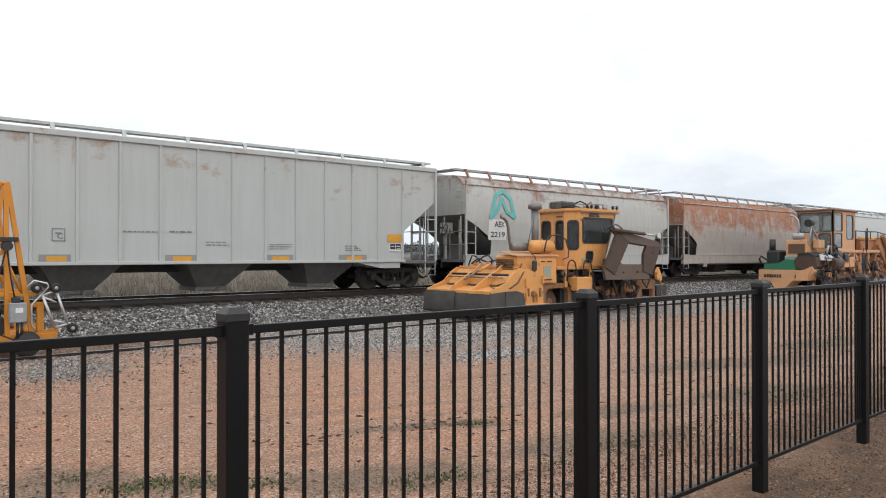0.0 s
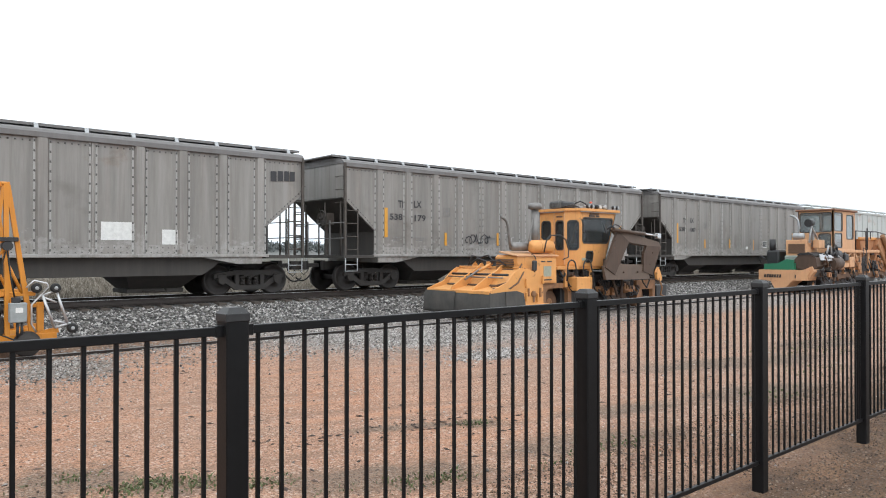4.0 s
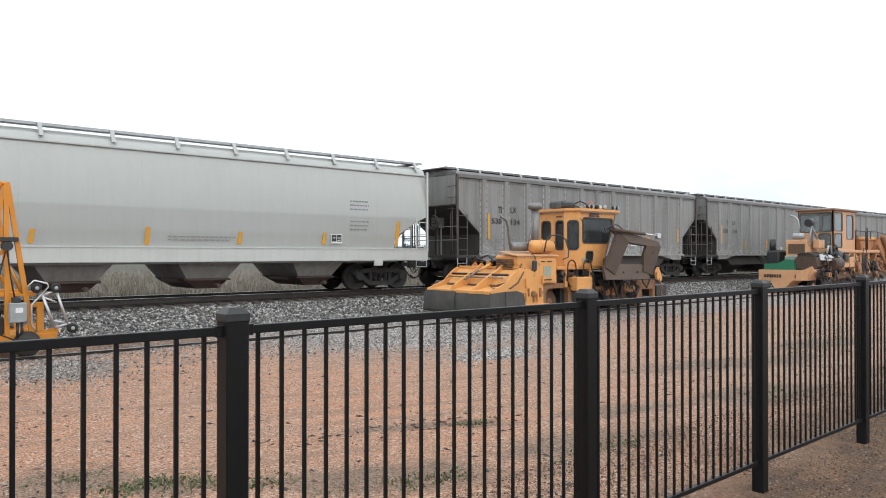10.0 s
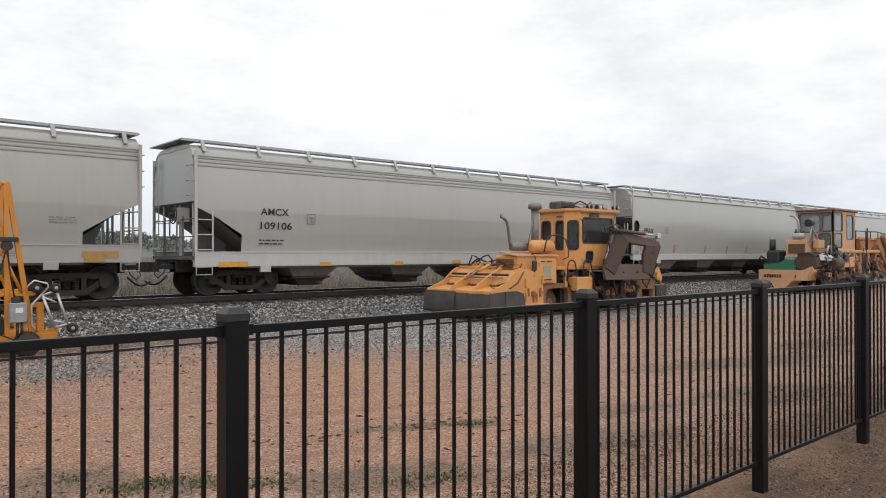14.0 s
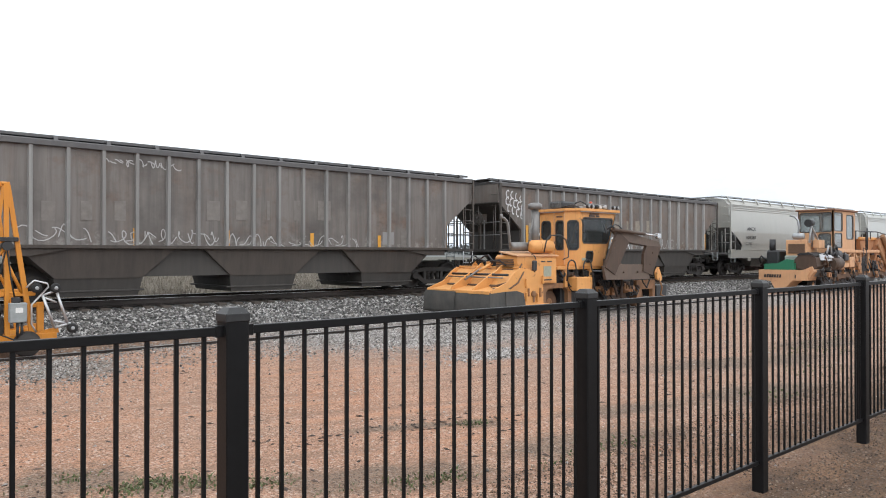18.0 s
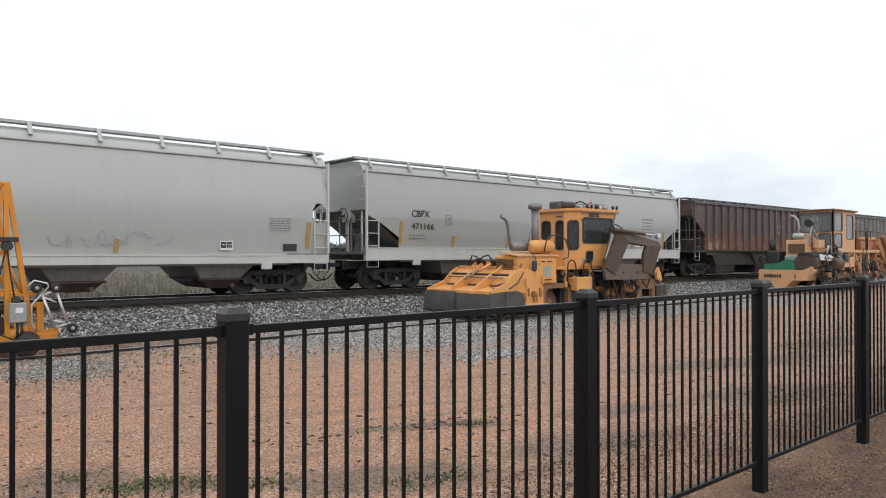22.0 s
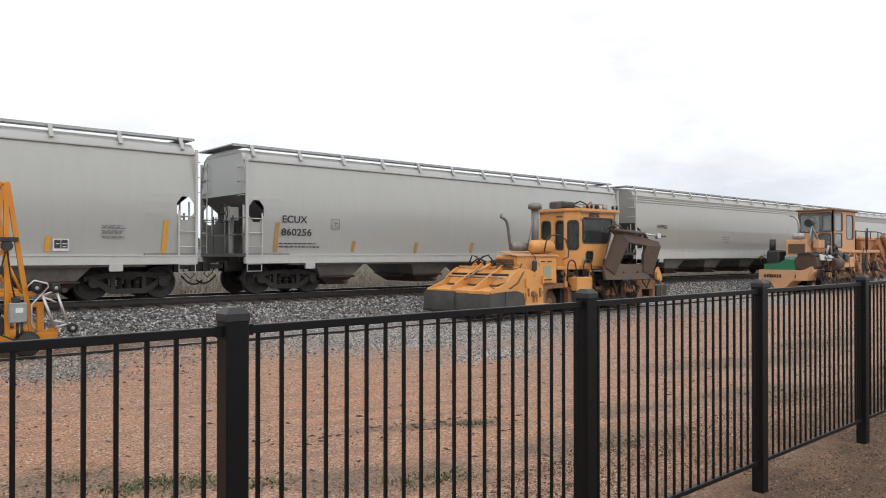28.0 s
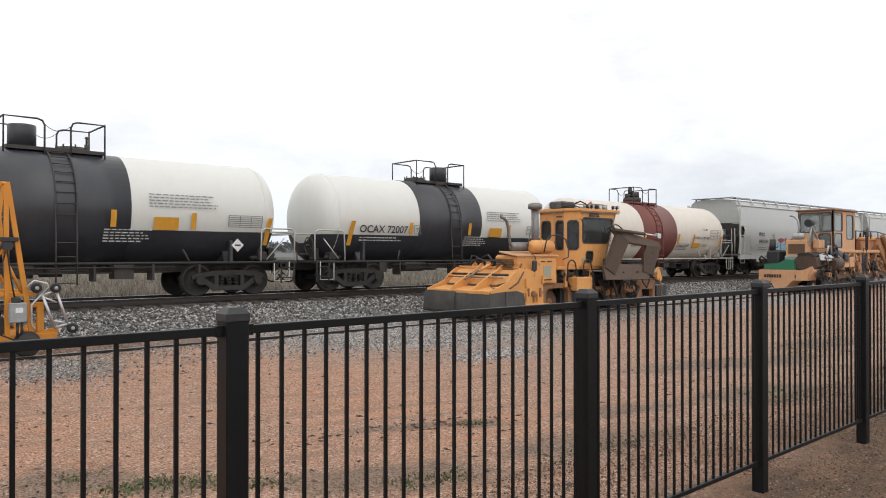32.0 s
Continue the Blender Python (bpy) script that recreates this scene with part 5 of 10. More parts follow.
        part("manway", Shape().lathe([(0, 0.33), (0.58, 0.33), (0.61, 0.31), (0.62, 0.05)], "z", 24, (xm + dome_x, -0.1, zt)), BLACK_TANK, plat, "black manway dome")
        lid_x = xm - 0.72 if dome_x > 0 else xm + 0.5
        flange = Shape().lathe([(0, 0.42), (0.09, 0.42), (0.11, 0.36), (0.15, 0.35), (0.16, 0.1)], "z", 20, (lid_x, 0, zt))
        for k in range(8):
            flange.cyl((lid_x + 0.38 * math.cos(0.785 * k), 0.38 * math.sin(0.785 * k), zt + 0.08), (lid_x + 0.38 * math.cos(0.785 * k), 0.38 * math.sin(0.785 * k), zt + 0.2), 0.022, n=6)
        part("hatch_flange", flange, UNDER, plat, "bolted round hatch")
        part("vent", Shape().cyl((xm + 0.9, 0.1, zt), (xm + 0.9, 0.1, zt + 0.28), 0.06, n=8).lathe([(0.28, 0.03), (0.42, 0.03), (0.46, 0.06), (0.50, 0.02)], "z", 8, (xm + 0.9, 0.1, zt)).cyl((xm - 0.7, 0, zt), (xm - 0.7, 0, zt + 0.2), 0.12, n=8), UNDER, plat)
    # side ladder that follows the shell
    sh = Shape()
    for dx in (-0.24, 0.24):
        sh.tube([(xm + dx, -(r + 0.05) * math.cos(a), zc + (r + 0.05) * math.sin(a)) for a in [1.35 - 0.17 * i for i in range(10)]] + [(xm + dx, -HW + 0.02, 1.6), (xm + dx, -HW + 0.02, 0.45)], 0.022, 6)
    for i in range(9):
        a = 1.3 - 0.18 * i
        sh.cyl((xm - 0.24, -(r + 0.06) * math.cos(a), zc + (r + 0.06) * math.sin(a)), (xm + 0.24, -(r + 0.06) * math.cos(a), zc + (r + 0.06) * math.sin(a)), 0.015, n=5)
    for z in (1.5, 1.15, 0.8, 0.5):
        sh.cyl((xm - 0.24, -HW + 0.02, z), (xm + 0.24, -HW + 0.02, z), 0.015, n=5)
    part("ladder", sh, dark, car)
    u = Shape().cyl((xm, 0, 0.62), (xm, 0, 0.9), 0.28, n=14).cyl((-h + 2.8, -0.7, 0.72), (h - 2.8, -0.7, 0.72), 0.022, n=6).cyl((-h + 2.8, -1.0, 0.86), (h - 2.8, -1.0, 0.86), 0.02, n=6)
    u.cyl((-1.9, -0.75, 0.8), (-1.0, -0.75, 0.8), 0.2, n=12).box(0.9, 1.4, -0.95, -0.5, 0.55, 0.95).box(-3.0, -2.7, -0.9, -0.6, 0.6, 0.95)
    for x in (-3.6, -2.2, 0.4, 1.9, 3.2):
        u.box(x - 0.03, x + 0.03, -1.02, -0.6, 0.5, 0.95)
    part("brake_rigging", u, UNDER, car)
    running_gear(car, lb, lb / 2 - bogie)
    return car, lb
# ---- paints of the cars ----
def old_paint(name, base, soot, rust, scuff, soot_at=0.5, rust_at=0.55, scuff_z=2.2, drip=0.45, low_rust=0.0):
    """Old hopper paint: broad soot, rust runs, and chipped pale scuffs along the bottom edge."""
    m, nt, b = base_nodes(name)
    v1, v2 = place_nodes(nt, (0.42, 0.42, 0.5)), place_nodes(nt, (2.6, 2.6, 0.2))
    c = mix_node(nt, ramp_node(nt, noise_node(nt, v2, 1.4, 6, 0.7), 0.35, 0.75), base, tuple(0.6 * q for q in base))
    tone = ramp_node(nt, noise_node(nt, v1, 9, 6), 0.3, 0.7, (*[0.6 * q for q in rust], 1), (*[1.35 * q for q in rust], 1))
    c = mix_node(nt, ramp_node(nt, noise_node(nt, v1, 1.6, 8, 0.68), rust_at, rust_at + 0.16), c, tone)
    c = mix_node(nt, ramp_node(nt, noise_node(nt, v1, 1.1, 7, 0.62), soot_at, soot_at + 0.22), c, soot)
    own = nt.nodes.new("ShaderNodeTexCoord")
    sep = nt.nodes.new("ShaderNodeSeparateXYZ")
    nt.links.new(own.outputs["Object"], sep.inputs[0])
    low = nt.nodes.new("ShaderNodeMapRange")
    low.inputs[1].default_value, low.inputs[2].default_value = scuff_z, 1.35
    low.inputs[3].default_value, low.inputs[4].default_value = 0.0, 0.22
    nt.links.new(sep.outputs["Z"], low.inputs[0])
    k = nt.nodes.new("ShaderNodeMath")
    nt.links.new(noise_node(nt, v1, 8, 9, 0.75), k.inputs[0])
    nt.links.new(low.outputs[0], k.inputs[1])
    c = mix_node(nt, ramp_node(nt, k.outputs[0], 0.67, 0.76), c, scuff)
    # run-off: thin brown drips, wide pale washes, and sheets that have aged unlike their neighbours
    v3, v4 = place_nodes(nt, (5.5, 5.5, 0.16)), place_nodes(nt, (1.3, 1.3, 0.12))
    c = mix_node(nt, mix_node(nt, drip, (0, 0, 0), ramp_node(nt, noise_node(nt, v3, 1.3, 6, 0.7), 0.50, 0.68)), c, soot)
    c = mix_node(nt, mix_node(nt, drip * 0.6, (0, 0, 0), ramp_node(nt, noise_node(nt, v4, 1.7, 5, 0.6), 0.52, 0.70)), c, tone)
    c = mix_node(nt, mix_node(nt, drip * 0.5, (0, 0, 0), ramp_node(nt, noise_node(nt, v4, 2.6, 5, 0.6), 0.56, 0.72)), c, scuff)
    if low_rust:
        at_ = nt.nodes.new("ShaderNodeMapRange")
        at_.interpolation_type = "SMOOTHSTEP"
        at_.inputs[1].default_value, at_.inputs[2].default_value = low_rust, low_rust - 1.3
        at_.inputs[4].default_value = 0.26
        nt.links.new(sep.outputs["Z"], at_.inputs[0])
        h = nt.nodes.new("ShaderNodeMath")
        nt.links.new(noise_node(nt, v2, 0.9, 7, 0.7), h.inputs[0])
        nt.links.new(at_.outputs[0], h.inputs[1])
        c = mix_node(nt, mix_node(nt, 0.8, (0, 0, 0), ramp_node(nt, h.outputs[0], 0.58, 0.74)), c, tone)
    step = nt.nodes.new("ShaderNodeMath")
    step.operation = "SNAP"
    step.inputs[1].default_value = 1.16
    nt.links.new(sep.outputs["X"], step.inputs[0])
    sheet = nt.nodes.new("ShaderNodeTexWhiteNoise")
    sheet.noise_dimensions = "1D"
    nt.links.new(step.outputs[0], sheet.inputs["W"])
    c = mix_node(nt, 1.0, c, ramp_node(nt, sheet.outputs["Value"], 0.0, 1.0, (0.84, 0.84, 0.84, 1), (1, 1, 1, 1)), "MULTIPLY")
    nt.links.new(c, b.inputs["Base Color"])
    b.inputs["Roughness"].default_value = 0.5
    b.inputs["Specular IOR Level"].default_value = 0.65
    bump_node(nt, b, noise_node(nt, v1, 6, 4), 0.10, 0.03)
    return m


GREY_RIBBED = old_paint("weathered_grey_hopper", (0.255, 0.249, 0.24), (0.14, 0.127, 0.114), (0.185, 0.148, 0.118), (0.33, 0.322, 0.31), 0.56, 0.62, drip=0.4)
GREY_POST = old_paint("weathered_grey_post", (0.268, 0.261, 0.251), (0.14, 0.125, 0.11), (0.19, 0.15, 0.118), (0.33, 0.322, 0.31), 0.56, 0.62, drip=0.35)
PALE_RAIL = plain("pale_painted_tube", (0.50, 0.49, 0.46), 0.5, var=0.3)
LADDER_BROWN = plain("rusty_brown_ladder", (0.085, 0.072, 0.062), 0.7, var=0.4)
# rivet strips: light reflected off their edges is put into a brighter grey
STRIP_GREY = paint("sheen_rivet_strip", (0.385, 0.38, 0.365), 0.5, dirt=(0.20, 0.18, 0.16), dirty=0.7)
GREY_ROOF = paint("weathered_grey_roof", (0.17, 0.165, 0.165), 0.6, 0.0, dirt=(0.10, 0.085, 0.075), dirty=0.6, rust=0.2, rust_col=(0.13, 0.09, 0.065))
PALE_RIBBED = paint("white_grey_hopper_rusting", (0.455, 0.475, 0.465), 0.5, dirt=(0.31, 0.31, 0.285), dirty=0.3, rust_col=(0.29, 0.15, 0.07), bloom=(2.3, 3.7, 0.105))
RUST_ROOF = paint("white_roof_rusting", (0.50, 0.48, 0.46), 0.6, dirt=(0.3, 0.27, 0.24), dirty=0.3, rust=0.8, rust_col=(0.22, 0.085, 0.05))
PALE_SILL = paint("pale_tank_underframe", (0.40, 0.37, 0.33), 0.6, dirt=(0.16, 0.13, 0.11), dirty=0.6, rust=0.2, rust_col=(0.2, 0.1, 0.06))
GREY_BROWN = old_paint("brown_stained_grey_hopper", (0.275, 0.259, 0.24), (0.135, 0.118, 0.103), (0.185, 0.138, 0.106), (0.33, 0.315, 0.30), 0.57, 0.61, drip=0.4)
BROWN_POST = old_paint("brown_stained_grey_post", (0.29, 0.272, 0.252), (0.135, 0.118, 0.103), (0.185, 0.138, 0.106), (0.33, 0.315, 0.30), 0.57, 0.63, drip=0.35)
WHITE_A = paint("white_hopper_clean", (0.375, 0.377, 0.350), 0.28, dirt=(0.275, 0.273, 0.245), dirty=0.22, dent=0.02, gloss=0.85)
WHITE_B = paint("white_hopper_cool", (0.385, 0.393, 0.376), 0.28, dirt=(0.28, 0.28, 0.262), dirty=0.28, dent=0.02, gloss=0.85)
WHITE_D = paint("white_hopper_dull", (0.32, 0.327, 0.313), 0.28, dirt=(0.23, 0.23, 0.216), dirty=0.28, dent=0.02, gloss=0.85)
WHITE_C = paint("white_hopper_warm", (0.35, 0.342, 0.311), 0.3, dirt=(0.245, 0.234, 0.204), dirty=0.28, dent=0.02, gloss=0.85)
WHITE_SILL = paint("white_side_sill", (0.50, 0.50, 0.475), 0.45, dirt=(0.33, 0.32, 0.29), dirty=0.35)
WHITE_RUSTY = paint("white_hopper_rust_blooms", (0.45, 0.45, 0.43), 0.55, dirt=(0.28, 0.25, 0.22), dirty=0.4, rust=0.2, rust_col=(0.22, 0.095, 0.055), bloom=(2.6, 4.1, 0.21))
ORANGE_RUSTY = paint("orange_rusted_hopper", (0.40, 0.36, 0.33), 0.65, dirt=(0.24, 0.17, 0.13), dirty=0.5, rust=0.35, rust_col=(0.30, 0.115, 0.05), bloom=(1.6, 3.3, 0.27))
OLD_GREY = old_paint("old_grey_brown_hopper", (0.185, 0.163, 0.147), (0.075, 0.064, 0.057), (0.135, 0.088, 0.062), (0.25, 0.23, 0.21), 0.50, 0.52, drip=0.55)
OLD_LIGHT = old_paint("old_light_grey_hopper", (0.175, 0.148, 0.128), (0.085, 0.07, 0.06), (0.14, 0.09, 0.062), (0.27, 0.245, 0.22), 0.52, 0.50, drip=0.55)
LIGHT_POST = old_paint("old_light_grey_post", (0.34, 0.332, 0.322), (0.16, 0.147, 0.138), (0.2, 0.155, 0.125), (0.38, 0.37, 0.36), 0.58, 0.64)
BAY_BROWN = paint("grimy_brown_bay", (0.075, 0.06, 0.05), 0.8, dirt=(0.026, 0.023, 0.021), dirty=0.8, grain=0.8)
OLD_POST = old_paint("old_grey_post", (0.27, 0.262, 0.252), (0.12, 0.112, 0.106), (0.17, 0.128, 0.10), (0.31, 0.30, 0.29), 0.56, 0.62)
RED_RUSTY = old_paint("rusted_oxide_hopper", (0.10, 0.066, 0.056), (0.045, 0.038, 0.037), (0.185, 0.075, 0.036), (0.36, 0.31, 0.26), 0.47, 0.56, 2.6, drip=0.6, low_rust=2.9)
RED_POST = old_paint("rusted_oxide_post", (0.085, 0.062, 0.055), (0.045, 0.04, 0.04), (0.19, 0.08, 0.04), (0.28, 0.2, 0.14), 0.50, 0.56, 2.3, drip=0.5, low_rust=3.0)
DARK_ROOF = paint("sooty_dark_roof", (0.085, 0.082, 0.085), 0.65, dirt=(0.16, 0.15, 0.14), dirty=0.4)
GREY_BAND = paint("dull_grey_stripe", (0.26, 0.255, 0.25), 0.5, dirt=(0.2, 0.19, 0.18), dirty=0.25)
CREAM_TANK = paint("cream_tank", (0.64, 0.585, 0.51), 0.4, dirt=(0.42, 0.355, 0.295), dirty=0.35, dent=0.02)
OXIDE_BAND = paint("oxide_red_band", (0.17, 0.040, 0.028), 0.5, dirt=(0.11, 0.05, 0.04), dirty=0.4, dent=0.02)
WHITE_TANK = paint("white_tank", (0.64, 0.64, 0.605), 0.35, dirt=(0.5, 0.48, 0.43), dirty=0.2, dent=0.02)
BLACK_TANK = paint("black_tank_coat", (0.030, 0.032, 0.040), 0.33, dirt=(0.07, 0.068, 0.068), dirty=0.4, dent=0.02)


def riveted(label, x0, length, **kw):
    stained = x0 > -50
    return ribbed_car(label, x0, length, GREY_BROWN if stained else GREY_RIBBED, BROWN_POST if stained else GREY_POST, GREY_ROOF, narrow=(4, 8), rivets=True, board_mat=GREY_ROOF, brackets=15, nudge=0.18, **kw)


def old_ribbed(label, x0, length, body, post, roof, **kw):
    return ribbed_car(label, x0, length, body, post, roof, zs=1.42, ze=3.98, posts=18, first=1.40, cut=(3.25, 2.2, 1.30), post_w=0.13, post_d=0.10, board=4.17, rise=0.12, board_mat=roof, bracket_mat=roof, brackets=14, deep=True, bays=(3, 4.6), bay_bot=0.85, bay_depth=0.80, **kw)


def build_train():
    cars = {}
    cars["p3"] = smooth_car("pale grey covered hopper car far up the train", 47.2 + 36.6, 18.3, WHITE_B)
    cars["p2"] = smooth_car("pale grey smooth-sided covered hopper car", 47.2 + 18.3, 18.3, WHITE_B)
    cars["p1"] = smooth_car("orange rusted smooth-sided covered hopper car", 47.2, 15.18, ORANGE_RUSTY, bays=(2, 4.6), bay_mat=UNDER, ze=4.15, board=4.42, roof_mat=RUST_ROOF)
    cars["a1"] = smooth_car("white covered hopper car with rust blooms and graffiti", 32.04, 15.18, WHITE_RUSTY, bays=(2, 4.6), bay_mat=UNDER, ze=4.15, board=4.42, roof_mat=RUST_ROOF)
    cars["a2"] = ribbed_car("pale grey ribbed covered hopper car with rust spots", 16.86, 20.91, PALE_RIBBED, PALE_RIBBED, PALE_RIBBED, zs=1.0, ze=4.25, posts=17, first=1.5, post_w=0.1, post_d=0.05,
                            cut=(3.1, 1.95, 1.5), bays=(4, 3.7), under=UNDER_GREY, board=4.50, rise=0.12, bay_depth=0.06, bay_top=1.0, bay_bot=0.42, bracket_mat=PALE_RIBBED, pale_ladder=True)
    for key, x0, length in (("a3", -4.06, 18.28), ("a4", -22.39, 18.28), ("a5", -40.73, 18.28), ("a6", -58.99, 18.28), ("a7", -77.30, 18.28), ("a8", -95.21, 18.28)):
        cars[key] = riveted("grey riveted covered hopper car with wide side posts" if key != "a5" else "brownish grey covered hopper car with wide side posts", x0, length)
    cars["a9"] = smooth_car("white smooth-sided covered hopper car", -113.45, 20.72, WHITE_B, WHITE_SILL, zs=1.00, sill_top=1.42)
    cars["a10"] = smooth_car("white covered hopper car with rounded flanks", -134.17, 19.58, WHITE_A, WHITE_SILL, octagon=True)
    cars["a11"] = smooth_car("white covered hopper car with grooved upper flanks", -153.74, 20.97, WHITE_A, WHITE_SILL, corrugated=True, bays=(4, 3.9), zs=0.86, sill_top=1.29)
    cars["a12"] = smooth_car("warm white covered hopper car with grooved upper flanks", -174.72, 20.79, WHITE_C, WHITE_C, corrugated=True, bays=(4, 3.9), zs=1.00, sill_top=1.46)
    cars["a13"] = old_ribbed("old grey-brown ribbed hopper car covered in white graffiti", -195.50, 18.23, OLD_LIGHT, LIGHT_POST, DARK_ROOF, bay_mat=UNDER)
    cars["a14"] = old_ribbed("old rusty grey ribbed hopper car with painted tags", -213.73, 18.33, OLD_GREY, OLD_POST, DARK_ROOF, bay_mat=BAY_BROWN)
    cars["a15"] = old_ribbed("heavily rusted oxide-red ribbed hopper car", -232.06, 18.06, RED_RUSTY, RED_POST, DARK_ROOF, bay_mat=BAY_BROWN)
    cars["a16"] = smooth_car("white smooth-sided covered hopper car", -250.13, 20.71, WHITE_D, WHITE_SILL, zs=1.01, sill_top=1.44)
    cars["a17"] = smooth_car("white covered hopper car with red and yellow graffiti", -270.84, 19.68, WHITE_B, WHITE_SILL, octagon=True)
    cars["a18"] = smooth_car("white covered hopper car with a grey eave stripe", -290.52, 19.84, WHITE_A, WHITE_SILL, band=GREY_BAND, zs=0.80, sill_top=1.21)
    cars["a19"] = smooth_car("white covered hopper car with grooved upper flanks", -310.37, 20.62, WHITE_C, WHITE_SILL, corrugated=True, bays=(4, 3.9), zs=0.99, sill_top=1.44)
    cars["a20"] = smooth_car("white covered hopper car with eight-sided end openings", -330.98, 19.70, WHITE_B, WHITE_SILL, octagon=True)
    cars["a21"] = smooth_car("white covered hopper car with large blue and red graffiti", -350.69, 20.10, WHITE_B, WHITE_SILL, octagon=True)
    cars["a22"] = tank_car("cream acid tank car with an oxide-red centre band", -377.08, 14.0, 5.87, 5.35, CREAM_TANK, OXIDE_BAND, PALE_SILL, rail_mat=PALE_SILL, band=(-1.65, 1.3), jacket_x=-0.15)
    for key, xc in (("a23", -390.93), ("a24", -403.59)):
        cars[key] = tank_car("white and black tank car with railed top platform", xc, 12.06, 5.0, 4.1, WHITE_TANK, BLACK_TANK, STEEL_DARK, lower=BLACK_TANK, zc=2.42, band=(-1.70, 1.34) if key == "a23" else (-1.88, 1.16), dome="manway", jacket_x=0.18 if key == "a23" else -0.05, dome_x=0.35 if key == "a23" else -0.7)
    return cars
YELLOW_SILL = plain("tan_buffed_paint", (0.36, 0.275, 0.17), 0.6, var=0.3, scale=4)
FAINT_PATCH = plain("ghost_of_old_paint", (0.205, 0.185, 0.168), 0.7, var=0.35, scale=6)
FADED_PATCH = plain("faded_beige_patch", (0.29, 0.255, 0.21), 0.7, var=0.4, scale=6)
INK_GRID = plain("pale_print_grid", (0.50, 0.49, 0.46), 0.6)
SPRAY_CHALK = plain("chalky_paint_marker", (0.46, 0.45, 0.44), 0.7)
SPRAY_WHITE = plain("white_spray_paint", (0.68, 0.68, 0.68), 0.5)
SPRAY_SILVER = plain("silver_spray_paint", (0.43, 0.435, 0.45), 0.5)
SPRAY_GREY = plain("grey_spray_paint", (0.36, 0.37, 0.38), 0.6)
SPRAY_CYAN = plain("cyan_spray_paint", (0.13, 0.46, 0.44), 0.5)
SPRAY_BLUE = plain("sky_blue_spray_paint", (0.15, 0.38, 0.49), 0.45)
SPRAY_RED = plain("red_spray_paint", (0.33, 0.05, 0.045), 0.5, var=0.35, scale=3)
SPRAY_ORANGE = plain("orange_spray_paint", (0.46, 0.22, 0.06), 0.5)
SPRAY_DARK = plain("dark_outline_spray_paint", (0.03, 0.04, 0.07), 0.5)
SPRAY_YELLOW = plain("yellow_spray_paint", (0.72, 0.50, 0.14), 0.5)
SPRAY_MAROON = plain("maroon_spray_paint", (0.17, 0.03, 0.035), 0.5)


FLANK = belly(4.30, 1.08)


def flank_y(c, z0, z1):
    if len(c) == 2:                      # round tank
        zc = 2.28 if "cream" in c[0]["label"] else 2.42
        m = (z0 + z1) / 2 - zc
        return -math.sqrt(max(0.4, 1.52 ** 2 - m * m)) - 0.012, math.degrees(math.asin(max(-0.9, min(0.9, m / 1.52))))
    y = c[2]
    if y <= -HW + 0.001:
        if z1 < c[0]["sill"] + 0.04:
            return -HW - 0.036, 0.0
        a, b = belly_at(z0, FLANK), belly_at(z1, FLANK)
        return -(a + b) / 2 - 0.010, math.degrees(math.atan2(a - b, max(0.05, z1 - z0)))
    return y - 0.008, 0.0


def laid(c, name, mesh, mat, x, z0, z1, off=0.0, label=""):
    """Lays a flat mesh (drawn in x, z round z = 0 at mid-height) onto the flank."""
    y, lean = flank_y(c, z0, z1)
    return part(name, mesh, mat, c[0], label, pose(x, y - off, (z0 + z1) / 2, -lean, 0, 0))


def word(c, body, x0, x1, z0, z1, mat):
    me = text_mesh(body, 1.0, mat, 0.016)
    xs = [v.co.x for v in me.vertices]
    ys = [v.co.y for v in me.vertices]
    y, lean = flank_y(c, z0, z1)
    sx, sz = (x1 - x0) / (max(xs) - min(xs)), (z1 - z0) / (max(ys) - min(ys))
    m = pose(x0, y - 0.012, (z0 + z1) / 2, -lean, 0, 0) @ Matrix(((sx, 0, 0, -min(xs) * sx), (0, 0, -1, 0), (0, sz, 0, -(z1 - z0) / 2 - min(ys) * sz), (0, 0, 0, 1)))
    ob = part("lettering", me, mat, c[0], "stencilled lettering " + body)
    ob.matrix_basis = m


def print_block(c, x0, x1, z0, z1, rows, mat):
    rng = random.Random(int(abs(x0) * 31 + abs(z0) * 57) + rows)
    sh = Shape()
    pitch = (z1 - z0) / rows
    h = (z1 - z0) / 2
    for r in range(rows):
        u, end = x0, x0 + (x1 - x0) * rng.uniform(0.78, 1.0)
        while u < end - 0.01:
            k = min(end - u, rng.uniform(0.05, 0.16))
            sh.box(u - x0, u - x0 + k, -0.006, 0, h - r * pitch - pitch * 0.34, h - r * pitch)
            u += k + 0.04
    laid(c, "stencil_print", sh, mat, x0, z0, z1, 0.006, "small stencilled print")["kind"] = "stuff"


def strip(c, x, z0, z1, w, lean, mat):
    h = (z1 - z0) / 2
    sh = Shape().hexa([(-w / 2, -0.006, -h), (w / 2, -0.006, -h), (w / 2, 0, -h), (-w / 2, 0, -h)], [(lean - w / 2, -0.006, h), (lean + w / 2, -0.006, h), (lean + w / 2, 0, h), (lean - w / 2, 0, h)])
    laid(c, "reflector", sh, mat, x, z0, z1, 0.008)


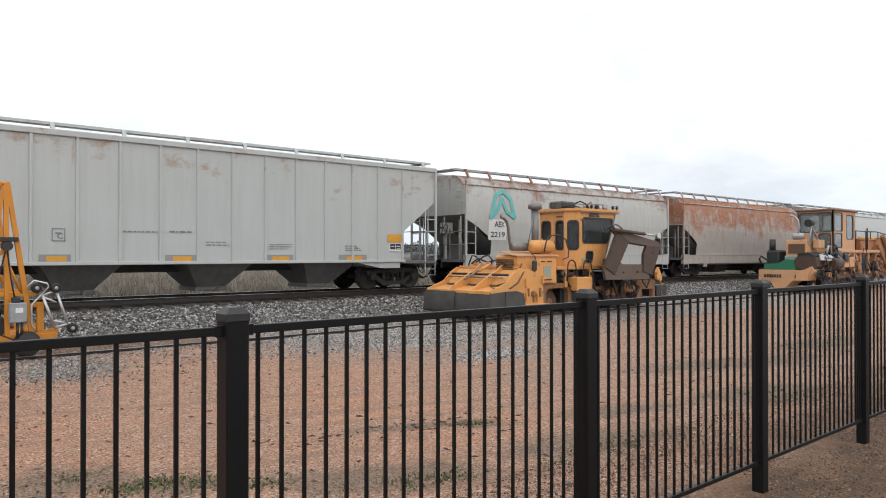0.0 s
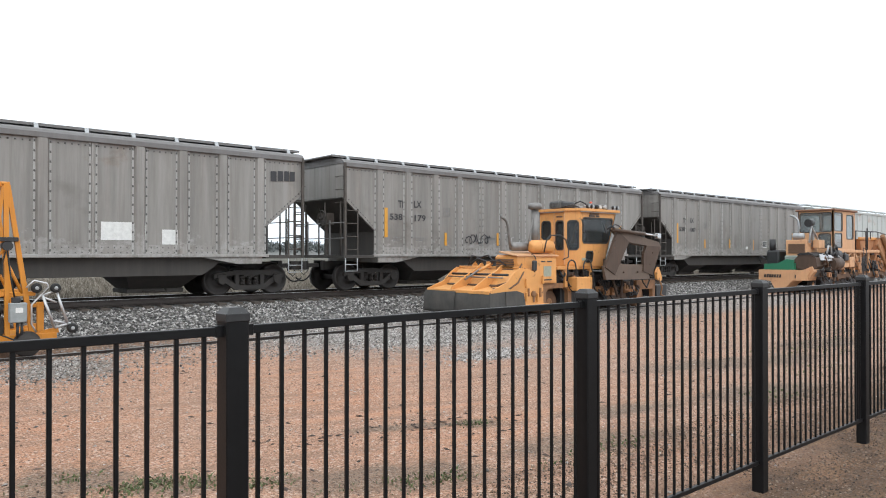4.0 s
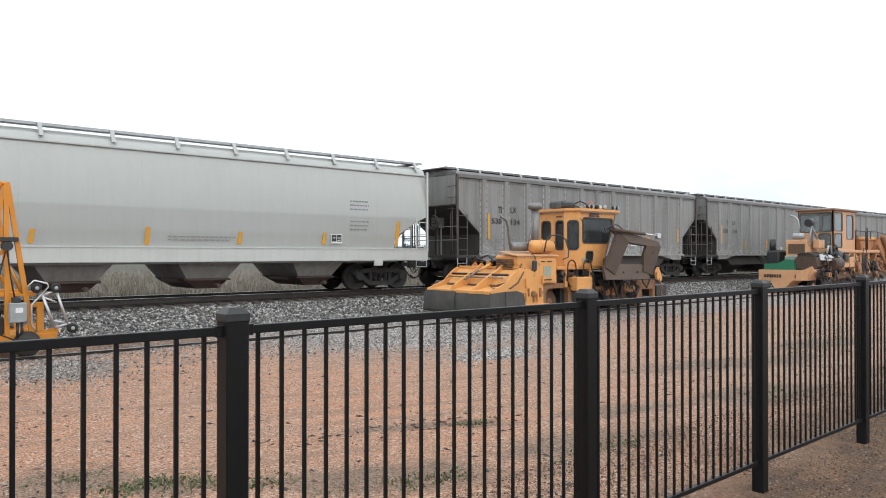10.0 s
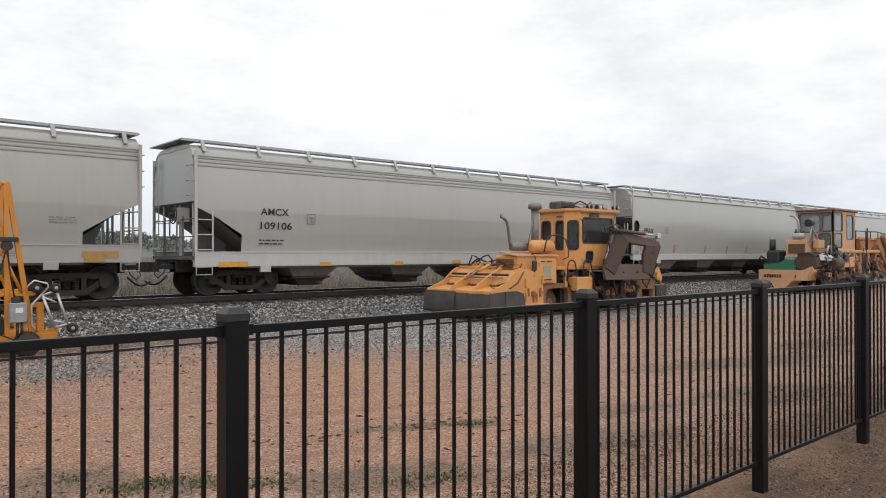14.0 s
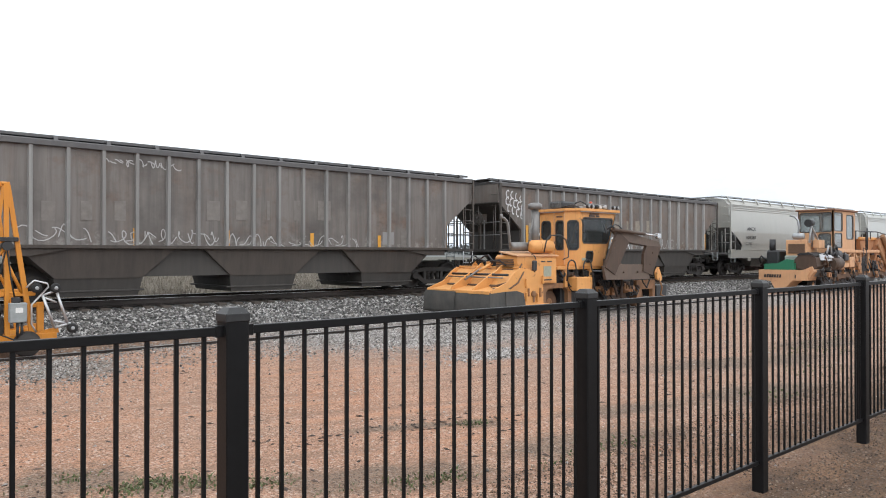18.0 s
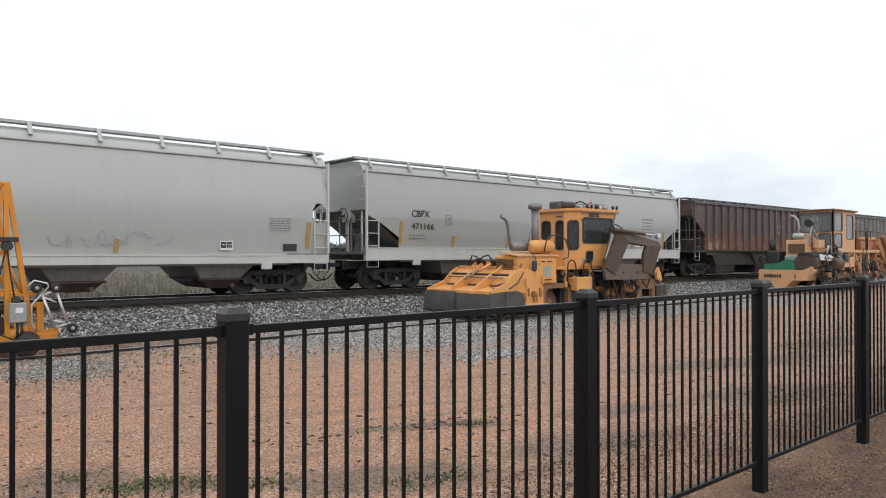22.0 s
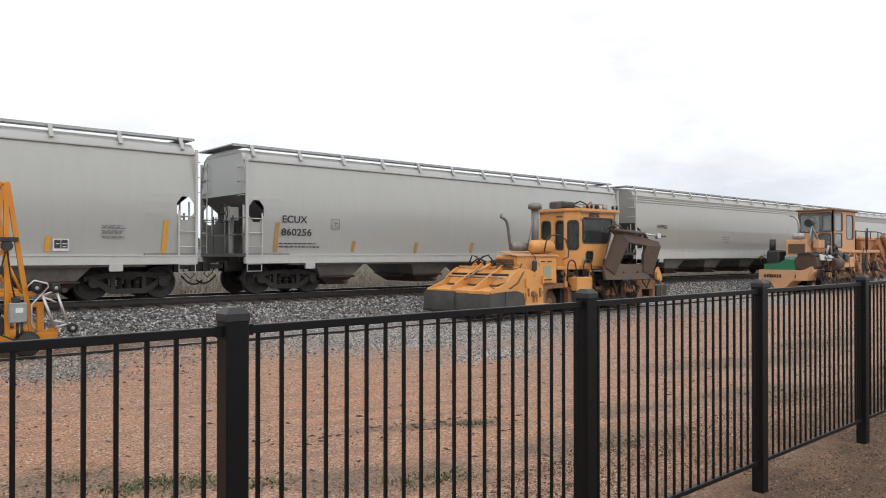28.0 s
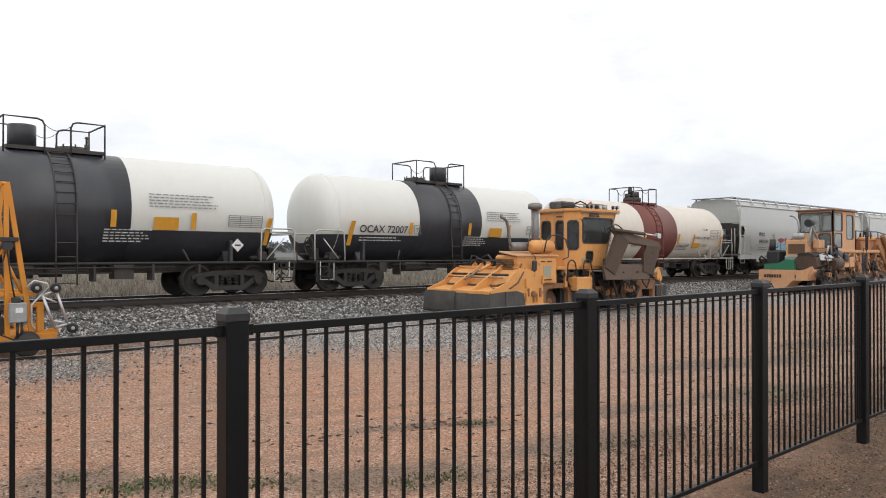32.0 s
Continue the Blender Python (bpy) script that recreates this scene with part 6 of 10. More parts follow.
def flat(c, x0, x1, z0, z1, mat):
    h = (z1 - z0) / 2
    if mat is INK_GRID:
        sh = Shape()
        for r in range(7):
            sh.box(0, x1 - x0, -0.004, 0, -h + r * h / 3 - 0.008, -h + r * h / 3 + 0.008)
        for k in range(4):
            sh.box((x1 - x0) * k / 3.0 - 0.008, (x1 - x0) * k / 3.0 + 0.008, -0.004, 0, -h, h)
        laid(c, "print_table", sh, FADED_INK, x0, z0, z1, 0.006, "stencilled table of small print")
        return
    kind = "reflector" if mat in (YELLOW, BROWN_REFLECTOR) else "paint_patch"
    off = 0.010 if mat in (YELLOW, BROWN_REFLECTOR, INK) else 0.003
    laid(c, kind, Shape().box(0, x1 - x0, -0.004, 0, -h, h), mat, x0, z0, z1, off)


def plate(c, x, z, w, h):
    data_plate(c[0], x, min(flank_y(c, z, z + h)[0], flank_y(c, z + h, z + h + 0.01)[0]) - 0.004, z, w, h)


def square_c(c, x, z):
    if len(c) == 3:
        c_plate(c[0], x, flank_y(c, z, z + 0.3)[0] - 0.004, z, FADED_INK, 0.30)
    else:
        y, lean = flank_y(c, z, z + 0.3)
        c_plate(c[0], x, y - 0.03, z, FADED_INK, 0.30)


# -- painted tags --
def ribbon(pts, w, closed=False):
    """A flat painted stroke along points in x, z."""
    sh = Shape()
    n = len(pts)
    verts, faces = [], []
    for i in range(n if closed else n - 1):
        (x0, z0), (x1, z1) = pts[i], pts[(i + 1) % n]
        d = math.hypot(x1 - x0, z1 - z0) or 1e-6
        ux, uz = (x1 - x0) / d * w * 0.35, (z1 - z0) / d * w * 0.35
        nx, nz = -(z1 - z0) / d * w / 2, (x1 - x0) / d * w / 2
        yy = -0.0006 * (i % 5)
        k = len(verts)
        if k:
            faces.append((k - 2, k + 1, k, k - 1))
        verts += [(x0 - ux + nx, yy, z0 - uz + nz), (x0 - ux - nx, yy, z0 - uz - nz), (x1 + ux - nx, yy, z1 + uz - nz), (x1 + ux + nx, yy, z1 + uz + nz)]
        faces.append((k, k + 1, k + 2, k + 3))
    sh.add(verts, faces)
    return sh


def blob(pts):
    """A filled painted outline in x, z, fanned from its middle."""
    cx, cz = sum(p[0] for p in pts) / len(pts), sum(p[1] for p in pts) / len(pts)
    sh = Shape()
    n = len(pts)
    sh.add([(cx, 0, cz)] + [(a, 0, b) for a, b in pts], [(0, 1 + i, 1 + (i + 1) % n) for i in range(n)])
    return sh


def tag_part(c, name, sh, mat, z0, z1, off, label=""):
    if len(c) == 3 and c[2] <= -HW + 0.001:
        sh.v = [(x, y - (HW + 0.036 if z < c[0]["sill"] else belly_at(z, FLANK) + 0.008), z) for x, y, z in sh.v]
        return part(name, sh, mat, c[0], label, pose(0, -off, 0))
    y, lean = flank_y(c, z0, z1)
    return part(name, sh, mat, c[0], label, pose(0, y - off, 0))


def scrawl(c, a, b, mat, w, seed):
    """A hurried line of illegible letter-like strokes inside a box."""
    (x0, z1), (x1, z0) = a, b
    rng = random.Random(seed)
    h = z1 - z0
    u = x0
    while u < x1 - h * 0.3:
        # one looping hand-drawn stroke, then a gap
        span = min(x1 - u, h * rng.uniform(0.3, 1.0))
        f, g, ph = rng.choice((0.25, 0.6, 0.9, 1.3, 2.0)) / h, rng.uniform(-0.5, 0.5) * h, rng.uniform(0, 6.28)
        k = max(8, int(span / h * 14))
        pts = []
        for i in range(k + 1):
            a = span * i / k
            env = 0.5 + 0.5 * math.sin(3.1 * a / h + ph) ** 2
            pts.append((u + a + g * math.sin(6.28 * f * a + ph) * 0.7, z0 + h * 0.5 + h * 0.46 * env * math.cos(6.28 * f * a + ph)))
        tag_part(c, "graffiti_stroke", ribbon(pts, w), mat, z0, z1, 0.016, "hand-sprayed graffiti stroke")
        u += span * 0.55 + h * rng.uniform(0.05, 0.3)


def scrawl_white(c, a, b):
    scrawl(c, a, b, SPRAY_CHALK, 0.026, int(abs(a[0]) * 100))


def scrawl_black(c, a, b):
    scrawl(c, a, b, INK, 0.035, int(abs(a[0]) * 100) + 1)


def scrawl_yellow(c, a, b):
    scrawl(c, a, b, SPRAY_YELLOW, 0.05, 5)


def scrawl_grey(c, a, b):
    scrawl(c, a, b, SPRAY_GREY, 0.03, 9)


def rounded(cx, cz, rx, rz, n=18, wob=0.12, seed=0):
    rng = random.Random(seed)
    ph = rng.uniform(0, 6)
    return [(cx + rx * math.cos(2 * math.pi * i / n) * (1 + wob * math.sin(3 * 2 * math.pi * i / n + ph)), cz + rz * math.sin(2 * math.pi * i / n) * (1 + wob * math.cos(2 * 2 * math.pi * i / n + ph))) for i in range(n)]


def bubble_tag(c, a, b):
    """Outlined silver bubble letters that lean into each other."""
    (x0, z1), (x1, z0) = a, b
    w, h = x1 - x0, z1 - z0
    shapes = (((0.02, 0.45), (0.0, 0.75), (0.08, 0.97), (0.2, 1.0), (0.235, 0.9), (0.2, 0.62), (0.23, 0.3), (0.2, 0.02), (0.1, 0.0), (0.05, 0.2)),
              ((0.24, 0.75), (0.29, 0.92), (0.38, 0.96), (0.46, 0.86), (0.44, 0.6), (0.46, 0.35), (0.42, 0.08), (0.3, 0.04), (0.25, 0.2), (0.26, 0.5)),
              ((0.46, 0.7), (0.5, 0.88), (0.6, 0.92), (0.7, 0.8), (0.66, 0.55), (0.68, 0.3), (0.62, 0.04), (0.5, 0.0), (0.46, 0.25)),
              ((0.68, 0.72), (0.74, 0.86), (0.78, 0.62), (0.86, 0.7), (0.97, 0.62), (1.0, 0.48), (0.86, 0.3), (0.82, 0.05), (0.70, 0.02), (0.66, 0.3)))
    for i, pts in enumerate(shapes):
        pts = [(x0 + w * u, z0 + h * q) for u, q in pts]
        tag_part(c, "graffiti_letter", blob(pts), SPRAY_SILVER, z0, z1, 0.012 + 0.002 * i, "silver bubble graffiti letter")
        tag_part(c, "graffiti_stroke", ribbon(pts, 0.085, True), SPRAY_DARK, z0, z1, 0.022 + 0.002 * i)
    for line in (((0.08, 0.6), (0.14, 0.68), (0.12, 0.35), (0.2, 0.22)), ((0.30, 0.62), (0.40, 0.70), (0.34, 0.5), (0.42, 0.42), (0.33, 0.26), (0.42, 0.2)),
                 ((0.62, 0.64), (0.54, 0.68), (0.51, 0.45), (0.56, 0.28), (0.62, 0.42)), ((0.72, 0.2), (0.8, 0.24)), ((0.78, 0.3), (0.9, 0.62)), ((0.82, 0.05), (0.95, 0.1), (1.0, -0.08))):
        tag_part(c, "graffiti_stroke", ribbon([(x0 + w * u, z0 + h * q) for u, q in line], 0.07), SPRAY_DARK, z0, z1, 0.034)


def wild_tag(c, a, b):
    """Large angular white outline letters with filled corners."""
    (x0, z1), (x1, z0) = a, b
    w, h = (x1 - x0) / 6.2, z1 - z0
    strokes = (((0.02, 0.02), (0.35, 0.5), (0.65, 1.0), (0.75, 0.03)), ((0.3, 0.4), (0.7, 0.42)), ((1.4, 0.95), (1.0, 0.8), (0.86, 0.4), (0.95, 0.1), (1.3, 0.05)),
               ((2.25, 0.97), (1.5, 0.9), (1.9, 0.7), (1.35, 0.62), (2.05, 0.45), (1.6, 0.38), (1.75, 0.08), (2.1, 0.2)), ((2.85, 0.95), (2.3, 0.45), (2.8, 0.7), (2.45, 0.04), (2.65, 0.04), (3.1, 1.05)),
               ((3.1, 1.05), (3.35, 0.6), (3.65, 0.22), (3.3, 0.04)), ((2.75, 0.55), (3.5, 0.9)), ((4.4, 0.95), (3.9, 0.5), (4.3, 0.55), (3.7, 0.25)), ((4.35, 0.4), (4.5, 0.9), (4.62, 0.5), (4.5, 0.05)),
               ((5.1, 0.85), (4.7, 0.7), (4.75, 0.35), (5.1, 0.3), (5.15, 0.6), (4.9, 0.5)), ((5.2, 0.3), (5.4, 0.75), (5.7, 0.2), (5.85, 0.85), (6.15, 0.02)), ((5.75, 0.6), (5.95, 0.95), (6.0, 0.6)))
    for k, line in enumerate(strokes):
        tag_part(c, "graffiti_stroke", ribbon([(x0 + w * u, z0 + h * q) for u, q in line], 0.075), SPRAY_WHITE, z0, z1, 0.016 + 0.001 * (k % 3), "white sprayed letter outline")
    for tri in (((1.1, 0.2), (1.35, 0.05), (1.0, 0.03)), ((2.3, 0.45), (2.6, 0.6), (2.5, 0.35)), ((3.1, 1.02), (3.3, 0.62), (2.95, 0.7)), ((3.8, 0.38), (4.25, 0.55), (4.0, 0.3)), ((4.55, 0.55), (4.75, 0.4), (4.6, 0.2)), ((2.45, 0.02), (2.75, 0.25), (2.75, 0.02))):
        tag_part(c, "graffiti_fill", Shape().add([(x0 + w * u, 0, z0 + h * q) for u, q in tri], [(0, 1, 2)]), SPRAY_WHITE, z0, z1, 0.020)


def throw_up(c, a, b):
    """Three short rows of round white letters, tilted down."""
    (x0, z1), (x1, z0) = a, b
    rng = random.Random(8)
    w, h = x1 - x0, z1 - z0
    for row, (u0, u1, q0, q1) in enumerate(((0.02, 0.92, 0.86, 0.70), (0.02, 0.98, 0.62, 0.42), (0.1, 0.96, 0.40, 0.14))):
        n = (4, 5, 4)[row]
        for k in range(n):
            f = (k + 0.5) / n
            cx, cz = x0 + w * (u0 + (u1 - u0) * f), z0 + h * (q0 + (q1 - q0) * f)
            arc = [(cx + 0.085 * math.cos(rng.uniform(-0.3, 0.3) + 0.75 * i), cz + 0.15 * math.sin(rng.uniform(-0.3, 0.3) + 0.75 * i)) for i in range(1 + rng.randrange(3), 8)]
            tag_part(c, "graffiti_stroke", ribbon(arc, 0.045), SPRAY_WHITE, z0, z1, 0.016 + 0.001 * (k % 2), "white sprayed round letters")
    tag_part(c, "graffiti_stroke", ribbon([(x1 - 0.22, z0 + 0.28), (x1 - 0.12, z0 + 0.08), (x1 - 0.1, z0), (x1 - 0.04, z0 + 0.2)], 0.04), SPRAY_WHITE, z0, z1, 0.016)


def cyan_tag(c, *pts):
    tag_part(c, "graffiti_letter", ribbon(list(pts), 0.16, True), SPRAY_CYAN, 2.5, 3.6, 0.03, "cyan graffiti letter outline")


def round_emblem(c, mid, edge):
    r = edge[0] - mid[0]
    ring = [(mid[0] + r * math.cos(math.pi * i / 14), mid[1] + r * 0.85 * math.sin(math.pi * i / 14)) for i in range(28)]
    tag_part(c, "emblem", ribbon(ring, 0.05, True), FADED_PATCH, 2, 3, 0.012, "faded round railway emblem")["kind"] = "stuff"
    sh = Shape()
    for k in (-0.16, 0.0, 0.16):
        sh.box(mid[0] - r * 0.55, mid[0] + r * 0.55, -0.004, 0, mid[1] + k - 0.03, mid[1] + k + 0.03)
    tag_part(c, "emblem_bars", sh, FADED_PATCH, 2, 3, 0.010)


def snail_tag(c, a, b):
    """A curled maroon and yellow painted figure of plain round forms."""
    (x0, z1), (x1, z0) = a, b
    w, h = x1 - x0, z1 - z0
    for cx, cz, rx, rz, s in ((0.30, 0.74, 0.30, 0.24, 1), (0.66, 0.30, 0.34, 0.30, 2), (0.36, 0.50, 0.22, 0.20, 3)):
        tag_part(c, "graffiti_shape", blob(rounded(x0 + w * cx - 0.04, z0 + h * cz - 0.03, w * rx + 0.07, h * rz + 0.07, seed=s, wob=0.06)), SPRAY_MAROON, z0, z1, 0.012 + 0.001 * s)
        tag_part(c, "graffiti_shape", blob(rounded(x0 + w * cx, z0 + h * cz, w * rx, h * rz, seed=s, wob=0.06)), SPRAY_YELLOW, z0, z1, 0.020 + 0.001 * s, "curled yellow and maroon painted form")
    sp = [(x0 + w * (0.32 + 0.04 * k * math.cos(0.9 * k)), z0 + h * (0.74 + 0.03 * k * math.sin(0.9 * k))) for k in range(7)]
    tag_part(c, "graffiti_strokes", ribbon(sp, 0.05), SPRAY_MAROON, z0, z1, 0.028)
    tag_part(c, "graffiti_strokes", ribbon([(x0 + w * 0.55, z0 + h * 0.42), (x0 + w * 0.64, z0 + h * 0.28), (x0 + w * 0.72, z0 + h * 0.36), (x0 + w * 0.70, z0 + h * 0.22)], 0.035), SPRAY_DARK, z0, z1, 0.030)


def block_tag(c, a, b):
    """Four thick pale-blue letters on a red cloud."""
    (x0, z1), (x1, z0) = a, b
    w, h = x1 - x0, z1 - z0
    for i, (cx, cz, rx, rz) in enumerate(((0.09, 0.52, 0.085, 0.28), (0.08, 0.15, 0.12, 0.17), (0.42, 0.93, 0.11, 0.12), (0.59, 0.96, 0.05, 0.10), (0.83, 0.90, 0.07, 0.14), (0.93, 0.55, 0.08, 0.34), (0.9, 0.16, 0.13, 0.17))):
        tag_part(c, "graffiti_cloud", blob(rounded(x0 + w * cx, z0 + h * cz, w * rx, h * rz, seed=i, wob=0.08)), SPRAY_RED, z0, z1, 0.012 + 0.001 * i, "red painted cloud behind the letters")
    for x, zc in ((x0 + w * 0.135, 1.46), (x0 + w * 0.865, 1.42)):
        tag_part(c, "graffiti_fill", blob([(x - 0.05, zc - 0.22), (x + 0.06, zc - 0.22), (x + 0.06, zc + 0.22), (x - 0.05, zc + 0.22)]), SPRAY_ORANGE, z0, z1, 0.024, "orange painted letter side")
    shapes = {"G": ((0.0, 1.0), (0.95, 1.0), (0.78, 0.74), (0.42, 0.72), (0.36, 0.3), (0.6, 0.3), (0.62, 0.45), (0.45, 0.47), (0.5, 0.6), (0.98, 0.62), (1.0, 0.0), (0.15, 0.0), (-0.04, 0.25)),
              "U": ((0.0, 1.0), (0.38, 1.0), (0.40, 0.35), (0.56, 0.33), (0.58, 1.0), (0.98, 1.0), (0.96, 0.0), (0.1, 0.0), (-0.04, 0.3)),
              "M": ((0.0, 1.0), (0.34, 1.0), (0.48, 0.72), (0.62, 1.0), (1.0, 1.0), (1.0, 0.0), (0.64, 0.0), (0.62, 0.5), (0.48, 0.28), (0.36, 0.5), (0.34, 0.0), (0.0, 0.0)),
              "P": ((0.0, 1.0), (0.85, 1.0), (1.0, 0.86), (1.0, 0.5), (0.85, 0.36), (0.42, 0.34), (0.42, 0.52), (0.74, 0.54), (0.74, 0.72), (0.42, 0.74), (0.40, 0.0), (0.0, 0.0))}
    y, _ = flank_y(c, z0, z1)
    za, zb = z0 + h * 0.03, z0 + h * 0.84
    backing = Shape().box(-5.10, -2.50, -0.003, 0, za - 0.02, zb + 0.07)
    part("graffiti_shadow", backing, SPRAY_DARK, c[0], "dark painted outline behind the letters", pose(0, y - 0.030, 0))
    for letter, (a0, a1) in zip("GUMP", ((-5.04, -4.45), (-4.42, -3.81), (-3.79, -3.16), (-3.14, -2.60))):
        pts = [(a0 + (a1 - a0) * u, za + (zb - za) * q) for u, q in shapes[letter]]
        sh = Shape().add([(u, 0, q) for u, q in pts], [tuple(range(len(pts)))])
        part("graffiti_letter", sh, SPRAY_BLUE, c[0], "thick pale-blue graffiti letter", pose(0, y - 0.038, 0))
        part("graffiti_stroke", ribbon(pts, 0.022, True), SPRAY_WHITE, c[0], "", pose(0, y - 0.042, 0))


def diamond_placard(c, a, b):
    x, z = a
    y = min(flank_y(c, z, z)[0], -1.36)
    s = 0.19
    tag = part("placard", Shape().add([(x - s, y - 0.05, z), (x, y - 0.05, z - s), (x + s, y - 0.05, z), (x, y - 0.05, z + s)], [(0, 1, 2, 3)]), WHITE, c[0], "white diamond hazard placard")
    part("placard_print", Shape().box(x - 0.09, x + 0.09, y - 0.056, y - 0.051, z - 0.03, z + 0.02), INK, tag)
# ---- writing and marks on the cars ----
def mark_train():
    c = CARS["a1"]
    word(c, "AEX", -5.35, -4.79, 2.26, 2.48, INK)
    word(c, "2219", -5.54, -4.76, 1.87, 2.08, INK)
    flat(c, -5.66, -4.67, 1.76, 2.55, WHITE)
    print_block(c, -2.22, 0.90, 1.88, 2.36, 3, FADED_INK)
    cyan_tag(c, (-5.57, 2.62), (-5.20, 3.51), (-4.79, 3.68), (-4.41, 3.39), (-4.25, 2.67), (-4.67, 2.87), (-4.89, 3.37), (-5.20, 2.92))
    c = CARS["a2"]
    word(c, "RO", -7.90, -7.58, 1.67, 1.88, INK)
    word(c, "IX", -7.02, -6.83, 1.68, 1.90, INK)
    word(c, "585", -8.02, -7.58, 1.36, 1.57, INK)
    word(c, "39", -7.15, -6.83, 1.37, 1.58, INK)
    flat(c, -8.06, -7.43, 1.04, 1.98, GREY_BAND)
    flat(c, -7.98, -7.52, 1.10, 1.31, YELLOW)
    flat(c, -2.92, -2.20, 1.00, 1.21, GREY_BAND)
    flat(c, -2.75, -2.30, 1.04, 1.17, YELLOW)
    flat(c, 0.13, 0.99, 0.98, 1.20, GREY_BAND)
    flat(c, 0.34, 0.86, 1.02, 1.16, YELLOW)
    flat(c, 3.04, 4.02, 0.95, 1.20, GREY_BAND)
    flat(c, 3.30, 3.87, 1.00, 1.15, YELLOW)
    flat(c, 5.65, 6.75, 0.93, 1.20, GREY_BAND)
    flat(c, 5.95, 6.57, 0.98, 1.15, YELLOW)
    flat(c, 7.61, 8.19, 1.62, 1.89, YELLOW)
    plate(c, 7.68, 1.32, 0.51, 0.28)
    square_c(c, -2.63, 1.54)
    print_block(c, -0.96, -0.07, 1.72, 1.83, 1, FADED_INK)
    print_block(c, 0.24, 0.94, 1.72, 1.85, 1, FADED_INK)
    print_block(c, 1.26, 2.01, 1.41, 1.57, 2, FADED_INK)
    print_block(c, 3.22, 3.98, 1.32, 1.52, 3, FADED_INK)
    print_block(c, -6.33, -5.64, 1.29, 1.48, 2, INK)
    print_block(c, 5.90, 6.52, 1.29, 1.49, 3, INK)
    c = CARS["a3"]
    word(c, "TI", -6.19, -5.98, 2.81, 3.06, INK)
    word(c, "LX", -5.50, -5.16, 2.84, 3.07, INK)
    word(c, "538", -6.55, -6.01, 2.39, 2.60, INK)
    word(c, "087", -5.47, -4.97, 2.37, 2.59, INK)
    strip(c, -6.71, 1.79, 2.79, 0.13, 0.00, YELLOW)
    strip(c, -4.02, 1.53, 1.99, 0.11, 0.00, YELLOW)
    strip(c, -1.34, 1.54, 2.03, 0.11, 0.00, YELLOW)
    strip(c, 1.47, 1.47, 2.02, 0.11, 0.00, YELLOW)
    strip(c, 4.14, 1.49, 2.02, 0.11, 0.00, YELLOW)
    strip(c, 6.71, 1.79, 2.51, 0.13, 0.00, YELLOW)
    plate(c, 2.65, 1.59, 0.49, 0.40)
    square_c(c, -4.11, 2.58)
    flat(c, 0.56, 0.81, 1.50, 1.65, WHITE)
    print_block(c, -6.41, -6.05, 1.63, 1.79, 2, FADED_INK)
    print_block(c, -5.40, -5.00, 1.63, 1.80, 2, FADED_INK)
    print_block(c, -2.01, -1.41, 1.74, 1.84, 2, FADED_INK)
    print_block(c, 4.86, 5.47, 1.89, 2.14, 3, FADED_INK)
    print_block(c, 1.66, 2.10, 1.68, 1.78, 2, FADED_INK)
    c = CARS["a4"]
    word(c, "TI", -6.19, -5.98, 2.81, 3.06, INK)
    word(c, "LX", -5.50, -5.16, 2.84, 3.07, INK)
    word(c, "538", -6.55, -6.01, 2.39, 2.60, INK)
    word(c, "179", -5.47, -4.97, 2.37, 2.59, INK)
    strip(c, -6.71, 1.79, 2.79, 0.13, 0.00, YELLOW)
    strip(c, -4.02, 1.53, 1.99, 0.11, 0.00, YELLOW)
    strip(c, -1.34, 1.54, 2.03, 0.11, 0.00, YELLOW)
    strip(c, 1.47, 1.47, 2.02, 0.11, 0.00, YELLOW)
    strip(c, 4.14, 1.49, 2.02, 0.11, 0.00, YELLOW)
    strip(c, 6.71, 1.79, 2.51, 0.13, 0.00, YELLOW)
    plate(c, 2.65, 1.59, 0.49, 0.40)
    square_c(c, -4.11, 2.58)
    flat(c, 0.56, 0.81, 1.50, 1.65, WHITE)
    print_block(c, -6.41, -6.05, 1.63, 1.79, 2, FADED_INK)
    print_block(c, -5.40, -5.00, 1.63, 1.80, 2, FADED_INK)
    print_block(c, -2.01, -1.41, 1.74, 1.84, 2, FADED_INK)
    print_block(c, 4.86, 5.47, 1.89, 2.14, 3, FADED_INK)
    print_block(c, 1.66, 2.10, 1.68, 1.78, 2, FADED_INK)
    scrawl_black(c, (-3.01, 1.98), (-1.73, 1.55))
    scrawl_white(c, (-0.97, 2.10), (-0.18, 1.52))
    scrawl_white(c, (3.65, 2.00), (4.18, 1.62))
    c = CARS["a6"]
    word(c, "TI", -6.19, -5.98, 2.81, 3.06, INK)
    word(c, "LX", -5.50, -5.16, 2.84, 3.07, INK)
    word(c, "538", -6.55, -6.01, 2.39, 2.60, INK)
    word(c, "082", -5.47, -4.97, 2.37, 2.59, INK)
    strip(c, -6.71, 1.79, 2.79, 0.13, 0.00, YELLOW)
    strip(c, -4.02, 1.53, 1.99, 0.11, 0.00, YELLOW)
    strip(c, -1.34, 1.54, 2.03, 0.11, 0.00, YELLOW)
    strip(c, 1.47, 1.47, 2.02, 0.11, 0.00, YELLOW)
    strip(c, 4.14, 1.49, 2.02, 0.11, 0.00, YELLOW)
    strip(c, 6.71, 1.79, 2.51, 0.13, 0.00, YELLOW)
    plate(c, 2.65, 1.59, 0.49, 0.40)
    square_c(c, -4.11, 2.58)
    flat(c, 0.56, 0.81, 1.50, 1.65, WHITE)
    print_block(c, -6.41, -6.05, 1.63, 1.79, 2, FADED_INK)
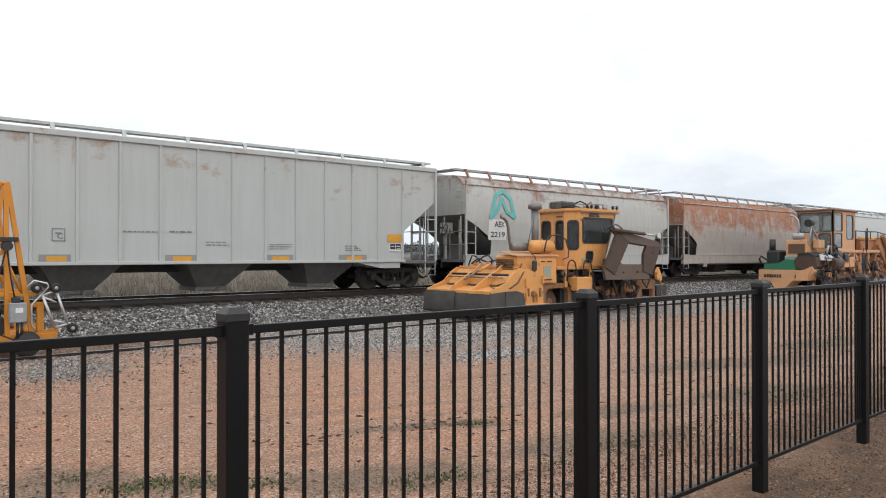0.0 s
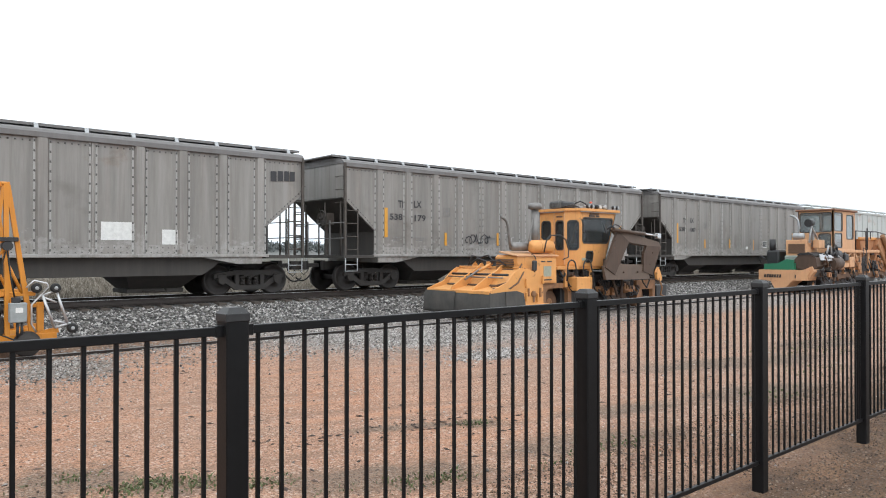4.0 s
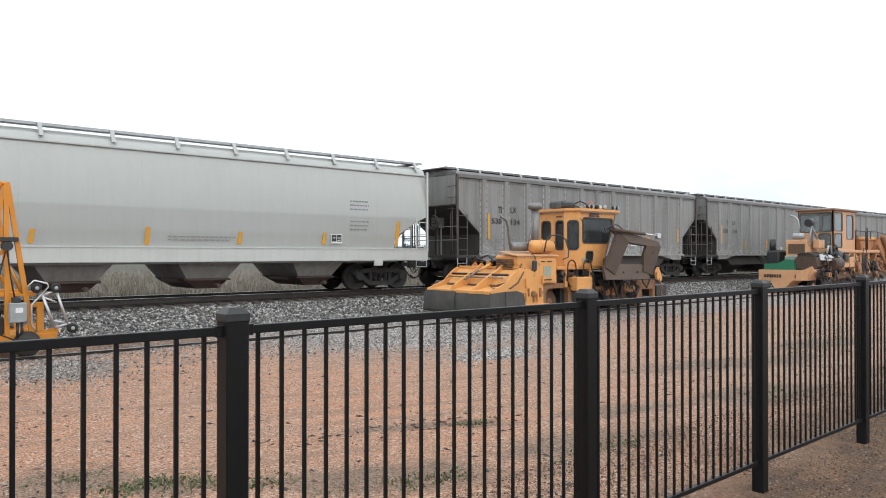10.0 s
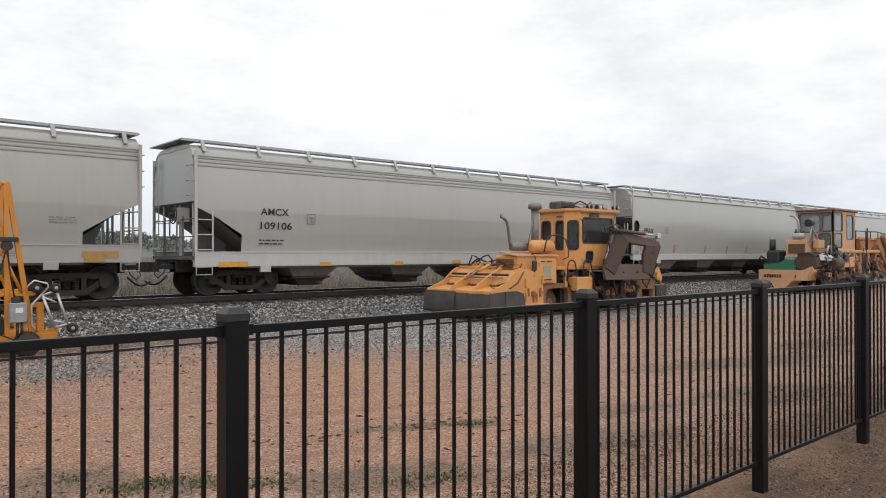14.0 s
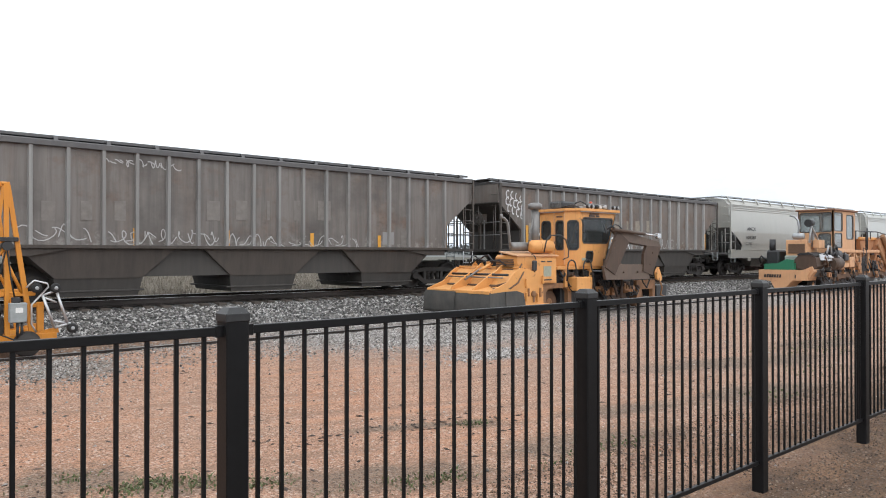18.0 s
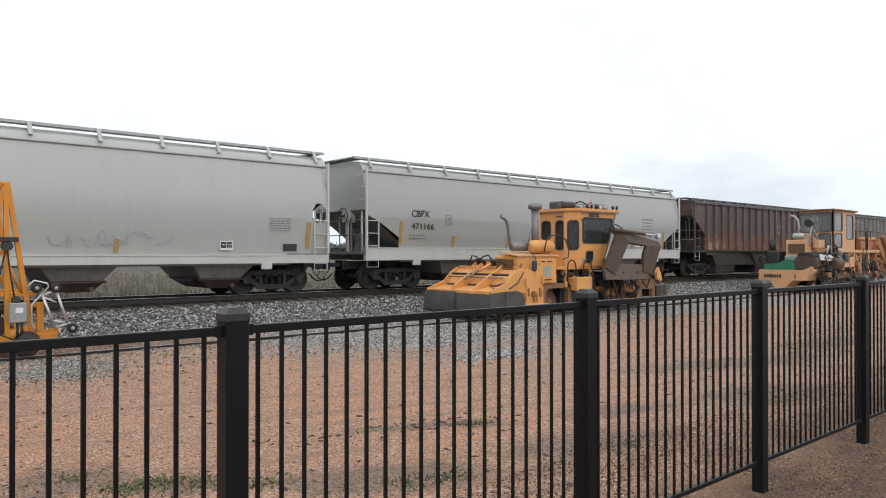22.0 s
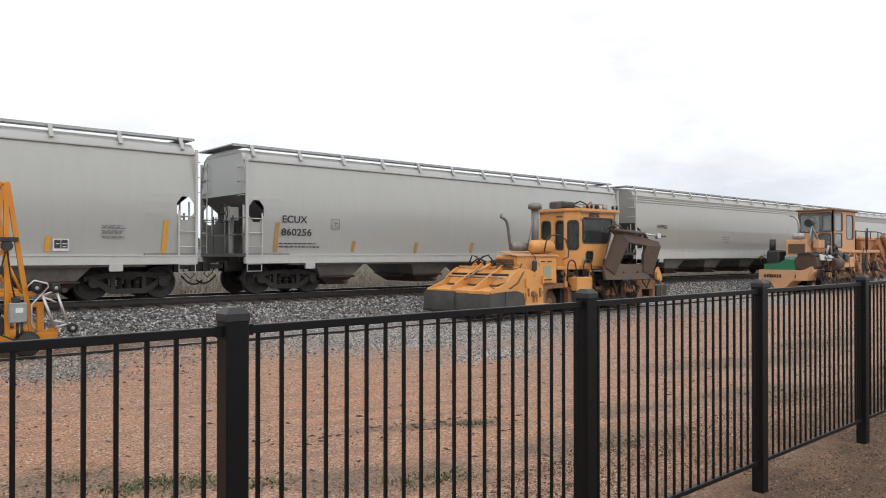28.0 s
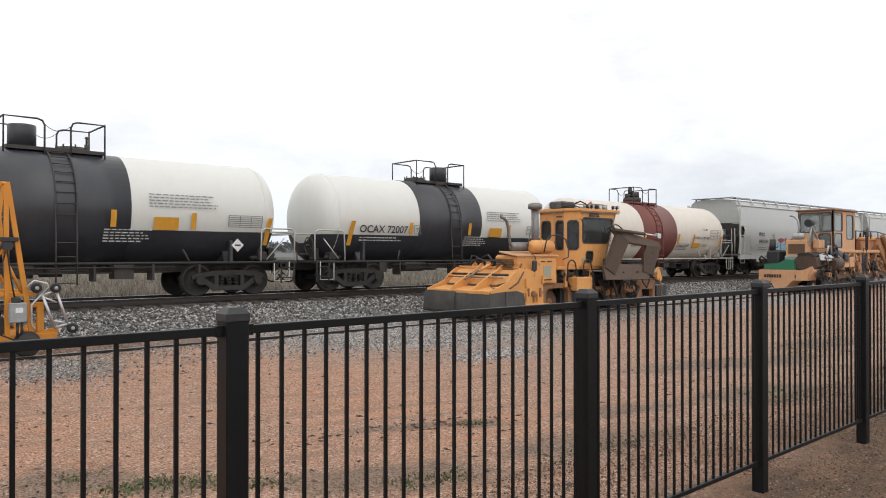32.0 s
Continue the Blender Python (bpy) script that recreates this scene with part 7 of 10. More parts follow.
    print_block(c, -5.40, -5.00, 1.63, 1.80, 2, FADED_INK)
    print_block(c, -2.01, -1.41, 1.74, 1.84, 2, FADED_INK)
    print_block(c, 4.86, 5.47, 1.89, 2.14, 3, FADED_INK)
    print_block(c, 1.66, 2.10, 1.68, 1.78, 2, FADED_INK)
    bubble_tag(c, (-4.45, 2.28), (-2.28, 1.49))
    scrawl_black(c, (-2.23, 2.05), (-1.60, 1.51))
    flat(c, -4.68, -1.43, 1.24, 1.49, YELLOW_SILL)
    c = CARS["a7"]
    word(c, "TI", -6.19, -5.98, 2.81, 3.06, INK)
    word(c, "LX", -5.50, -5.16, 2.84, 3.07, INK)
    word(c, "538", -6.55, -6.01, 2.39, 2.60, INK)
    word(c, "164", -5.47, -4.97, 2.37, 2.59, INK)
    strip(c, -6.71, 1.79, 2.79, 0.13, 0.00, YELLOW)
    strip(c, -4.02, 1.53, 1.99, 0.11, 0.00, YELLOW)
    strip(c, -1.34, 1.54, 2.03, 0.11, 0.00, YELLOW)
    strip(c, 1.47, 1.47, 2.02, 0.11, 0.00, YELLOW)
    strip(c, 4.14, 1.49, 2.02, 0.11, 0.00, YELLOW)
    strip(c, 6.71, 1.79, 2.51, 0.13, 0.00, YELLOW)
    plate(c, 2.65, 1.59, 0.49, 0.40)
    square_c(c, -4.11, 2.58)
    flat(c, 0.56, 0.81, 1.50, 1.65, WHITE)
    print_block(c, -6.41, -6.05, 1.63, 1.79, 2, FADED_INK)
    print_block(c, -5.40, -5.00, 1.63, 1.80, 2, FADED_INK)
    print_block(c, -2.01, -1.41, 1.74, 1.84, 2, FADED_INK)
    print_block(c, 4.86, 5.47, 1.89, 2.14, 3, FADED_INK)
    print_block(c, 1.66, 2.10, 1.68, 1.78, 2, FADED_INK)
    c = CARS["a8"]
    word(c, "TI", -6.19, -5.98, 2.81, 3.06, INK)
    word(c, "LX", -5.50, -5.16, 2.84, 3.07, INK)
    word(c, "538", -6.55, -6.01, 2.39, 2.60, INK)
    word(c, "134", -5.47, -4.97, 2.37, 2.59, INK)
    strip(c, -6.71, 1.79, 2.79, 0.13, 0.00, YELLOW)
    strip(c, -4.02, 1.53, 1.99, 0.11, 0.00, YELLOW)
    strip(c, -1.34, 1.54, 2.03, 0.11, 0.00, YELLOW)
    strip(c, 1.47, 1.47, 2.02, 0.11, 0.00, YELLOW)
    strip(c, 4.14, 1.49, 2.02, 0.11, 0.00, YELLOW)
    strip(c, 6.71, 1.79, 2.51, 0.13, 0.00, YELLOW)
    plate(c, 2.65, 1.59, 0.49, 0.40)
    square_c(c, -4.11, 2.58)
    flat(c, 0.56, 0.81, 1.50, 1.65, WHITE)
    print_block(c, -6.41, -6.05, 1.63, 1.79, 2, FADED_INK)
    print_block(c, -5.40, -5.00, 1.63, 1.80, 2, FADED_INK)
    print_block(c, -2.01, -1.41, 1.74, 1.84, 2, FADED_INK)
    print_block(c, 4.86, 5.47, 1.89, 2.14, 3, FADED_INK)
    print_block(c, 1.66, 2.10, 1.68, 1.78, 2, FADED_INK)
    c = CARS["a5"]
    word(c, "GA", -5.22, -4.80, 2.40, 2.65, INK)
    word(c, "CX", -4.12, -3.72, 2.44, 2.69, INK)
    word(c, "49", -5.16, -4.80, 1.93, 2.18, INK)
    word(c, "24", -4.10, -3.72, 1.93, 2.19, INK)
    flat(c, -6.63, -5.75, 1.32, 1.50, YELLOW)
    flat(c, -4.30, -3.63, 1.32, 1.49, YELLOW)
    plate(c, -2.26, 1.70, 0.48, 0.33)
    flat(c, 7.34, 7.53, 3.40, 3.70, INK)
    flat(c, 7.58, 7.75, 3.42, 3.72, INK)
    flat(c, 7.79, 7.95, 3.43, 3.73, INK)
    flat(c, 7.98, 8.15, 3.44, 3.73, INK)
    flat(c, 2.58, 3.71, 1.58, 2.05, WHITE)
    flat(c, 4.13, 4.89, 1.48, 1.88, WHITE)
    c = CARS["a9"]
    word(c, "FPAX", -7.82, -7.05, 2.52, 2.77, INK)
    word(c, "214361", -7.82, -6.77, 2.08, 2.33, INK)
    print_block(c, -7.86, -6.90, 1.71, 1.91, 2, FADED_INK)
    strip(c, -8.34, 1.48, 2.35, 0.13, 0.05, YELLOW)
    square_c(c, -6.20, 2.38)
    strip(c, -5.50, 1.48, 1.84, 0.11, 0.04, YELLOW)
    strip(c, -2.79, 1.48, 1.83, 0.11, 0.04, YELLOW)
    strip(c, -0.05, 1.47, 1.94, 0.12, 0.03, YELLOW)
    strip(c, 2.57, 1.50, 1.87, 0.12, 0.03, YELLOW)
    strip(c, 5.40, 1.52, 1.90, 0.12, 0.03, YELLOW)
    strip(c, 8.29, 1.49, 2.34, 0.14, 0.05, YELLOW)
    plate(c, 5.65, 1.56, 0.43, 0.30)
    print_block(c, 6.38, 7.21, 1.91, 2.96, 8, FADED_INK)
    print_block(c, 0.51, 2.54, 1.54, 1.72, 2, GREY_BAND)
    c = CARS["a10"]
    word(c, "FPAX", -8.13, -7.35, 2.23, 2.45, INK)
    word(c, "950209", -8.11, -7.11, 1.79, 2.00, INK)
    print_block(c, -8.15, -7.12, 1.34, 1.58, 2, INK)
    square_c(c, -6.35, 2.23)
    strip(c, -8.40, 1.29, 2.17, 0.13, 0.04, BROWN_REFLECTOR)
    strip(c, -5.39, 1.28, 1.69, 0.13, 0.04, BROWN_REFLECTOR)
    strip(c, -2.37, 1.27, 1.67, 0.13, 0.04, BROWN_REFLECTOR)
    strip(c, -0.03, 1.27, 1.67, 0.13, 0.04, BROWN_REFLECTOR)
    strip(c, 2.24, 1.28, 1.64, 0.13, 0.04, BROWN_REFLECTOR)
    strip(c, 5.21, 1.28, 1.63, 0.13, 0.04, BROWN_REFLECTOR)
    plate(c, 7.56, 1.37, 0.41, 0.33)
    strip(c, 8.23, 1.28, 2.15, 0.13, 0.04, BROWN_REFLECTOR)
    print_block(c, 4.44, 4.76, 1.34, 1.46, 2, FADED_INK)
    print_block(c, 6.21, 6.54, 1.36, 1.48, 2, FADED_INK)
    c = CARS["a11"]
    word(c, "AMCX", -7.79, -6.86, 2.37, 2.58, INK)
    word(c, "109106", -7.79, -6.74, 1.95, 2.17, INK)
    print_block(c, -7.80, -6.91, 1.44, 1.65, 2, INK)
    square_c(c, -6.23, 2.14)
    flat(c, -9.09, -8.21, 0.85, 1.00, YELLOW)
    flat(c, -5.78, -5.37, 0.85, 0.97, YELLOW)
    flat(c, -2.85, -2.49, 0.84, 0.97, YELLOW)
    flat(c, -0.22, 0.20, 0.89, 1.00, YELLOW)
    flat(c, 2.56, 3.00, 0.85, 0.97, YELLOW)
    flat(c, 5.51, 5.95, 0.81, 0.95, YELLOW)
    flat(c, 8.35, 8.66, 0.78, 0.93, YELLOW)
    print_block(c, 3.85, 4.62, 1.03, 1.14, 1, INK)
    print_block(c, 4.80, 6.10, 2.01, 2.61, 7, FADED_INK)
    print_block(c, 7.41, 7.87, 1.61, 1.79, 3, FADED_INK)
    flat(c, 6.85, 7.06, 1.03, 1.08, INK)
    c = CARS["a12"]
    word(c, "DO NOT HAMMER ON CAR", 3.42, 4.69, 1.10, 1.22, INK)
    flat(c, 2.72, 3.15, 1.00, 1.12, BROWN_REFLECTOR)
    flat(c, 5.32, 5.76, 1.00, 1.11, BROWN_REFLECTOR)
    flat(c, 8.23, 9.11, 1.13, 1.29, BROWN_REFLECTOR)
    flat(c, 8.29, 8.76, 1.01, 1.13, BROWN_REFLECTOR)
    print_block(c, 7.49, 8.19, 1.95, 2.14, 3, FADED_INK)
    print_block(c, 1.44, 1.96, 1.12, 1.28, 3, FADED_INK)
    print_block(c, 6.41, 6.86, 1.15, 1.30, 3, FADED_INK)
    word(c, "AMCX", -7.76, -6.68, 2.56, 2.76, INK)
    word(c, "109365", -7.79, -6.65, 2.07, 2.27, INK)
    print_block(c, -7.83, -6.82, 1.67, 1.89, 2, FADED_INK)
    c = CARS["a13"]
    word(c, "UP", -6.61, -6.20, 2.06, 2.26, FADED_INK)
    word(c, "78", -5.96, -5.52, 2.06, 2.26, FADED_INK)
    word(c, "555", -5.11, -4.26, 2.07, 2.27, FADED_INK)
    flat(c, -6.01, -5.48, 2.54, 2.99, FADED_PATCH)
    flat(c, -5.28, -4.65, 2.50, 2.98, FADED_PATCH)
    flat(c, -6.66, -6.05, 2.06, 2.48, FADED_PATCH)
    flat(c, -5.30, -4.65, 2.10, 2.50, FADED_PATCH)
    flat(c, -4.46, -3.86, 2.09, 2.50, FADED_PATCH)
    flat(c, -3.61, -3.02, 2.07, 2.46, FADED_PATCH)
    flat(c, -1.86, -1.35, 2.17, 2.68, FADED_PATCH)
    flat(c, -0.99, -0.46, 2.19, 2.71, FADED_PATCH)
    flat(c, 0.11, 0.24, 2.22, 2.75, FADED_PATCH)
    flat(c, 0.81, 1.34, 2.24, 2.78, FADED_PATCH)
    flat(c, 1.73, 2.26, 2.27, 2.82, FADED_PATCH)
    strip(c, -6.77, 1.41, 2.38, 0.14, 0.00, YELLOW)
    strip(c, -3.63, 1.40, 1.86, 0.14, 0.00, YELLOW)
    strip(c, -1.11, 1.39, 1.87, 0.14, 0.00, YELLOW)
    strip(c, 1.64, 1.40, 1.85, 0.14, 0.00, YELLOW)
    strip(c, 7.19, 1.40, 2.26, 0.13, 0.00, YELLOW)
    wild_tag(c, (-6.72, 2.08), (0.40, 1.42))
    scrawl_white(c, (0.81, 2.02), (4.65, 1.35))
    throw_up(c, (-8.05, 3.79), (-6.90, 2.57))
    c = CARS["a14"]
    flat(c, -5.98, -5.67, 2.04, 2.52, FAINT_PATCH)
    flat(c, -5.09, -4.83, 2.07, 2.56, FAINT_PATCH)
    flat(c, -4.29, -4.01, 2.09, 2.60, FAINT_PATCH)
    flat(c, -1.83, -1.43, 2.17, 2.72, FAINT_PATCH)
    flat(c, -0.95, -0.60, 2.20, 2.77, FAINT_PATCH)
    flat(c, 0.03, 0.12, 2.23, 2.81, FAINT_PATCH)
    flat(c, 0.94, 1.33, 2.25, 2.86, FAINT_PATCH)
    flat(c, 1.77, 2.25, 2.28, 2.90, FAINT_PATCH)
    scrawl_white(c, (-4.50, 3.73), (-2.60, 3.49))
    scrawl_white(c, (-6.52, 2.00), (-4.83, 1.48))
    scrawl_white(c, (-4.49, 1.91), (-1.46, 1.44))
    scrawl_white(c, (-1.13, 1.83), (3.38, 1.37))
    strip(c, -3.76, 1.41, 1.90, 0.12, 0.00, YELLOW)
    strip(c, -1.21, 1.41, 1.90, 0.12, 0.00, YELLOW)
    strip(c, 1.57, 1.40, 1.87, 0.12, 0.00, YELLOW)
    strip(c, 4.16, 1.39, 1.84, 0.12, 0.00, YELLOW)
    strip(c, 7.10, 1.43, 2.37, 0.14, 0.00, YELLOW)
    flat(c, 4.30, 4.78, 1.54, 1.96, GREY_BAND)
    flat(c, 5.07, 5.52, 1.41, 2.03, FAINT_PATCH)
    c = CARS["a15"]
    round_emblem(c, (1.81, 2.68), (2.14, 2.69))
    flat(c, 4.14, 4.62, 1.62, 2.01, FADED_PATCH)
    flat(c, 4.17, 4.59, 1.65, 1.98, INK)
    flat(c, 4.92, 5.43, 1.63, 2.03, FADED_PATCH)
    flat(c, 4.96, 5.39, 1.67, 2.00, INK)
    word(c, "R", -5.95, -5.78, 2.03, 2.31, FADED_PATCH)
    flat(c, -6.73, -6.36, 1.43, 1.84, FADED_PATCH)
    flat(c, -6.06, -5.64, 1.53, 1.87, FADED_PATCH)
    flat(c, -5.29, -4.93, 1.51, 1.83, FADED_PATCH)
    strip(c, -6.94, 1.45, 1.86, 0.11, 0.00, BROWN_REFLECTOR)
    strip(c, -3.03, 1.45, 1.92, 0.11, 0.00, BROWN_REFLECTOR)
    strip(c, 0.59, 1.45, 1.92, 0.11, 0.00, BROWN_REFLECTOR)
    c = CARS["a16"]
    word(c, "CBFX", -7.72, -6.90, 2.51, 2.75, INK)
    word(c, "471166", -7.72, -6.69, 2.08, 2.30, INK)
    print_block(c, -7.80, -6.95, 1.67, 1.90, 2, FADED_INK)
    square_c(c, -6.13, 2.30)
    strip(c, -8.19, 1.53, 2.34, 0.12, 0.04, BROWN_REFLECTOR)
    strip(c, -5.74, 1.49, 1.88, 0.12, 0.04, BROWN_REFLECTOR)
    strip(c, -2.89, 1.45, 1.90, 0.12, 0.04, BROWN_REFLECTOR)
    strip(c, -0.05, 1.46, 1.92, 0.12, 0.04, BROWN_REFLECTOR)
    strip(c, 2.74, 1.46, 1.90, 0.12, 0.04, BROWN_REFLECTOR)
    strip(c, 5.55, 1.46, 1.90, 0.12, 0.04, BROWN_REFLECTOR)
    strip(c, 8.15, 1.43, 2.32, 0.12, 0.04, BROWN_REFLECTOR)
    plate(c, 5.71, 1.56, 0.45, 0.38)
    print_block(c, 6.34, 7.34, 1.95, 2.89, 6, FADED_INK)
    print_block(c, 0.90, 2.85, 1.60, 1.73, 2, GREY_BAND)
    c = CARS["a17"]
    word(c, "ECUX", -7.43, -6.83, 2.34, 2.55, INK)
    word(c, "860524", -7.46, -6.50, 1.90, 2.11, INK)
    print_block(c, -7.53, -6.60, 1.35, 1.63, 3, FADED_INK)
    square_c(c, -6.15, 2.11)
    strip(c, -8.45, 1.30, 2.18, 0.12, 0.03, BROWN_REFLECTOR)
    strip(c, -5.55, 1.29, 1.67, 0.12, 0.03, BROWN_REFLECTOR)
    strip(c, -2.82, 1.27, 1.64, 0.12, 0.03, BROWN_REFLECTOR)
    strip(c, -0.21, 1.28, 1.61, 0.12, 0.03, BROWN_REFLECTOR)
    strip(c, 2.74, 1.26, 1.62, 0.12, 0.03, BROWN_REFLECTOR)
    snail_tag(c, (-8.94, 3.56), (-7.93, 2.53))
    scrawl_yellow(c, (-8.28, 2.30), (-7.82, 1.85))
    scrawl_black(c, (-8.37, 1.80), (-7.66, 1.35))
    scrawl_grey(c, (1.21, 1.84), (4.17, 1.37))
    plate(c, 5.54, 1.33, 0.40, 0.27)
    strip(c, 8.39, 1.39, 2.20, 0.13, 0.03, BROWN_REFLECTOR)
    print_block(c, 7.08, 7.84, 1.86, 2.30, 6, FADED_INK)
    flat(c, 7.55, 8.02, 1.31, 1.53, INK)
    c = CARS["a18"]
    word(c, "ECUX", -7.35, -6.51, 2.12, 2.34, INK)
    word(c, "857019", -7.40, -6.34, 1.74, 1.95, INK)
    print_block(c, -7.42, -6.22, 1.29, 1.48, 2, INK)
    square_c(c, -5.55, 1.99)
    strip(c, -7.72, 1.33, 2.09, 0.12, 0.03, YELLOW)
    strip(c, -4.80, 1.28, 1.66, 0.12, 0.03, YELLOW)
    strip(c, -2.56, 1.26, 1.62, 0.12, 0.03, YELLOW)
    strip(c, -0.01, 1.25, 1.65, 0.13, 0.00, YELLOW)
    strip(c, 2.76, 1.25, 1.67, 0.13, 0.00, YELLOW)
    strip(c, 5.26, 1.28, 1.65, 0.13, 0.00, YELLOW)
    strip(c, 7.83, 1.30, 2.12, 0.13, 0.00, YELLOW)
    print_block(c, 5.60, 6.03, 1.52, 1.64, 2, FADED_INK)
    print_block(c, 7.21, 7.67, 1.34, 1.65, 3, FADED_INK)
    c = CARS["a19"]
    word(c, "WFRX", -7.84, -6.89, 2.46, 2.65, INK)
    print_block(c, -7.94, -6.73, 1.93, 2.12, 1, INK)
    print_block(c, -1.30, -0.54, 1.77, 2.15, 3, FADED_INK)
    word(c, "DO NOT HAMMER ON CAR", 3.29, 4.59, 1.08, 1.19, INK)
    flat(c, 2.66, 3.06, 0.98, 1.09, YELLOW)
    flat(c, 5.20, 5.64, 0.98, 1.10, YELLOW)
    flat(c, 8.03, 8.95, 1.11, 1.22, YELLOW)
    flat(c, 7.74, 7.96, 1.12, 1.19, INK)
    print_block(c, 6.25, 6.76, 1.11, 1.28, 3, INK)
    print_block(c, 7.39, 8.10, 1.93, 2.12, 3, FADED_INK)
    c = CARS["a20"]
    word(c, "ECUX", -7.95, -7.09, 2.17, 2.39, INK)
    word(c, "860256", -7.98, -6.93, 1.78, 2.00, INK)
    print_block(c, -8.04, -6.62, 1.36, 1.56, 2, INK)
    square_c(c, -6.21, 2.01)
    strip(c, -8.15, 1.30, 2.17, 0.13, 0.05, BROWN_REFLECTOR)
    strip(c, -5.37, 1.28, 1.64, 0.13, 0.05, BROWN_REFLECTOR)
    strip(c, -2.74, 1.26, 1.63, 0.13, 0.05, BROWN_REFLECTOR)
    strip(c, -0.05, 1.26, 1.64, 0.13, 0.05, BROWN_REFLECTOR)
    c = CARS["a21"]
    word(c, "FPAX", -7.00, -6.27, 2.27, 2.49, INK)
    word(c, "940130", -7.00, -5.86, 1.85, 2.07, INK)
    print_block(c, -7.02, -5.85, 1.40, 1.63, 2, FADED_INK)
    square_c(c, -5.26, 2.14)
    strip(c, 0.25, 1.24, 1.69, 0.12, 0.05, YELLOW)
    strip(c, 3.01, 1.24, 1.65, 0.12, 0.05, YELLOW)
    strip(c, 8.43, 1.24, 2.13, 0.12, 0.05, YELLOW)
    strip(c, 5.60, 1.28, 1.66, 0.12, 0.03, YELLOW)
    plate(c, 5.73, 1.30, 0.36, 0.30)
    print_block(c, 3.65, 4.41, 1.41, 1.64, 3, FADED_INK)
    print_block(c, 6.87, 7.44, 1.55, 1.93, 3, FADED_INK)
    print_block(c, 6.84, 7.51, 1.62, 1.97, 5, FADED_INK)
    block_tag(c, (-5.66, 2.14), (-1.94, 0.94))
    scrawl(c, (-0.2, 1.17), (0.82, 1.02), INK, 0.03, 3)
    scrawl(c, (-1.6, 1.17), (-0.3, 1.02), INK, 0.03, 4)
    scrawl(c, (-6.3, 1.17), (-5.7, 1.01), INK, 0.03, 6)
    c = CARS["a22"]
    word(c, "GATX 61229", -5.19, -3.31, 1.78, 1.99, INK)
    print_block(c, -5.22, -3.28, 1.54, 1.69, 2, INK)
    square_c(c, -2.95, 1.80)
    strip(c, -5.69, 1.66, 2.22, 0.12, 0.00, YELLOW)
    strip(c, -3.21, 1.81, 2.19, 0.12, 0.00, YELLOW)
    strip(c, -1.55, 1.80, 2.21, 0.12, 0.00, YELLOW)
    strip(c, 1.45, 1.80, 2.24, 0.14, 0.00, YELLOW)
    strip(c, 2.91, 1.75, 2.24, 0.12, 0.00, YELLOW)
    strip(c, 5.69, 1.58, 2.19, 0.14, 0.05, YELLOW)
    word(c, "HYDROCHLORIC ACID", 3.01, 4.47, 2.00, 2.13, INK)
    word(c, "FRA AIP", 3.78, 4.32, 2.46, 2.56, INK)
    flat(c, 2.86, 3.58, 1.55, 1.80, YELLOW)
    print_block(c, 2.87, 3.56, 1.60, 1.73, 2, INK)
    print_block(c, 1.35, 2.66, 1.39, 1.77, 5, INK)
    print_block(c, 3.62, 4.51, 1.59, 1.73, 2, INK)
    print_block(c, -2.56, -1.81, 1.49, 1.80, 4, INK)
    flat(c, 4.57, 5.65, 2.00, 2.49, INK_GRID)
    square_c(c, -2.90, 1.79)
    c = CARS["a23"]
    word(c, "OCAX 72007", -4.25, -2.24, 1.93, 2.19, INK)
    print_block(c, -4.20, -2.39, 1.60, 1.80, 2, WHITE)
    square_c(c, -1.97, 1.91)
    strip(c, -4.60, 1.48, 2.33, 0.16, 0.05, YELLOW)
    strip(c, -2.10, 1.91, 2.32, 0.14, 0.00, YELLOW)
    strip(c, 0.71, 1.92, 2.37, 0.14, 0.00, YELLOW)
    strip(c, 2.83, 1.90, 2.36, 0.13, 0.00, YELLOW)
    strip(c, 5.08, 1.46, 2.31, 0.14, 0.05, YELLOW)
    flat(c, 1.74, 2.41, 1.87, 2.22, YELLOW)
    print_block(c, 1.80, 2.35, 1.94, 2.14, 2, INK)
    print_block(c, 1.61, 3.58, 2.43, 2.84, 5, FADED_INK)
    flat(c, 3.85, 4.89, 2.00, 2.33, INK_GRID)
    print_block(c, 0.50, 1.72, 1.47, 1.90, 5, WHITE)
    diamond_placard(c, (4.17, 1.48), (4.17, 1.48))
    c = CARS["a24"]
    print_block(c, -4.20, -2.39, 1.60, 1.80, 2, WHITE)
    square_c(c, -1.97, 1.91)
    strip(c, -4.60, 1.48, 2.33, 0.16, 0.05, YELLOW)
    strip(c, -2.10, 1.91, 2.32, 0.14, 0.00, YELLOW)
    strip(c, 0.71, 1.92, 2.37, 0.14, 0.00, YELLOW)
    strip(c, 2.83, 1.90, 2.36, 0.13, 0.00, YELLOW)
    strip(c, 5.08, 1.46, 2.31, 0.14, 0.05, YELLOW)
    flat(c, 1.74, 2.41, 1.87, 2.22, YELLOW)
    print_block(c, 1.80, 2.35, 1.94, 2.14, 2, INK)
    print_block(c, 1.61, 3.58, 2.43, 2.84, 5, FADED_INK)
    flat(c, 3.85, 4.89, 2.00, 2.33, INK_GRID)
    print_block(c, 0.50, 1.72, 1.47, 1.90, 5, WHITE)
    diamond_placard(c, (4.17, 1.48), (4.17, 1.48))
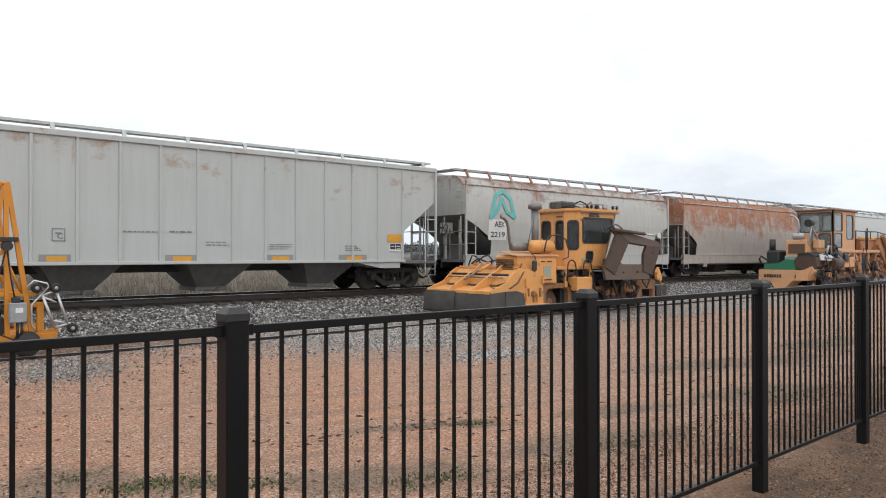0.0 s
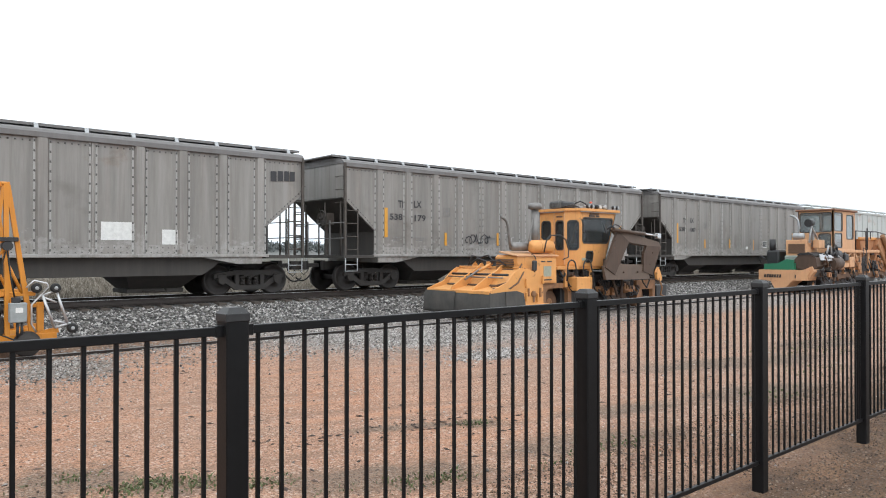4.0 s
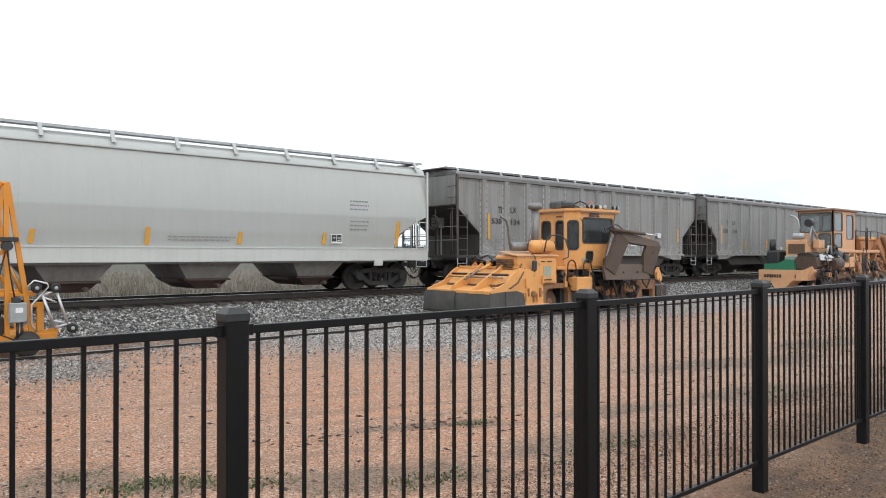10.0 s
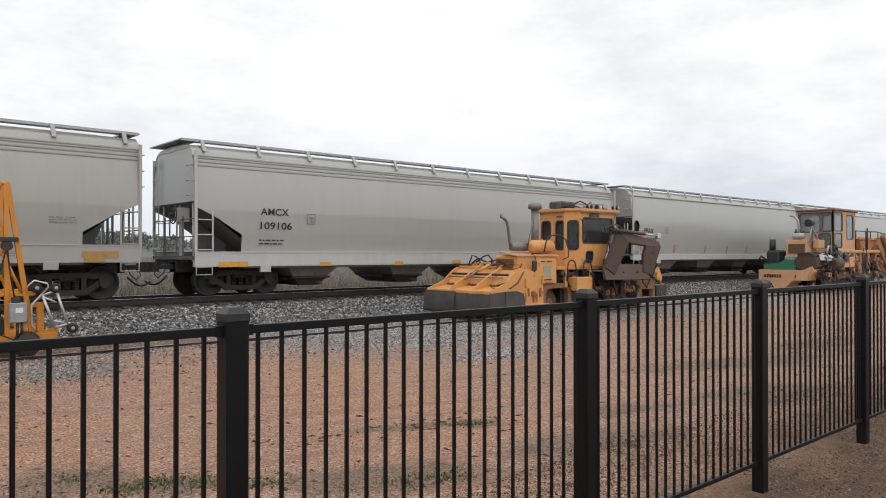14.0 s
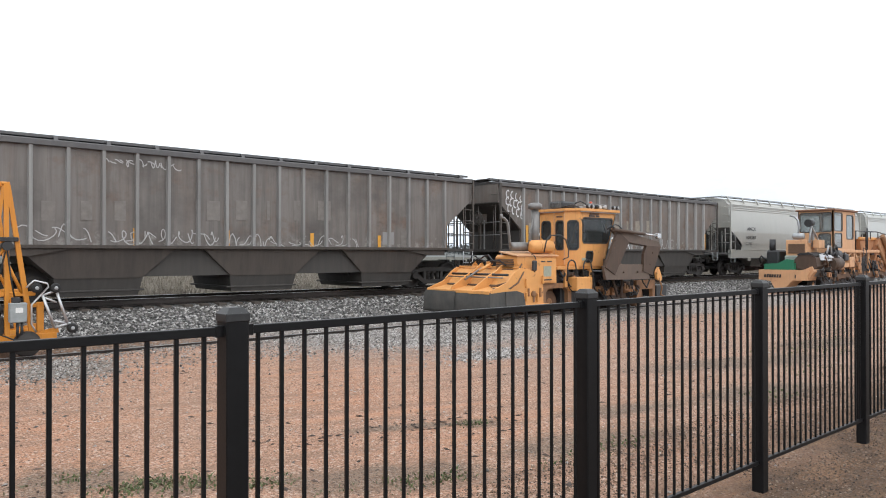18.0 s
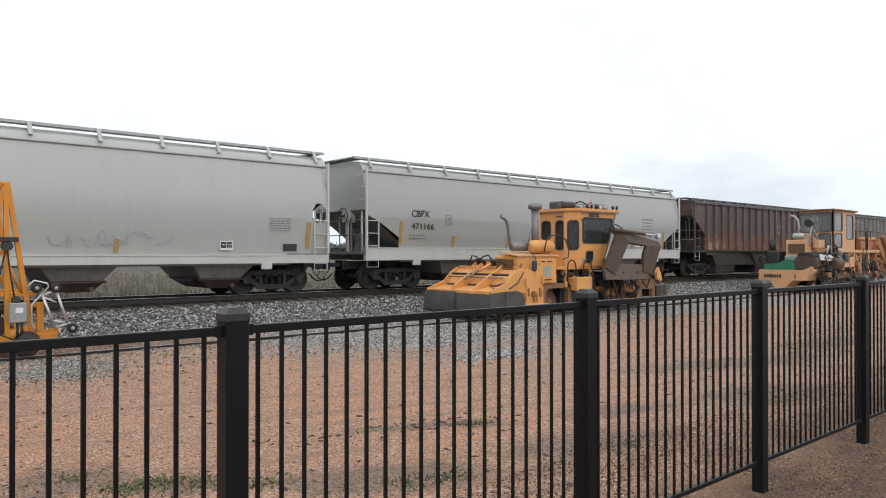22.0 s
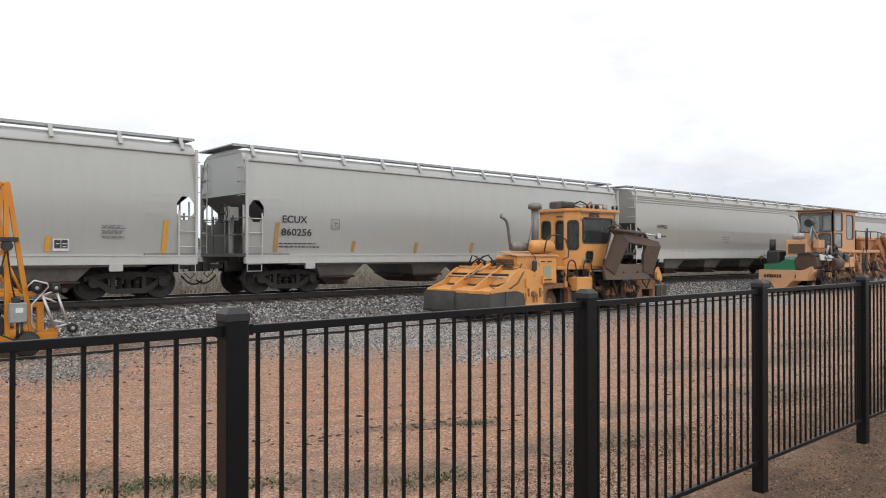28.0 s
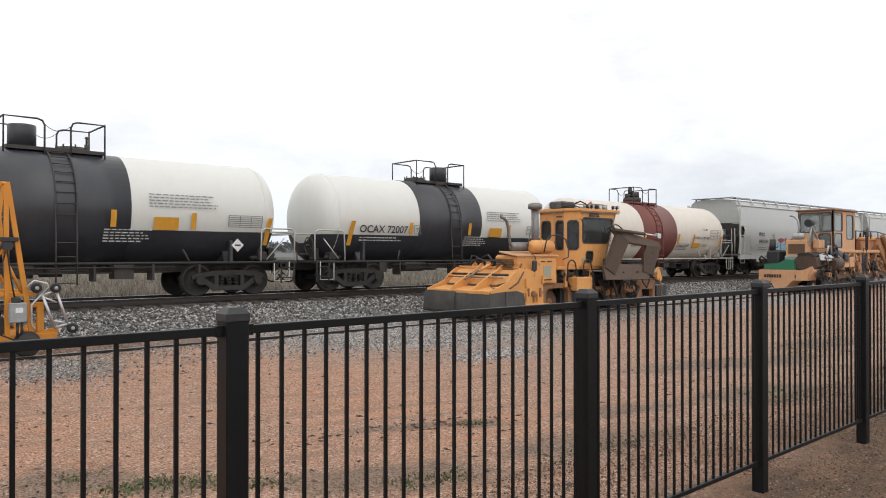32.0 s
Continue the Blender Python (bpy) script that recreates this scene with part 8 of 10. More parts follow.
# ---- maintenance machines on the siding ----
MACHINE = paint("machine_yellow", (0.71, 0.335, 0.10), 0.55, dirt=(0.30, 0.15, 0.065), dirty=0.46, streaky=0.5, rust=0.36, rust_col=(0.14, 0.068, 0.036), grain=3.0)
MACHINE_PALE = paint("sun_bleached_machine_orange", (0.62, 0.345, 0.18), 0.6, dirt=(0.28, 0.17, 0.10), dirty=0.55, streaky=0.6, rust=0.4, rust_col=(0.19, 0.085, 0.042), grain=2.2)
MACHINE_GRIMY = paint("grimy_machine_frame", (0.34, 0.165, 0.07), 0.65, dirt=(0.055, 0.04, 0.032), dirty=0.9, streaky=0.6, rust=0.45, rust_col=(0.10, 0.052, 0.03), grain=2.5)
RUST_ORANGE = paint("rusty_orange_machine", (0.46, 0.215, 0.095), 0.7, dirt=(0.13, 0.075, 0.045), dirty=0.8, streaky=0.7, rust=0.5, rust_col=(0.17, 0.07, 0.035), grain=2.0)
WHEEL_RUST = paint("rusty_wheel_disc", (0.16, 0.08, 0.042), 0.7, dirt=(0.05, 0.035, 0.026), dirty=0.6, grain=4)
CART_ORANGE = paint("cart_orange", (0.62, 0.235, 0.014), 0.45, dirt=(0.22, 0.105, 0.04), dirty=0.45, grain=3, rust=0.2, rust_col=(0.12, 0.06, 0.035))
PLOUGH = paint("worn_brown_plough_steel", (0.056, 0.035, 0.024), 0.65, dirt=(0.12, 0.072, 0.047), dirty=0.7, streaky=0.5, grain=3, rust=0.3, rust_col=(0.13, 0.058, 0.03))
PLOUGH_PALE = paint("scoured_plough_steel", (0.125, 0.088, 0.066), 0.55, dirt=(0.055, 0.038, 0.029), dirty=0.75, streaky=0.5, rust=0.3, rust_col=(0.14, 0.07, 0.038), grain=3)
LOUVRE = plain("brown_louvre", (0.15, 0.085, 0.05), 0.7)
FLAP = paint("scuffed_rubber_flap", (0.05, 0.049, 0.047), 0.75, dirt=(0.15, 0.13, 0.11), dirty=0.75, streaky=0.3, grain=3.5, dent=0.5)
GREEN = paint("machine_green", (0.02, 0.17, 0.09), 0.5, dirt=(0.06, 0.12, 0.08), dirty=0.3, grain=3)
CHROME = plain("bright_cylinder_rod", (0.62, 0.62, 0.62), 0.25, 0.9, var=0.1)
PIPE = plain("dull_exhaust_pipe", (0.24, 0.23, 0.22), 0.5, 0.6)
BLACK_PART = plain("black_fittings", (0.025, 0.025, 0.027), 0.5)
ALU = plain("bare_aluminium_tube", (0.55, 0.55, 0.56), 0.4, 0.75, var=0.15)
BEACON = plain("red_beacon_lens", (0.75, 0.08, 0.03), 0.3)
DECAL = plain("grey_green_decal", (0.35, 0.36, 0.28), 0.6)


def glass_material(name, tone):
    m, nt, b = base_nodes(name)
    b.inputs["Base Color"].default_value = (tone * 0.94, tone, tone, 1)
    b.inputs["Roughness"].default_value = 0.06
    b.inputs["Transmission Weight"].default_value = 0.85
    b.inputs["IOR"].default_value = 1.3
    return m


CAB_GLASS = glass_material("tinted_cab_glass", 0.2)
PALE_GLASS = glass_material("clear_cab_glass", 0.62)


def at_base(base):
    m = Matrix.Translation((-base[0], -base[1], -base[2]))

    def add(name, shape, mat, parent, label=""):
        return part(name, shape, mat, parent, label, m if parent.parent is None else None)
    return add


def wall_with_windows(p, q, z0, z1, windows, t=0.06):
    """An upright sheet from p to q (x, y) with openings (u0, u1, w0, w1); u in metres from p. Returns the sheet and its panes."""
    d = Vector((q[0] - p[0], q[1] - p[1], 0))
    L = d.length
    d.normalize()
    n = Vector((d.y, -d.x, 0)) * t
    us = sorted({0.0, L, *[a for w in windows for a in w[:2]]})
    zs = sorted({z0, z1, *[a for w in windows for a in w[2:4]]})
    wall, pane = Shape(weld=True), []
    for a, b in zip(us, us[1:]):
        for c, e in zip(zs, zs[1:]):
            um, zm = (a + b) / 2, (c + e) / 2
            if any(w[0] < um < w[1] and w[2] < zm < w[3] for w in windows):
                continue
            base = [Vector((p[0], p[1], 0)) + d * k for k in (a, b)]
            wall.hexa([(*(base[0])[:2], c), (*(base[1])[:2], c), (*(base[1] - n)[:2], c), (*(base[0] - n)[:2], c)],
                      [(*(base[0])[:2], e), (*(base[1])[:2], e), (*(base[1] - n)[:2], e), (*(base[0] - n)[:2], e)])
    def octo(w, c, e):
        u0, u1, w0, w1 = w[0] - e, w[1] + e, w[2] - e, w[3] + e
        return [(u0 + c, w0), (u1 - c, w0), (u1, w0 + c), (u1, w1 - c), (u1 - c, w1), (u0 + c, w1), (u0, w1 - c), (u0, w0 + c)]

    def at(u, z, depth):
        q = Vector((p[0], p[1], 0)) + d * u + n * depth
        return (q.x, q.y, z)

    for w in windows:
        c = min(0.075, 0.22 * min(w[1] - w[0], w[3] - w[2]))
        g = Shape().hexa([at(w[0], w[2], -0.4), at(w[1], w[2], -0.4), at(w[1], w[2], -0.6), at(w[0], w[2], -0.6)], [at(w[0], w[3], -0.4), at(w[1], w[3], -0.4), at(w[1], w[3], -0.6), at(w[0], w[3], -0.6)])
        for u, su in ((w[0], 1), (w[1], -1)):
            for z, sz in ((w[2], 1), (w[3], -1)):
                tri = [(u, z), (u + su * c, z), (u, z + sz * c)]
                wall.add([at(a_, b_, 0) for a_, b_ in tri] + [at(a_, b_, -1) for a_, b_ in tri], [(0, 1, 2), (3, 5, 4), (0, 3, 4, 1), (1, 4, 5, 2), (2, 5, 3, 0)])
        outer, inner = octo(w, c + 0.01, 0.03), octo(w, c, -0.012)
        vs = [at(a_, b_, 0.14) for a_, b_ in outer] + [at(a_, b_, 0.14) for a_, b_ in inner] + [at(a_, b_, -0.02) for a_, b_ in outer] + [at(a_, b_, -0.3) for a_, b_ in inner]
        fs = []
        for k in range(8):
            j = (k + 1) % 8
            fs += [(k, j, 8 + j, 8 + k), (k, 16 + k, 16 + j, j), (8 + k, 8 + j, 24 + j, 24 + k)]
        pane.append((g, Shape().add(vs, fs)))
    return wall, pane


def rail_wheel(add, thing_, x, y, z, r, mat, disc=None):
    sh = Shape().lathe([(-0.09, r * 0.35), (-0.09, r * 0.78), (-0.07, r * 0.84), (-0.08, r), (0.05, r), (0.055, r + 0.03), (0.08, r + 0.03), (0.085, r * 0.4)], "y", 24, (x, y, z))
    w = add("wheel", sh, disc or STEEL_DARK, thing_)
    part("hub", Shape().lathe([(-0.12, r * 0.14), (-0.10, r * 0.34), (-0.085, r * 0.36)], "y", 14, (x, y, z)), mat, w)


def clutter(holder, seed, xr, y, zr, hoses, castings):
    """Hoses and small castings crowded into one space of a machine; places are in world metres, under an untransformed part."""
    rng = random.Random(seed)
    kinds = (BLACK_PART, PLOUGH, BLACK_PART, MACHINE_GRIMY, PLOUGH, RUST_ORANGE)
    for k in range(castings):
        x, z = rng.uniform(*xr), rng.uniform(*zr)
        w, h = rng.uniform(0.12, 0.42), rng.uniform(0.1, 0.3)
        sh = Shape().cbox(x, x + w, y + 0.03, y + 0.03 + rng.uniform(0.1, 0.25), z, z + h, 0.02)
        sh.cyl((x + w * 0.5, y - 0.01, z + h * 0.5), (x + w * 0.5, y + 0.05, z + h * 0.5), min(w, h) * 0.3, n=8)
        part("casting", sh, kinds[(k + seed) % 6], holder)
    for k in range(hoses):
        x, z = rng.uniform(*xr), rng.uniform(*zr)
        d, fall = rng.uniform(0.15, 0.8) * rng.choice((-1, 1)), rng.uniform(0.1, 0.55)
        pts = [(x, y + rng.uniform(0.0, 0.1), z), (x + d * 0.15, y - 0.05, z - fall * 0.5), (x + d * 0.5, y - 0.06, z - fall), (x + d * 0.9, y - 0.03, z - fall * 0.6), (x + d, y + 0.08, z + rng.uniform(-0.1, 0.2))]
        pts = [(max(xr[0], min(xr[1], a)), b, max(zr[0] - 0.1, c_)) for a, b, c_ in pts]
        part("hose", Shape().tube([p for i, p in enumerate(pts) if i == 0 or (Vector(p) - Vector(pts[i - 1])).length > 1e-3], rng.choice((0.016, 0.022, 0.03)), 6), (BLACK_PART, RUBBER)[k % 2], holder)


def build_regulator():
    base = (18.8, SIDING_Y, SIDING_Z)
    t = thing("ballast_regulator", "dirty yellow ballast regulator with broom box and cab", "rail machine", at=Matrix.Translation(base))
    add = at_base(base)
    N, F = 14.42, 17.15
    # broom box: sloping lid with ribs, side plates, rubber skirts
    lid = add("broom_box", Shape().prism([(14.46, 0.93), (14.46, 0.97), (15.2, 1.10), (15.38, 1.30), (15.75, 1.60), (16.2, 1.62), (16.3, 0.6), (16.2, 0.55), (15.0, 0.8)], N + 0.05, F - 0.05), MACHINE, t)
    part("front_lip", Shape().cbox(14.40, 14.52, N, F, 0.90, 1.0, 0.015), MACHINE, lid)
    side = [(14.44, 0.88), (14.44, 1.0), (15.1, 1.22), (15.42, 1.50), (15.67, 1.64), (15.9, 1.62), (16.5, 1.45), (16.62, 1.36), (16.68, 1.0), (16.70, 0.55), (15.7, 0.5)]
    part("side_plate", Shape().prism(side, N - 0.02, N + 0.03), MACHINE, lid)
    part("side_plate", Shape().prism(side, F - 0.03, F + 0.02), MACHINE, lid)
    part("lower_rail", Shape().cbox(15.6, 16.95, N - 0.06, N + 0.02, 0.46, 0.56, 0.012), MACHINE, lid)
    for y in (15.2, 16.15):
        part("lid_rib", Shape().prism([(14.48, 0.97), (14.56, 1.08), (15.20, 1.44), (15.42, 1.52), (15.80, 1.78), (15.9, 1.70), (15.75, 1.58), (15.35, 1.27), (15.2, 1.08)], y - 0.025, y + 0.025), MACHINE, lid)
    for y in (15.2, 15.9, 16.5):
        part("lug", Shape().prism([(15.72, 1.62), (15.80, 1.82), (15.90, 1.82), (15.97, 1.62)], y - 0.03, y + 0.03), MACHINE, lid)
    part("cross_bar", Shape().cyl((15.30, N + 0.12, 1.44), (15.30, F - 0.2, 1.44), 0.035, n=8), BLACK_PART, lid)
    part("cross_bar", Shape().cyl((15.12, N + 0.15, 1.36), (15.12, F - 0.2, 1.36), 0.02, n=8), PIPE, lid)
    part("top_rail", Shape().cbox(15.72, 15.82, N + 0.05, F - 0.05, 1.62, 1.68, 0.01), MACHINE, lid)
    cyl = part("hydraulic_cylinder", Shape().cyl((14.85, 15.9, 1.28), (15.4, 15.75, 1.62), 0.032, n=10), PIPE, lid)
    part("cylinder_barrel", Shape().cyl((15.3, 15.77, 1.54), (15.75, 15.65, 1.76), 0.045, n=10), MACHINE, cyl)
    part("hose", Shape().tube([(14.8, 14.75, 1.1), (15.2, 14.5, 1.22), (15.5, 14.45, 1.45), (15.72, 14.45, 1.66), (15.95, 14.6, 1.75)], 0.025, 7), LOUVRE, lid)
    part("hose", Shape().tube([(15.7, 16.5, 1.75), (15.8, 16.3, 1.92), (15.9, 16.0, 1.8), (16.0, 15.7, 1.86), (16.1, 15.4, 1.7)], 0.03, 7), BLACK_PART, lid)
    part("hose", Shape().tube([(15.75, 16.7, 1.68), (15.82, 16.6, 2.0), (15.9, 16.5, 1.98), (16.0, 16.35, 1.72)], 0.025, 7), BLACK_PART, lid)
    for y0, y1, lap in ((N - 0.03, 15.85, 0.0), (15.8, F + 0.03, 0.035)):
        nu, nv = 16, 6
        sheet = []
        for back in (0.0, 0.02):
            for a in range(nu + 1):
                y = y0 + (y1 - y0) * a / nu
                for b in range(nv + 1):
                    f = b / nv
                    sag = 0.09 * math.sin(math.pi * 0.8 * f) * (0.7 + 0.5 * noise.noise((y * 1.7, lap * 40, 2.0)))
                    sheet.append((14.42 - lap - sag + back + 0.02 * noise.noise((y * 4, f * 2, 7.0)), y, 0.95 - f * (0.63 + 0.07 * noise.noise((y * 2.6, 3.0, lap * 30)))))
        m = (nu + 1) * (nv + 1)
        quads = [(a * (nv + 1) + b, a * (nv + 1) + b + 1, (a + 1) * (nv + 1) + b + 1, (a + 1) * (nv + 1) + b) for a in range(nu) for b in range(nv)]
        rim = [(a * (nv + 1) + nv, (a + 1) * (nv + 1) + nv, m + (a + 1) * (nv + 1) + nv, m + a * (nv + 1) + nv) for a in range(nu)]
        part("rubber_flap", Shape().add(sheet, quads + [tuple(m + k for k in reversed(f)) for f in quads] + rim, True), FLAP, lid, "grey scuffed rubber flap")
    for pts, off in ((((14.40, 0.93), (15.05, 0.97), (15.08, 0.40), (14.82, 0.31), (14.36, 0.34)), 0.0), (((15.0, 0.97), (15.45, 0.98), (15.75, 0.90), (15.86, 0.46), (15.5, 0.38), (15.02, 0.42)), 0.03)):
        part("rubber_flap", Shape().prism(pts, N - 0.055 - off, N - 0.03 - off), FLAP, lid, "grey scuffed rubber flap")
    for x, z, w, h in ((15.98, 0.80, 0.05, 0.24), (16.5, 0.76, 0.05, 0.28)):
        part("bracket", Shape().cbox(x, x + w, N - 0.08, N - 0.02, z, z + h, 0.01), MACHINE_GRIMY, lid)
    part("lifting_hook", Shape().lathe([(-0.05, 0.05), (-0.05, 0.09), (0.0, 0.10)], "y", 12, (16.24, N - 0.02, 0.86)).cbox(16.20, 16.28, N - 0.06, N - 0.02, 0.62, 0.86, 0.01), MACHINE_GRIMY, lid)
    part("brush_core", Shape().cyl((15.3, N + 0.15, 0.62), (15.3, F - 0.15, 0.62), 0.3, n=14), RUBBER, lid)
    # engine hood
    hood = add("engine_hood", Shape().prism([(15.9, 1.15), (15.75, 1.95), (15.85, 2.03), (17.55, 2.03), (17.57, 1.15)], 14.62, 15.5), MACHINE, t)
    part("hood_top", Shape().hexa([(15.7, 14.56, 1.98), (17.6, 14.56, 1.98), (17.6, 15.3, 2.10), (15.7, 15.3, 2.10)], [(15.7, 14.56, 2.01), (17.6, 14.56, 2.01), (17.6, 15.3, 2.14), (15.7, 15.3, 2.14)]), MACHINE_PALE, hood)
    sh = Shape()
    for k in range(9):
        z = 1.28 + 0.072 * k
        sh.hexa([(15.72, 14.75, z), (15.80, 14.75, z + 0.02), (15.80, 15.45, z + 0.02), (15.72, 15.45, z)], [(15.72, 14.75, z + 0.035), (15.80, 14.75, z + 0.055), (15.80, 15.45, z + 0.055), (15.72, 15.45, z + 0.035)])
    part("louvre", sh, LOUVRE, hood)
    panel = part("access_panel", Shape().cbox(16.55, 17.5, 14.59, 14.625, 1.18, 1.92, 0.012), MACHINE, hood)
    part("decal", Shape().box(16.92, 17.28, 14.582, 14.588, 1.36, 1.68), DECAL, panel)
    part("decal_bars", Shape().box(16.8, 17.0, 14.582, 14.588, 1.80, 1.84).box(17.08, 17.3, 14.582, 14.588, 1.80, 1.84).box(16.95, 17.3, 14.582, 14.588, 1.24, 1.28), BLACK_PART, panel)
    part("mirror", Shape().cbox(16.26, 16.46, 14.42, 14.50, 1.55, 1.86, 0.03), BLACK_PART, hood)
    part("mirror_arm", Shape().tube([(16.45, 14.48, 1.9), (16.45, 14.55, 2.0), (16.5, 14.7, 2.05)], 0.015, 6).tube([(16.42, 14.5, 1.55), (16.38, 14.55, 1.3)], 0.012, 6), BLACK_PART, hood)
    # exhausts and air tank
    muffler = add("muffler", Shape().lathe([(15.95, 0.05), (16.0, 0.13), (16.75, 0.13), (16.8, 0.05)], "x", 16, (0, 15.05, 2.28)), PIPE, t)
    part("exhaust_pipe", Shape().tube([(16.0, 15.05, 2.28), (15.9, 15.02, 2.32), (15.85, 15.0, 2.47), (15.78, 15.0, 2.9), (15.72, 15.0, 3.04), (15.6, 15.0, 3.12), (15.5, 15.0, 3.14), (15.50, 15.0, 3.24)], 0.045, 10), PIPE, muffler, "curved dull exhaust pipe")
    stack = add("intake_stack", Shape().cyl((17.0, 15.0, 2.05), (17.0, 15.0, 3.52), 0.115, n=16), PIPE, t)
    part("stack_cap", Shape().lathe([(3.42, 0.12), (3.46, 0.22), (3.60, 0.22), (3.64, 0.12)], "z", 18, (17.0, 15.0, 0)), PIPE, stack)
    part("strut", Shape().cyl((16.55, 14.9, 2.3), (16.98, 15.0, 3.4), 0.02, n=6), PIPE, stack)
    add("air_tank", Shape().lathe([(16.6, 0.08), (16.66, 0.18), (16.72, 0.2), (17.5, 0.2), (17.56, 0.18), (17.62, 0.08)], "x", 18, (0, 14.85, 2.28)), MACHINE, t)
    part("tank_strap", Shape().lathe([(16.95, 0.206), (17.0, 0.206)], "x", 18, (0, 14.85, 2.28)), MACHINE, t, at=Matrix.Translation((-base[0], -base[1], -base[2])))
    # main frame with its wheels
    frame_ = add("main_frame", Shape().cbox(16.4, 23.2, 15.3, 16.5, 0.62, 1.0, 0.02), MACHINE_GRIMY, t)
    part("front_axle_box", Shape().prism([(16.95, 1.14), (18.4, 1.14), (18.4, 0.5), (18.24, 0.42), (18.24, 0.86), (18.1, 0.98), (17.3, 0.98), (17.16, 0.86), (17.16, 0.42), (16.98, 0.5)], 14.7, 14.85), MACHINE_GRIMY, frame_)
    for x in (17.7, 22.6):
        for y in (15.12, 16.64):
            rail_wheel(add, t, x, y, 0.53, 0.36, MACHINE_GRIMY, WHEEL_RUST)
    part("rear_axle_box", Shape().prism([(22.05, 1.12), (23.2, 1.12), (23.2, 0.45), (23.05, 0.4), (23.05, 0.8), (22.35, 0.8), (22.35, 0.4), (22.05, 0.45)], 14.7, 14.85), MACHINE_GRIMY, frame_)
    part("valve_bank", Shape().cbox(17.75, 19.3, 14.8, 15.6, 1.0, 1.55, 0.02).box(18.0, 18.25, 14.7, 14.82, 1.1, 1.5).box(18.5, 18.7, 14.7, 14.82, 1.15, 1.55).box(18.9, 19.2, 14.68, 14.82, 1.05, 1.4), BLACK_PART, frame_)
    for x, y, z, r, l in ((19.5, 14.85, 0.85, 0.10, 0.7), (20.4, 14.9, 1.25, 0.07, 1.0), (21.3, 14.8, 0.8, 0.12, 0.6), (21.2, 14.9, 1.3, 0.06, 1.3), (19.3, 14.9, 1.35, 0.05, 1.1)):
        part("hydraulic_line", Shape().cyl((x, y, z), (x + l, y - 0.04, z + 0.04), r, n=10), BLACK_PART if r < 0.1 else MACHINE_GRIMY, frame_)
    for x in (19.55, 20.15, 21.0, 21.75):
        part("hose_drop", Shape().tube([(x, 14.78, 1.45), (x + 0.06, 14.72, 1.1), (x + 0.18, 14.76, 0.8), (x + 0.12, 14.85, 0.6)], 0.03, 6), BLACK_PART, frame_)
    part("oily_tank", Shape().cbox(20.95, 21.95, 14.75, 15.3, 0.95, 1.5, 0.05), BLACK_PART, frame_)
    part("battery_box", Shape().cbox(18.25, 19.05, 14.35, 14.75, 0.88, 1.32, 0.02), MACHINE, frame_)
    part("deck", Shape().cbox(17.6, 20.9, 14.6, 17.0, 1.56, 1.66, 0.01), MACHINE, frame_)
    part("deck_post", Shape().cbox(18.0, 18.12, 14.62, 14.72, 1.0, 1.56, 0.01).cbox(19.25, 19.37, 14.62, 14.72, 1.0, 1.56, 0.01), MACHINE, frame_)
    part("frame_gusset", Shape().prism([(20.0, 1.1), (22.1, 1.1), (21.6, 0.5), (20.4, 0.5)], 14.82, 14.9), PLOUGH, frame_)
    part("blade_link", Shape().tube([(20.3, 14.5, 1.3), (20.55, 14.45, 0.6)], 0.05, 7).tube([(20.9, 14.5, 1.3), (20.75, 14.45, 0.55)], 0.05, 7), PLOUGH, frame_)
    for x, top in ((17.95, 1.86), (18.75, 1.86)):
        arc = [(x + 0.2 - 0.2 * math.cos(math.pi * k / 8), 14.48, top - 0.2 + 0.2 * math.sin(math.pi * k / 8)) for k in range(9)]
        part("grab_rail", Shape().tube([(x - 0.02, 14.5, 1.2)] + arc + [(x + 0.5, 14.46, 1.3), (x + 0.52, 14.46, 1.0), (x + 0.42, 14.5, 0.88)], 0.024, 7), BLACK_PART, frame_)
    part("grab_rail", Shape().tube([(16.9, 14.55, 2.1), (16.95, 14.5, 2.45), (17.1, 14.48, 2.62), (17.6, 14.48, 2.64), (17.85, 14.48, 2.5), (18.0, 14.48, 2.2), (18.0, 14.5, 1.95), (17.8, 14.55, 1.88)], 0.022, 7), BLACK_PART, frame_)

    # cab
    cab = add("cab", Shape().box(18.47, 19.75, 14.62, 15.95, 1.66, 1.72), MACHINE, t)
    A, B, C, D, E = (18.40, 16.02), (18.40, 14.95), (18.70, 14.55), (20.62, 14.55), (20.62, 16.02)
    for p, q, wins in ((A, B, [(0.10, 0.46, 2.55, 3.12), (0.70, 1.00, 2.20, 3.12)]), (B, C, [(0.09, 0.42, 2.20, 3.12)]), (C, D, [(0.10, 1.80, 2.42, 3.22), (0.36, 0.88, 1.80, 2.13)]),
                       (D, E, [(0.3, 1.6, 2.35, 3.25)]), (E, A, [(0.3, 1.7, 2.35, 3.25)])):
        wall, panes = wall_with_windows(p, q, 1.66, 3.45, wins)
        for sh in [wall] + [k for pair in panes for k in pair]:
            sh.v = [(x + 0.40 * (z - 3.45) * max(0.0, (x - 18.75) / 1.9), y, z) for x, y, z in sh.v]
        w = part("cab_wall", wall, MACHINE, cab)
        for g, gasket in panes:
            part("window_pane", g, CAB_GLASS, w)
            part("window_seal", gasket, BLACK_PART, w)
    part("cab_roof", Shape().prism([(18.33, 16.1), (18.33, 14.9), (18.66, 14.48), (20.74, 14.48), (20.74, 16.1)], 3.45, 3.53, "z"), MACHINE, cab)
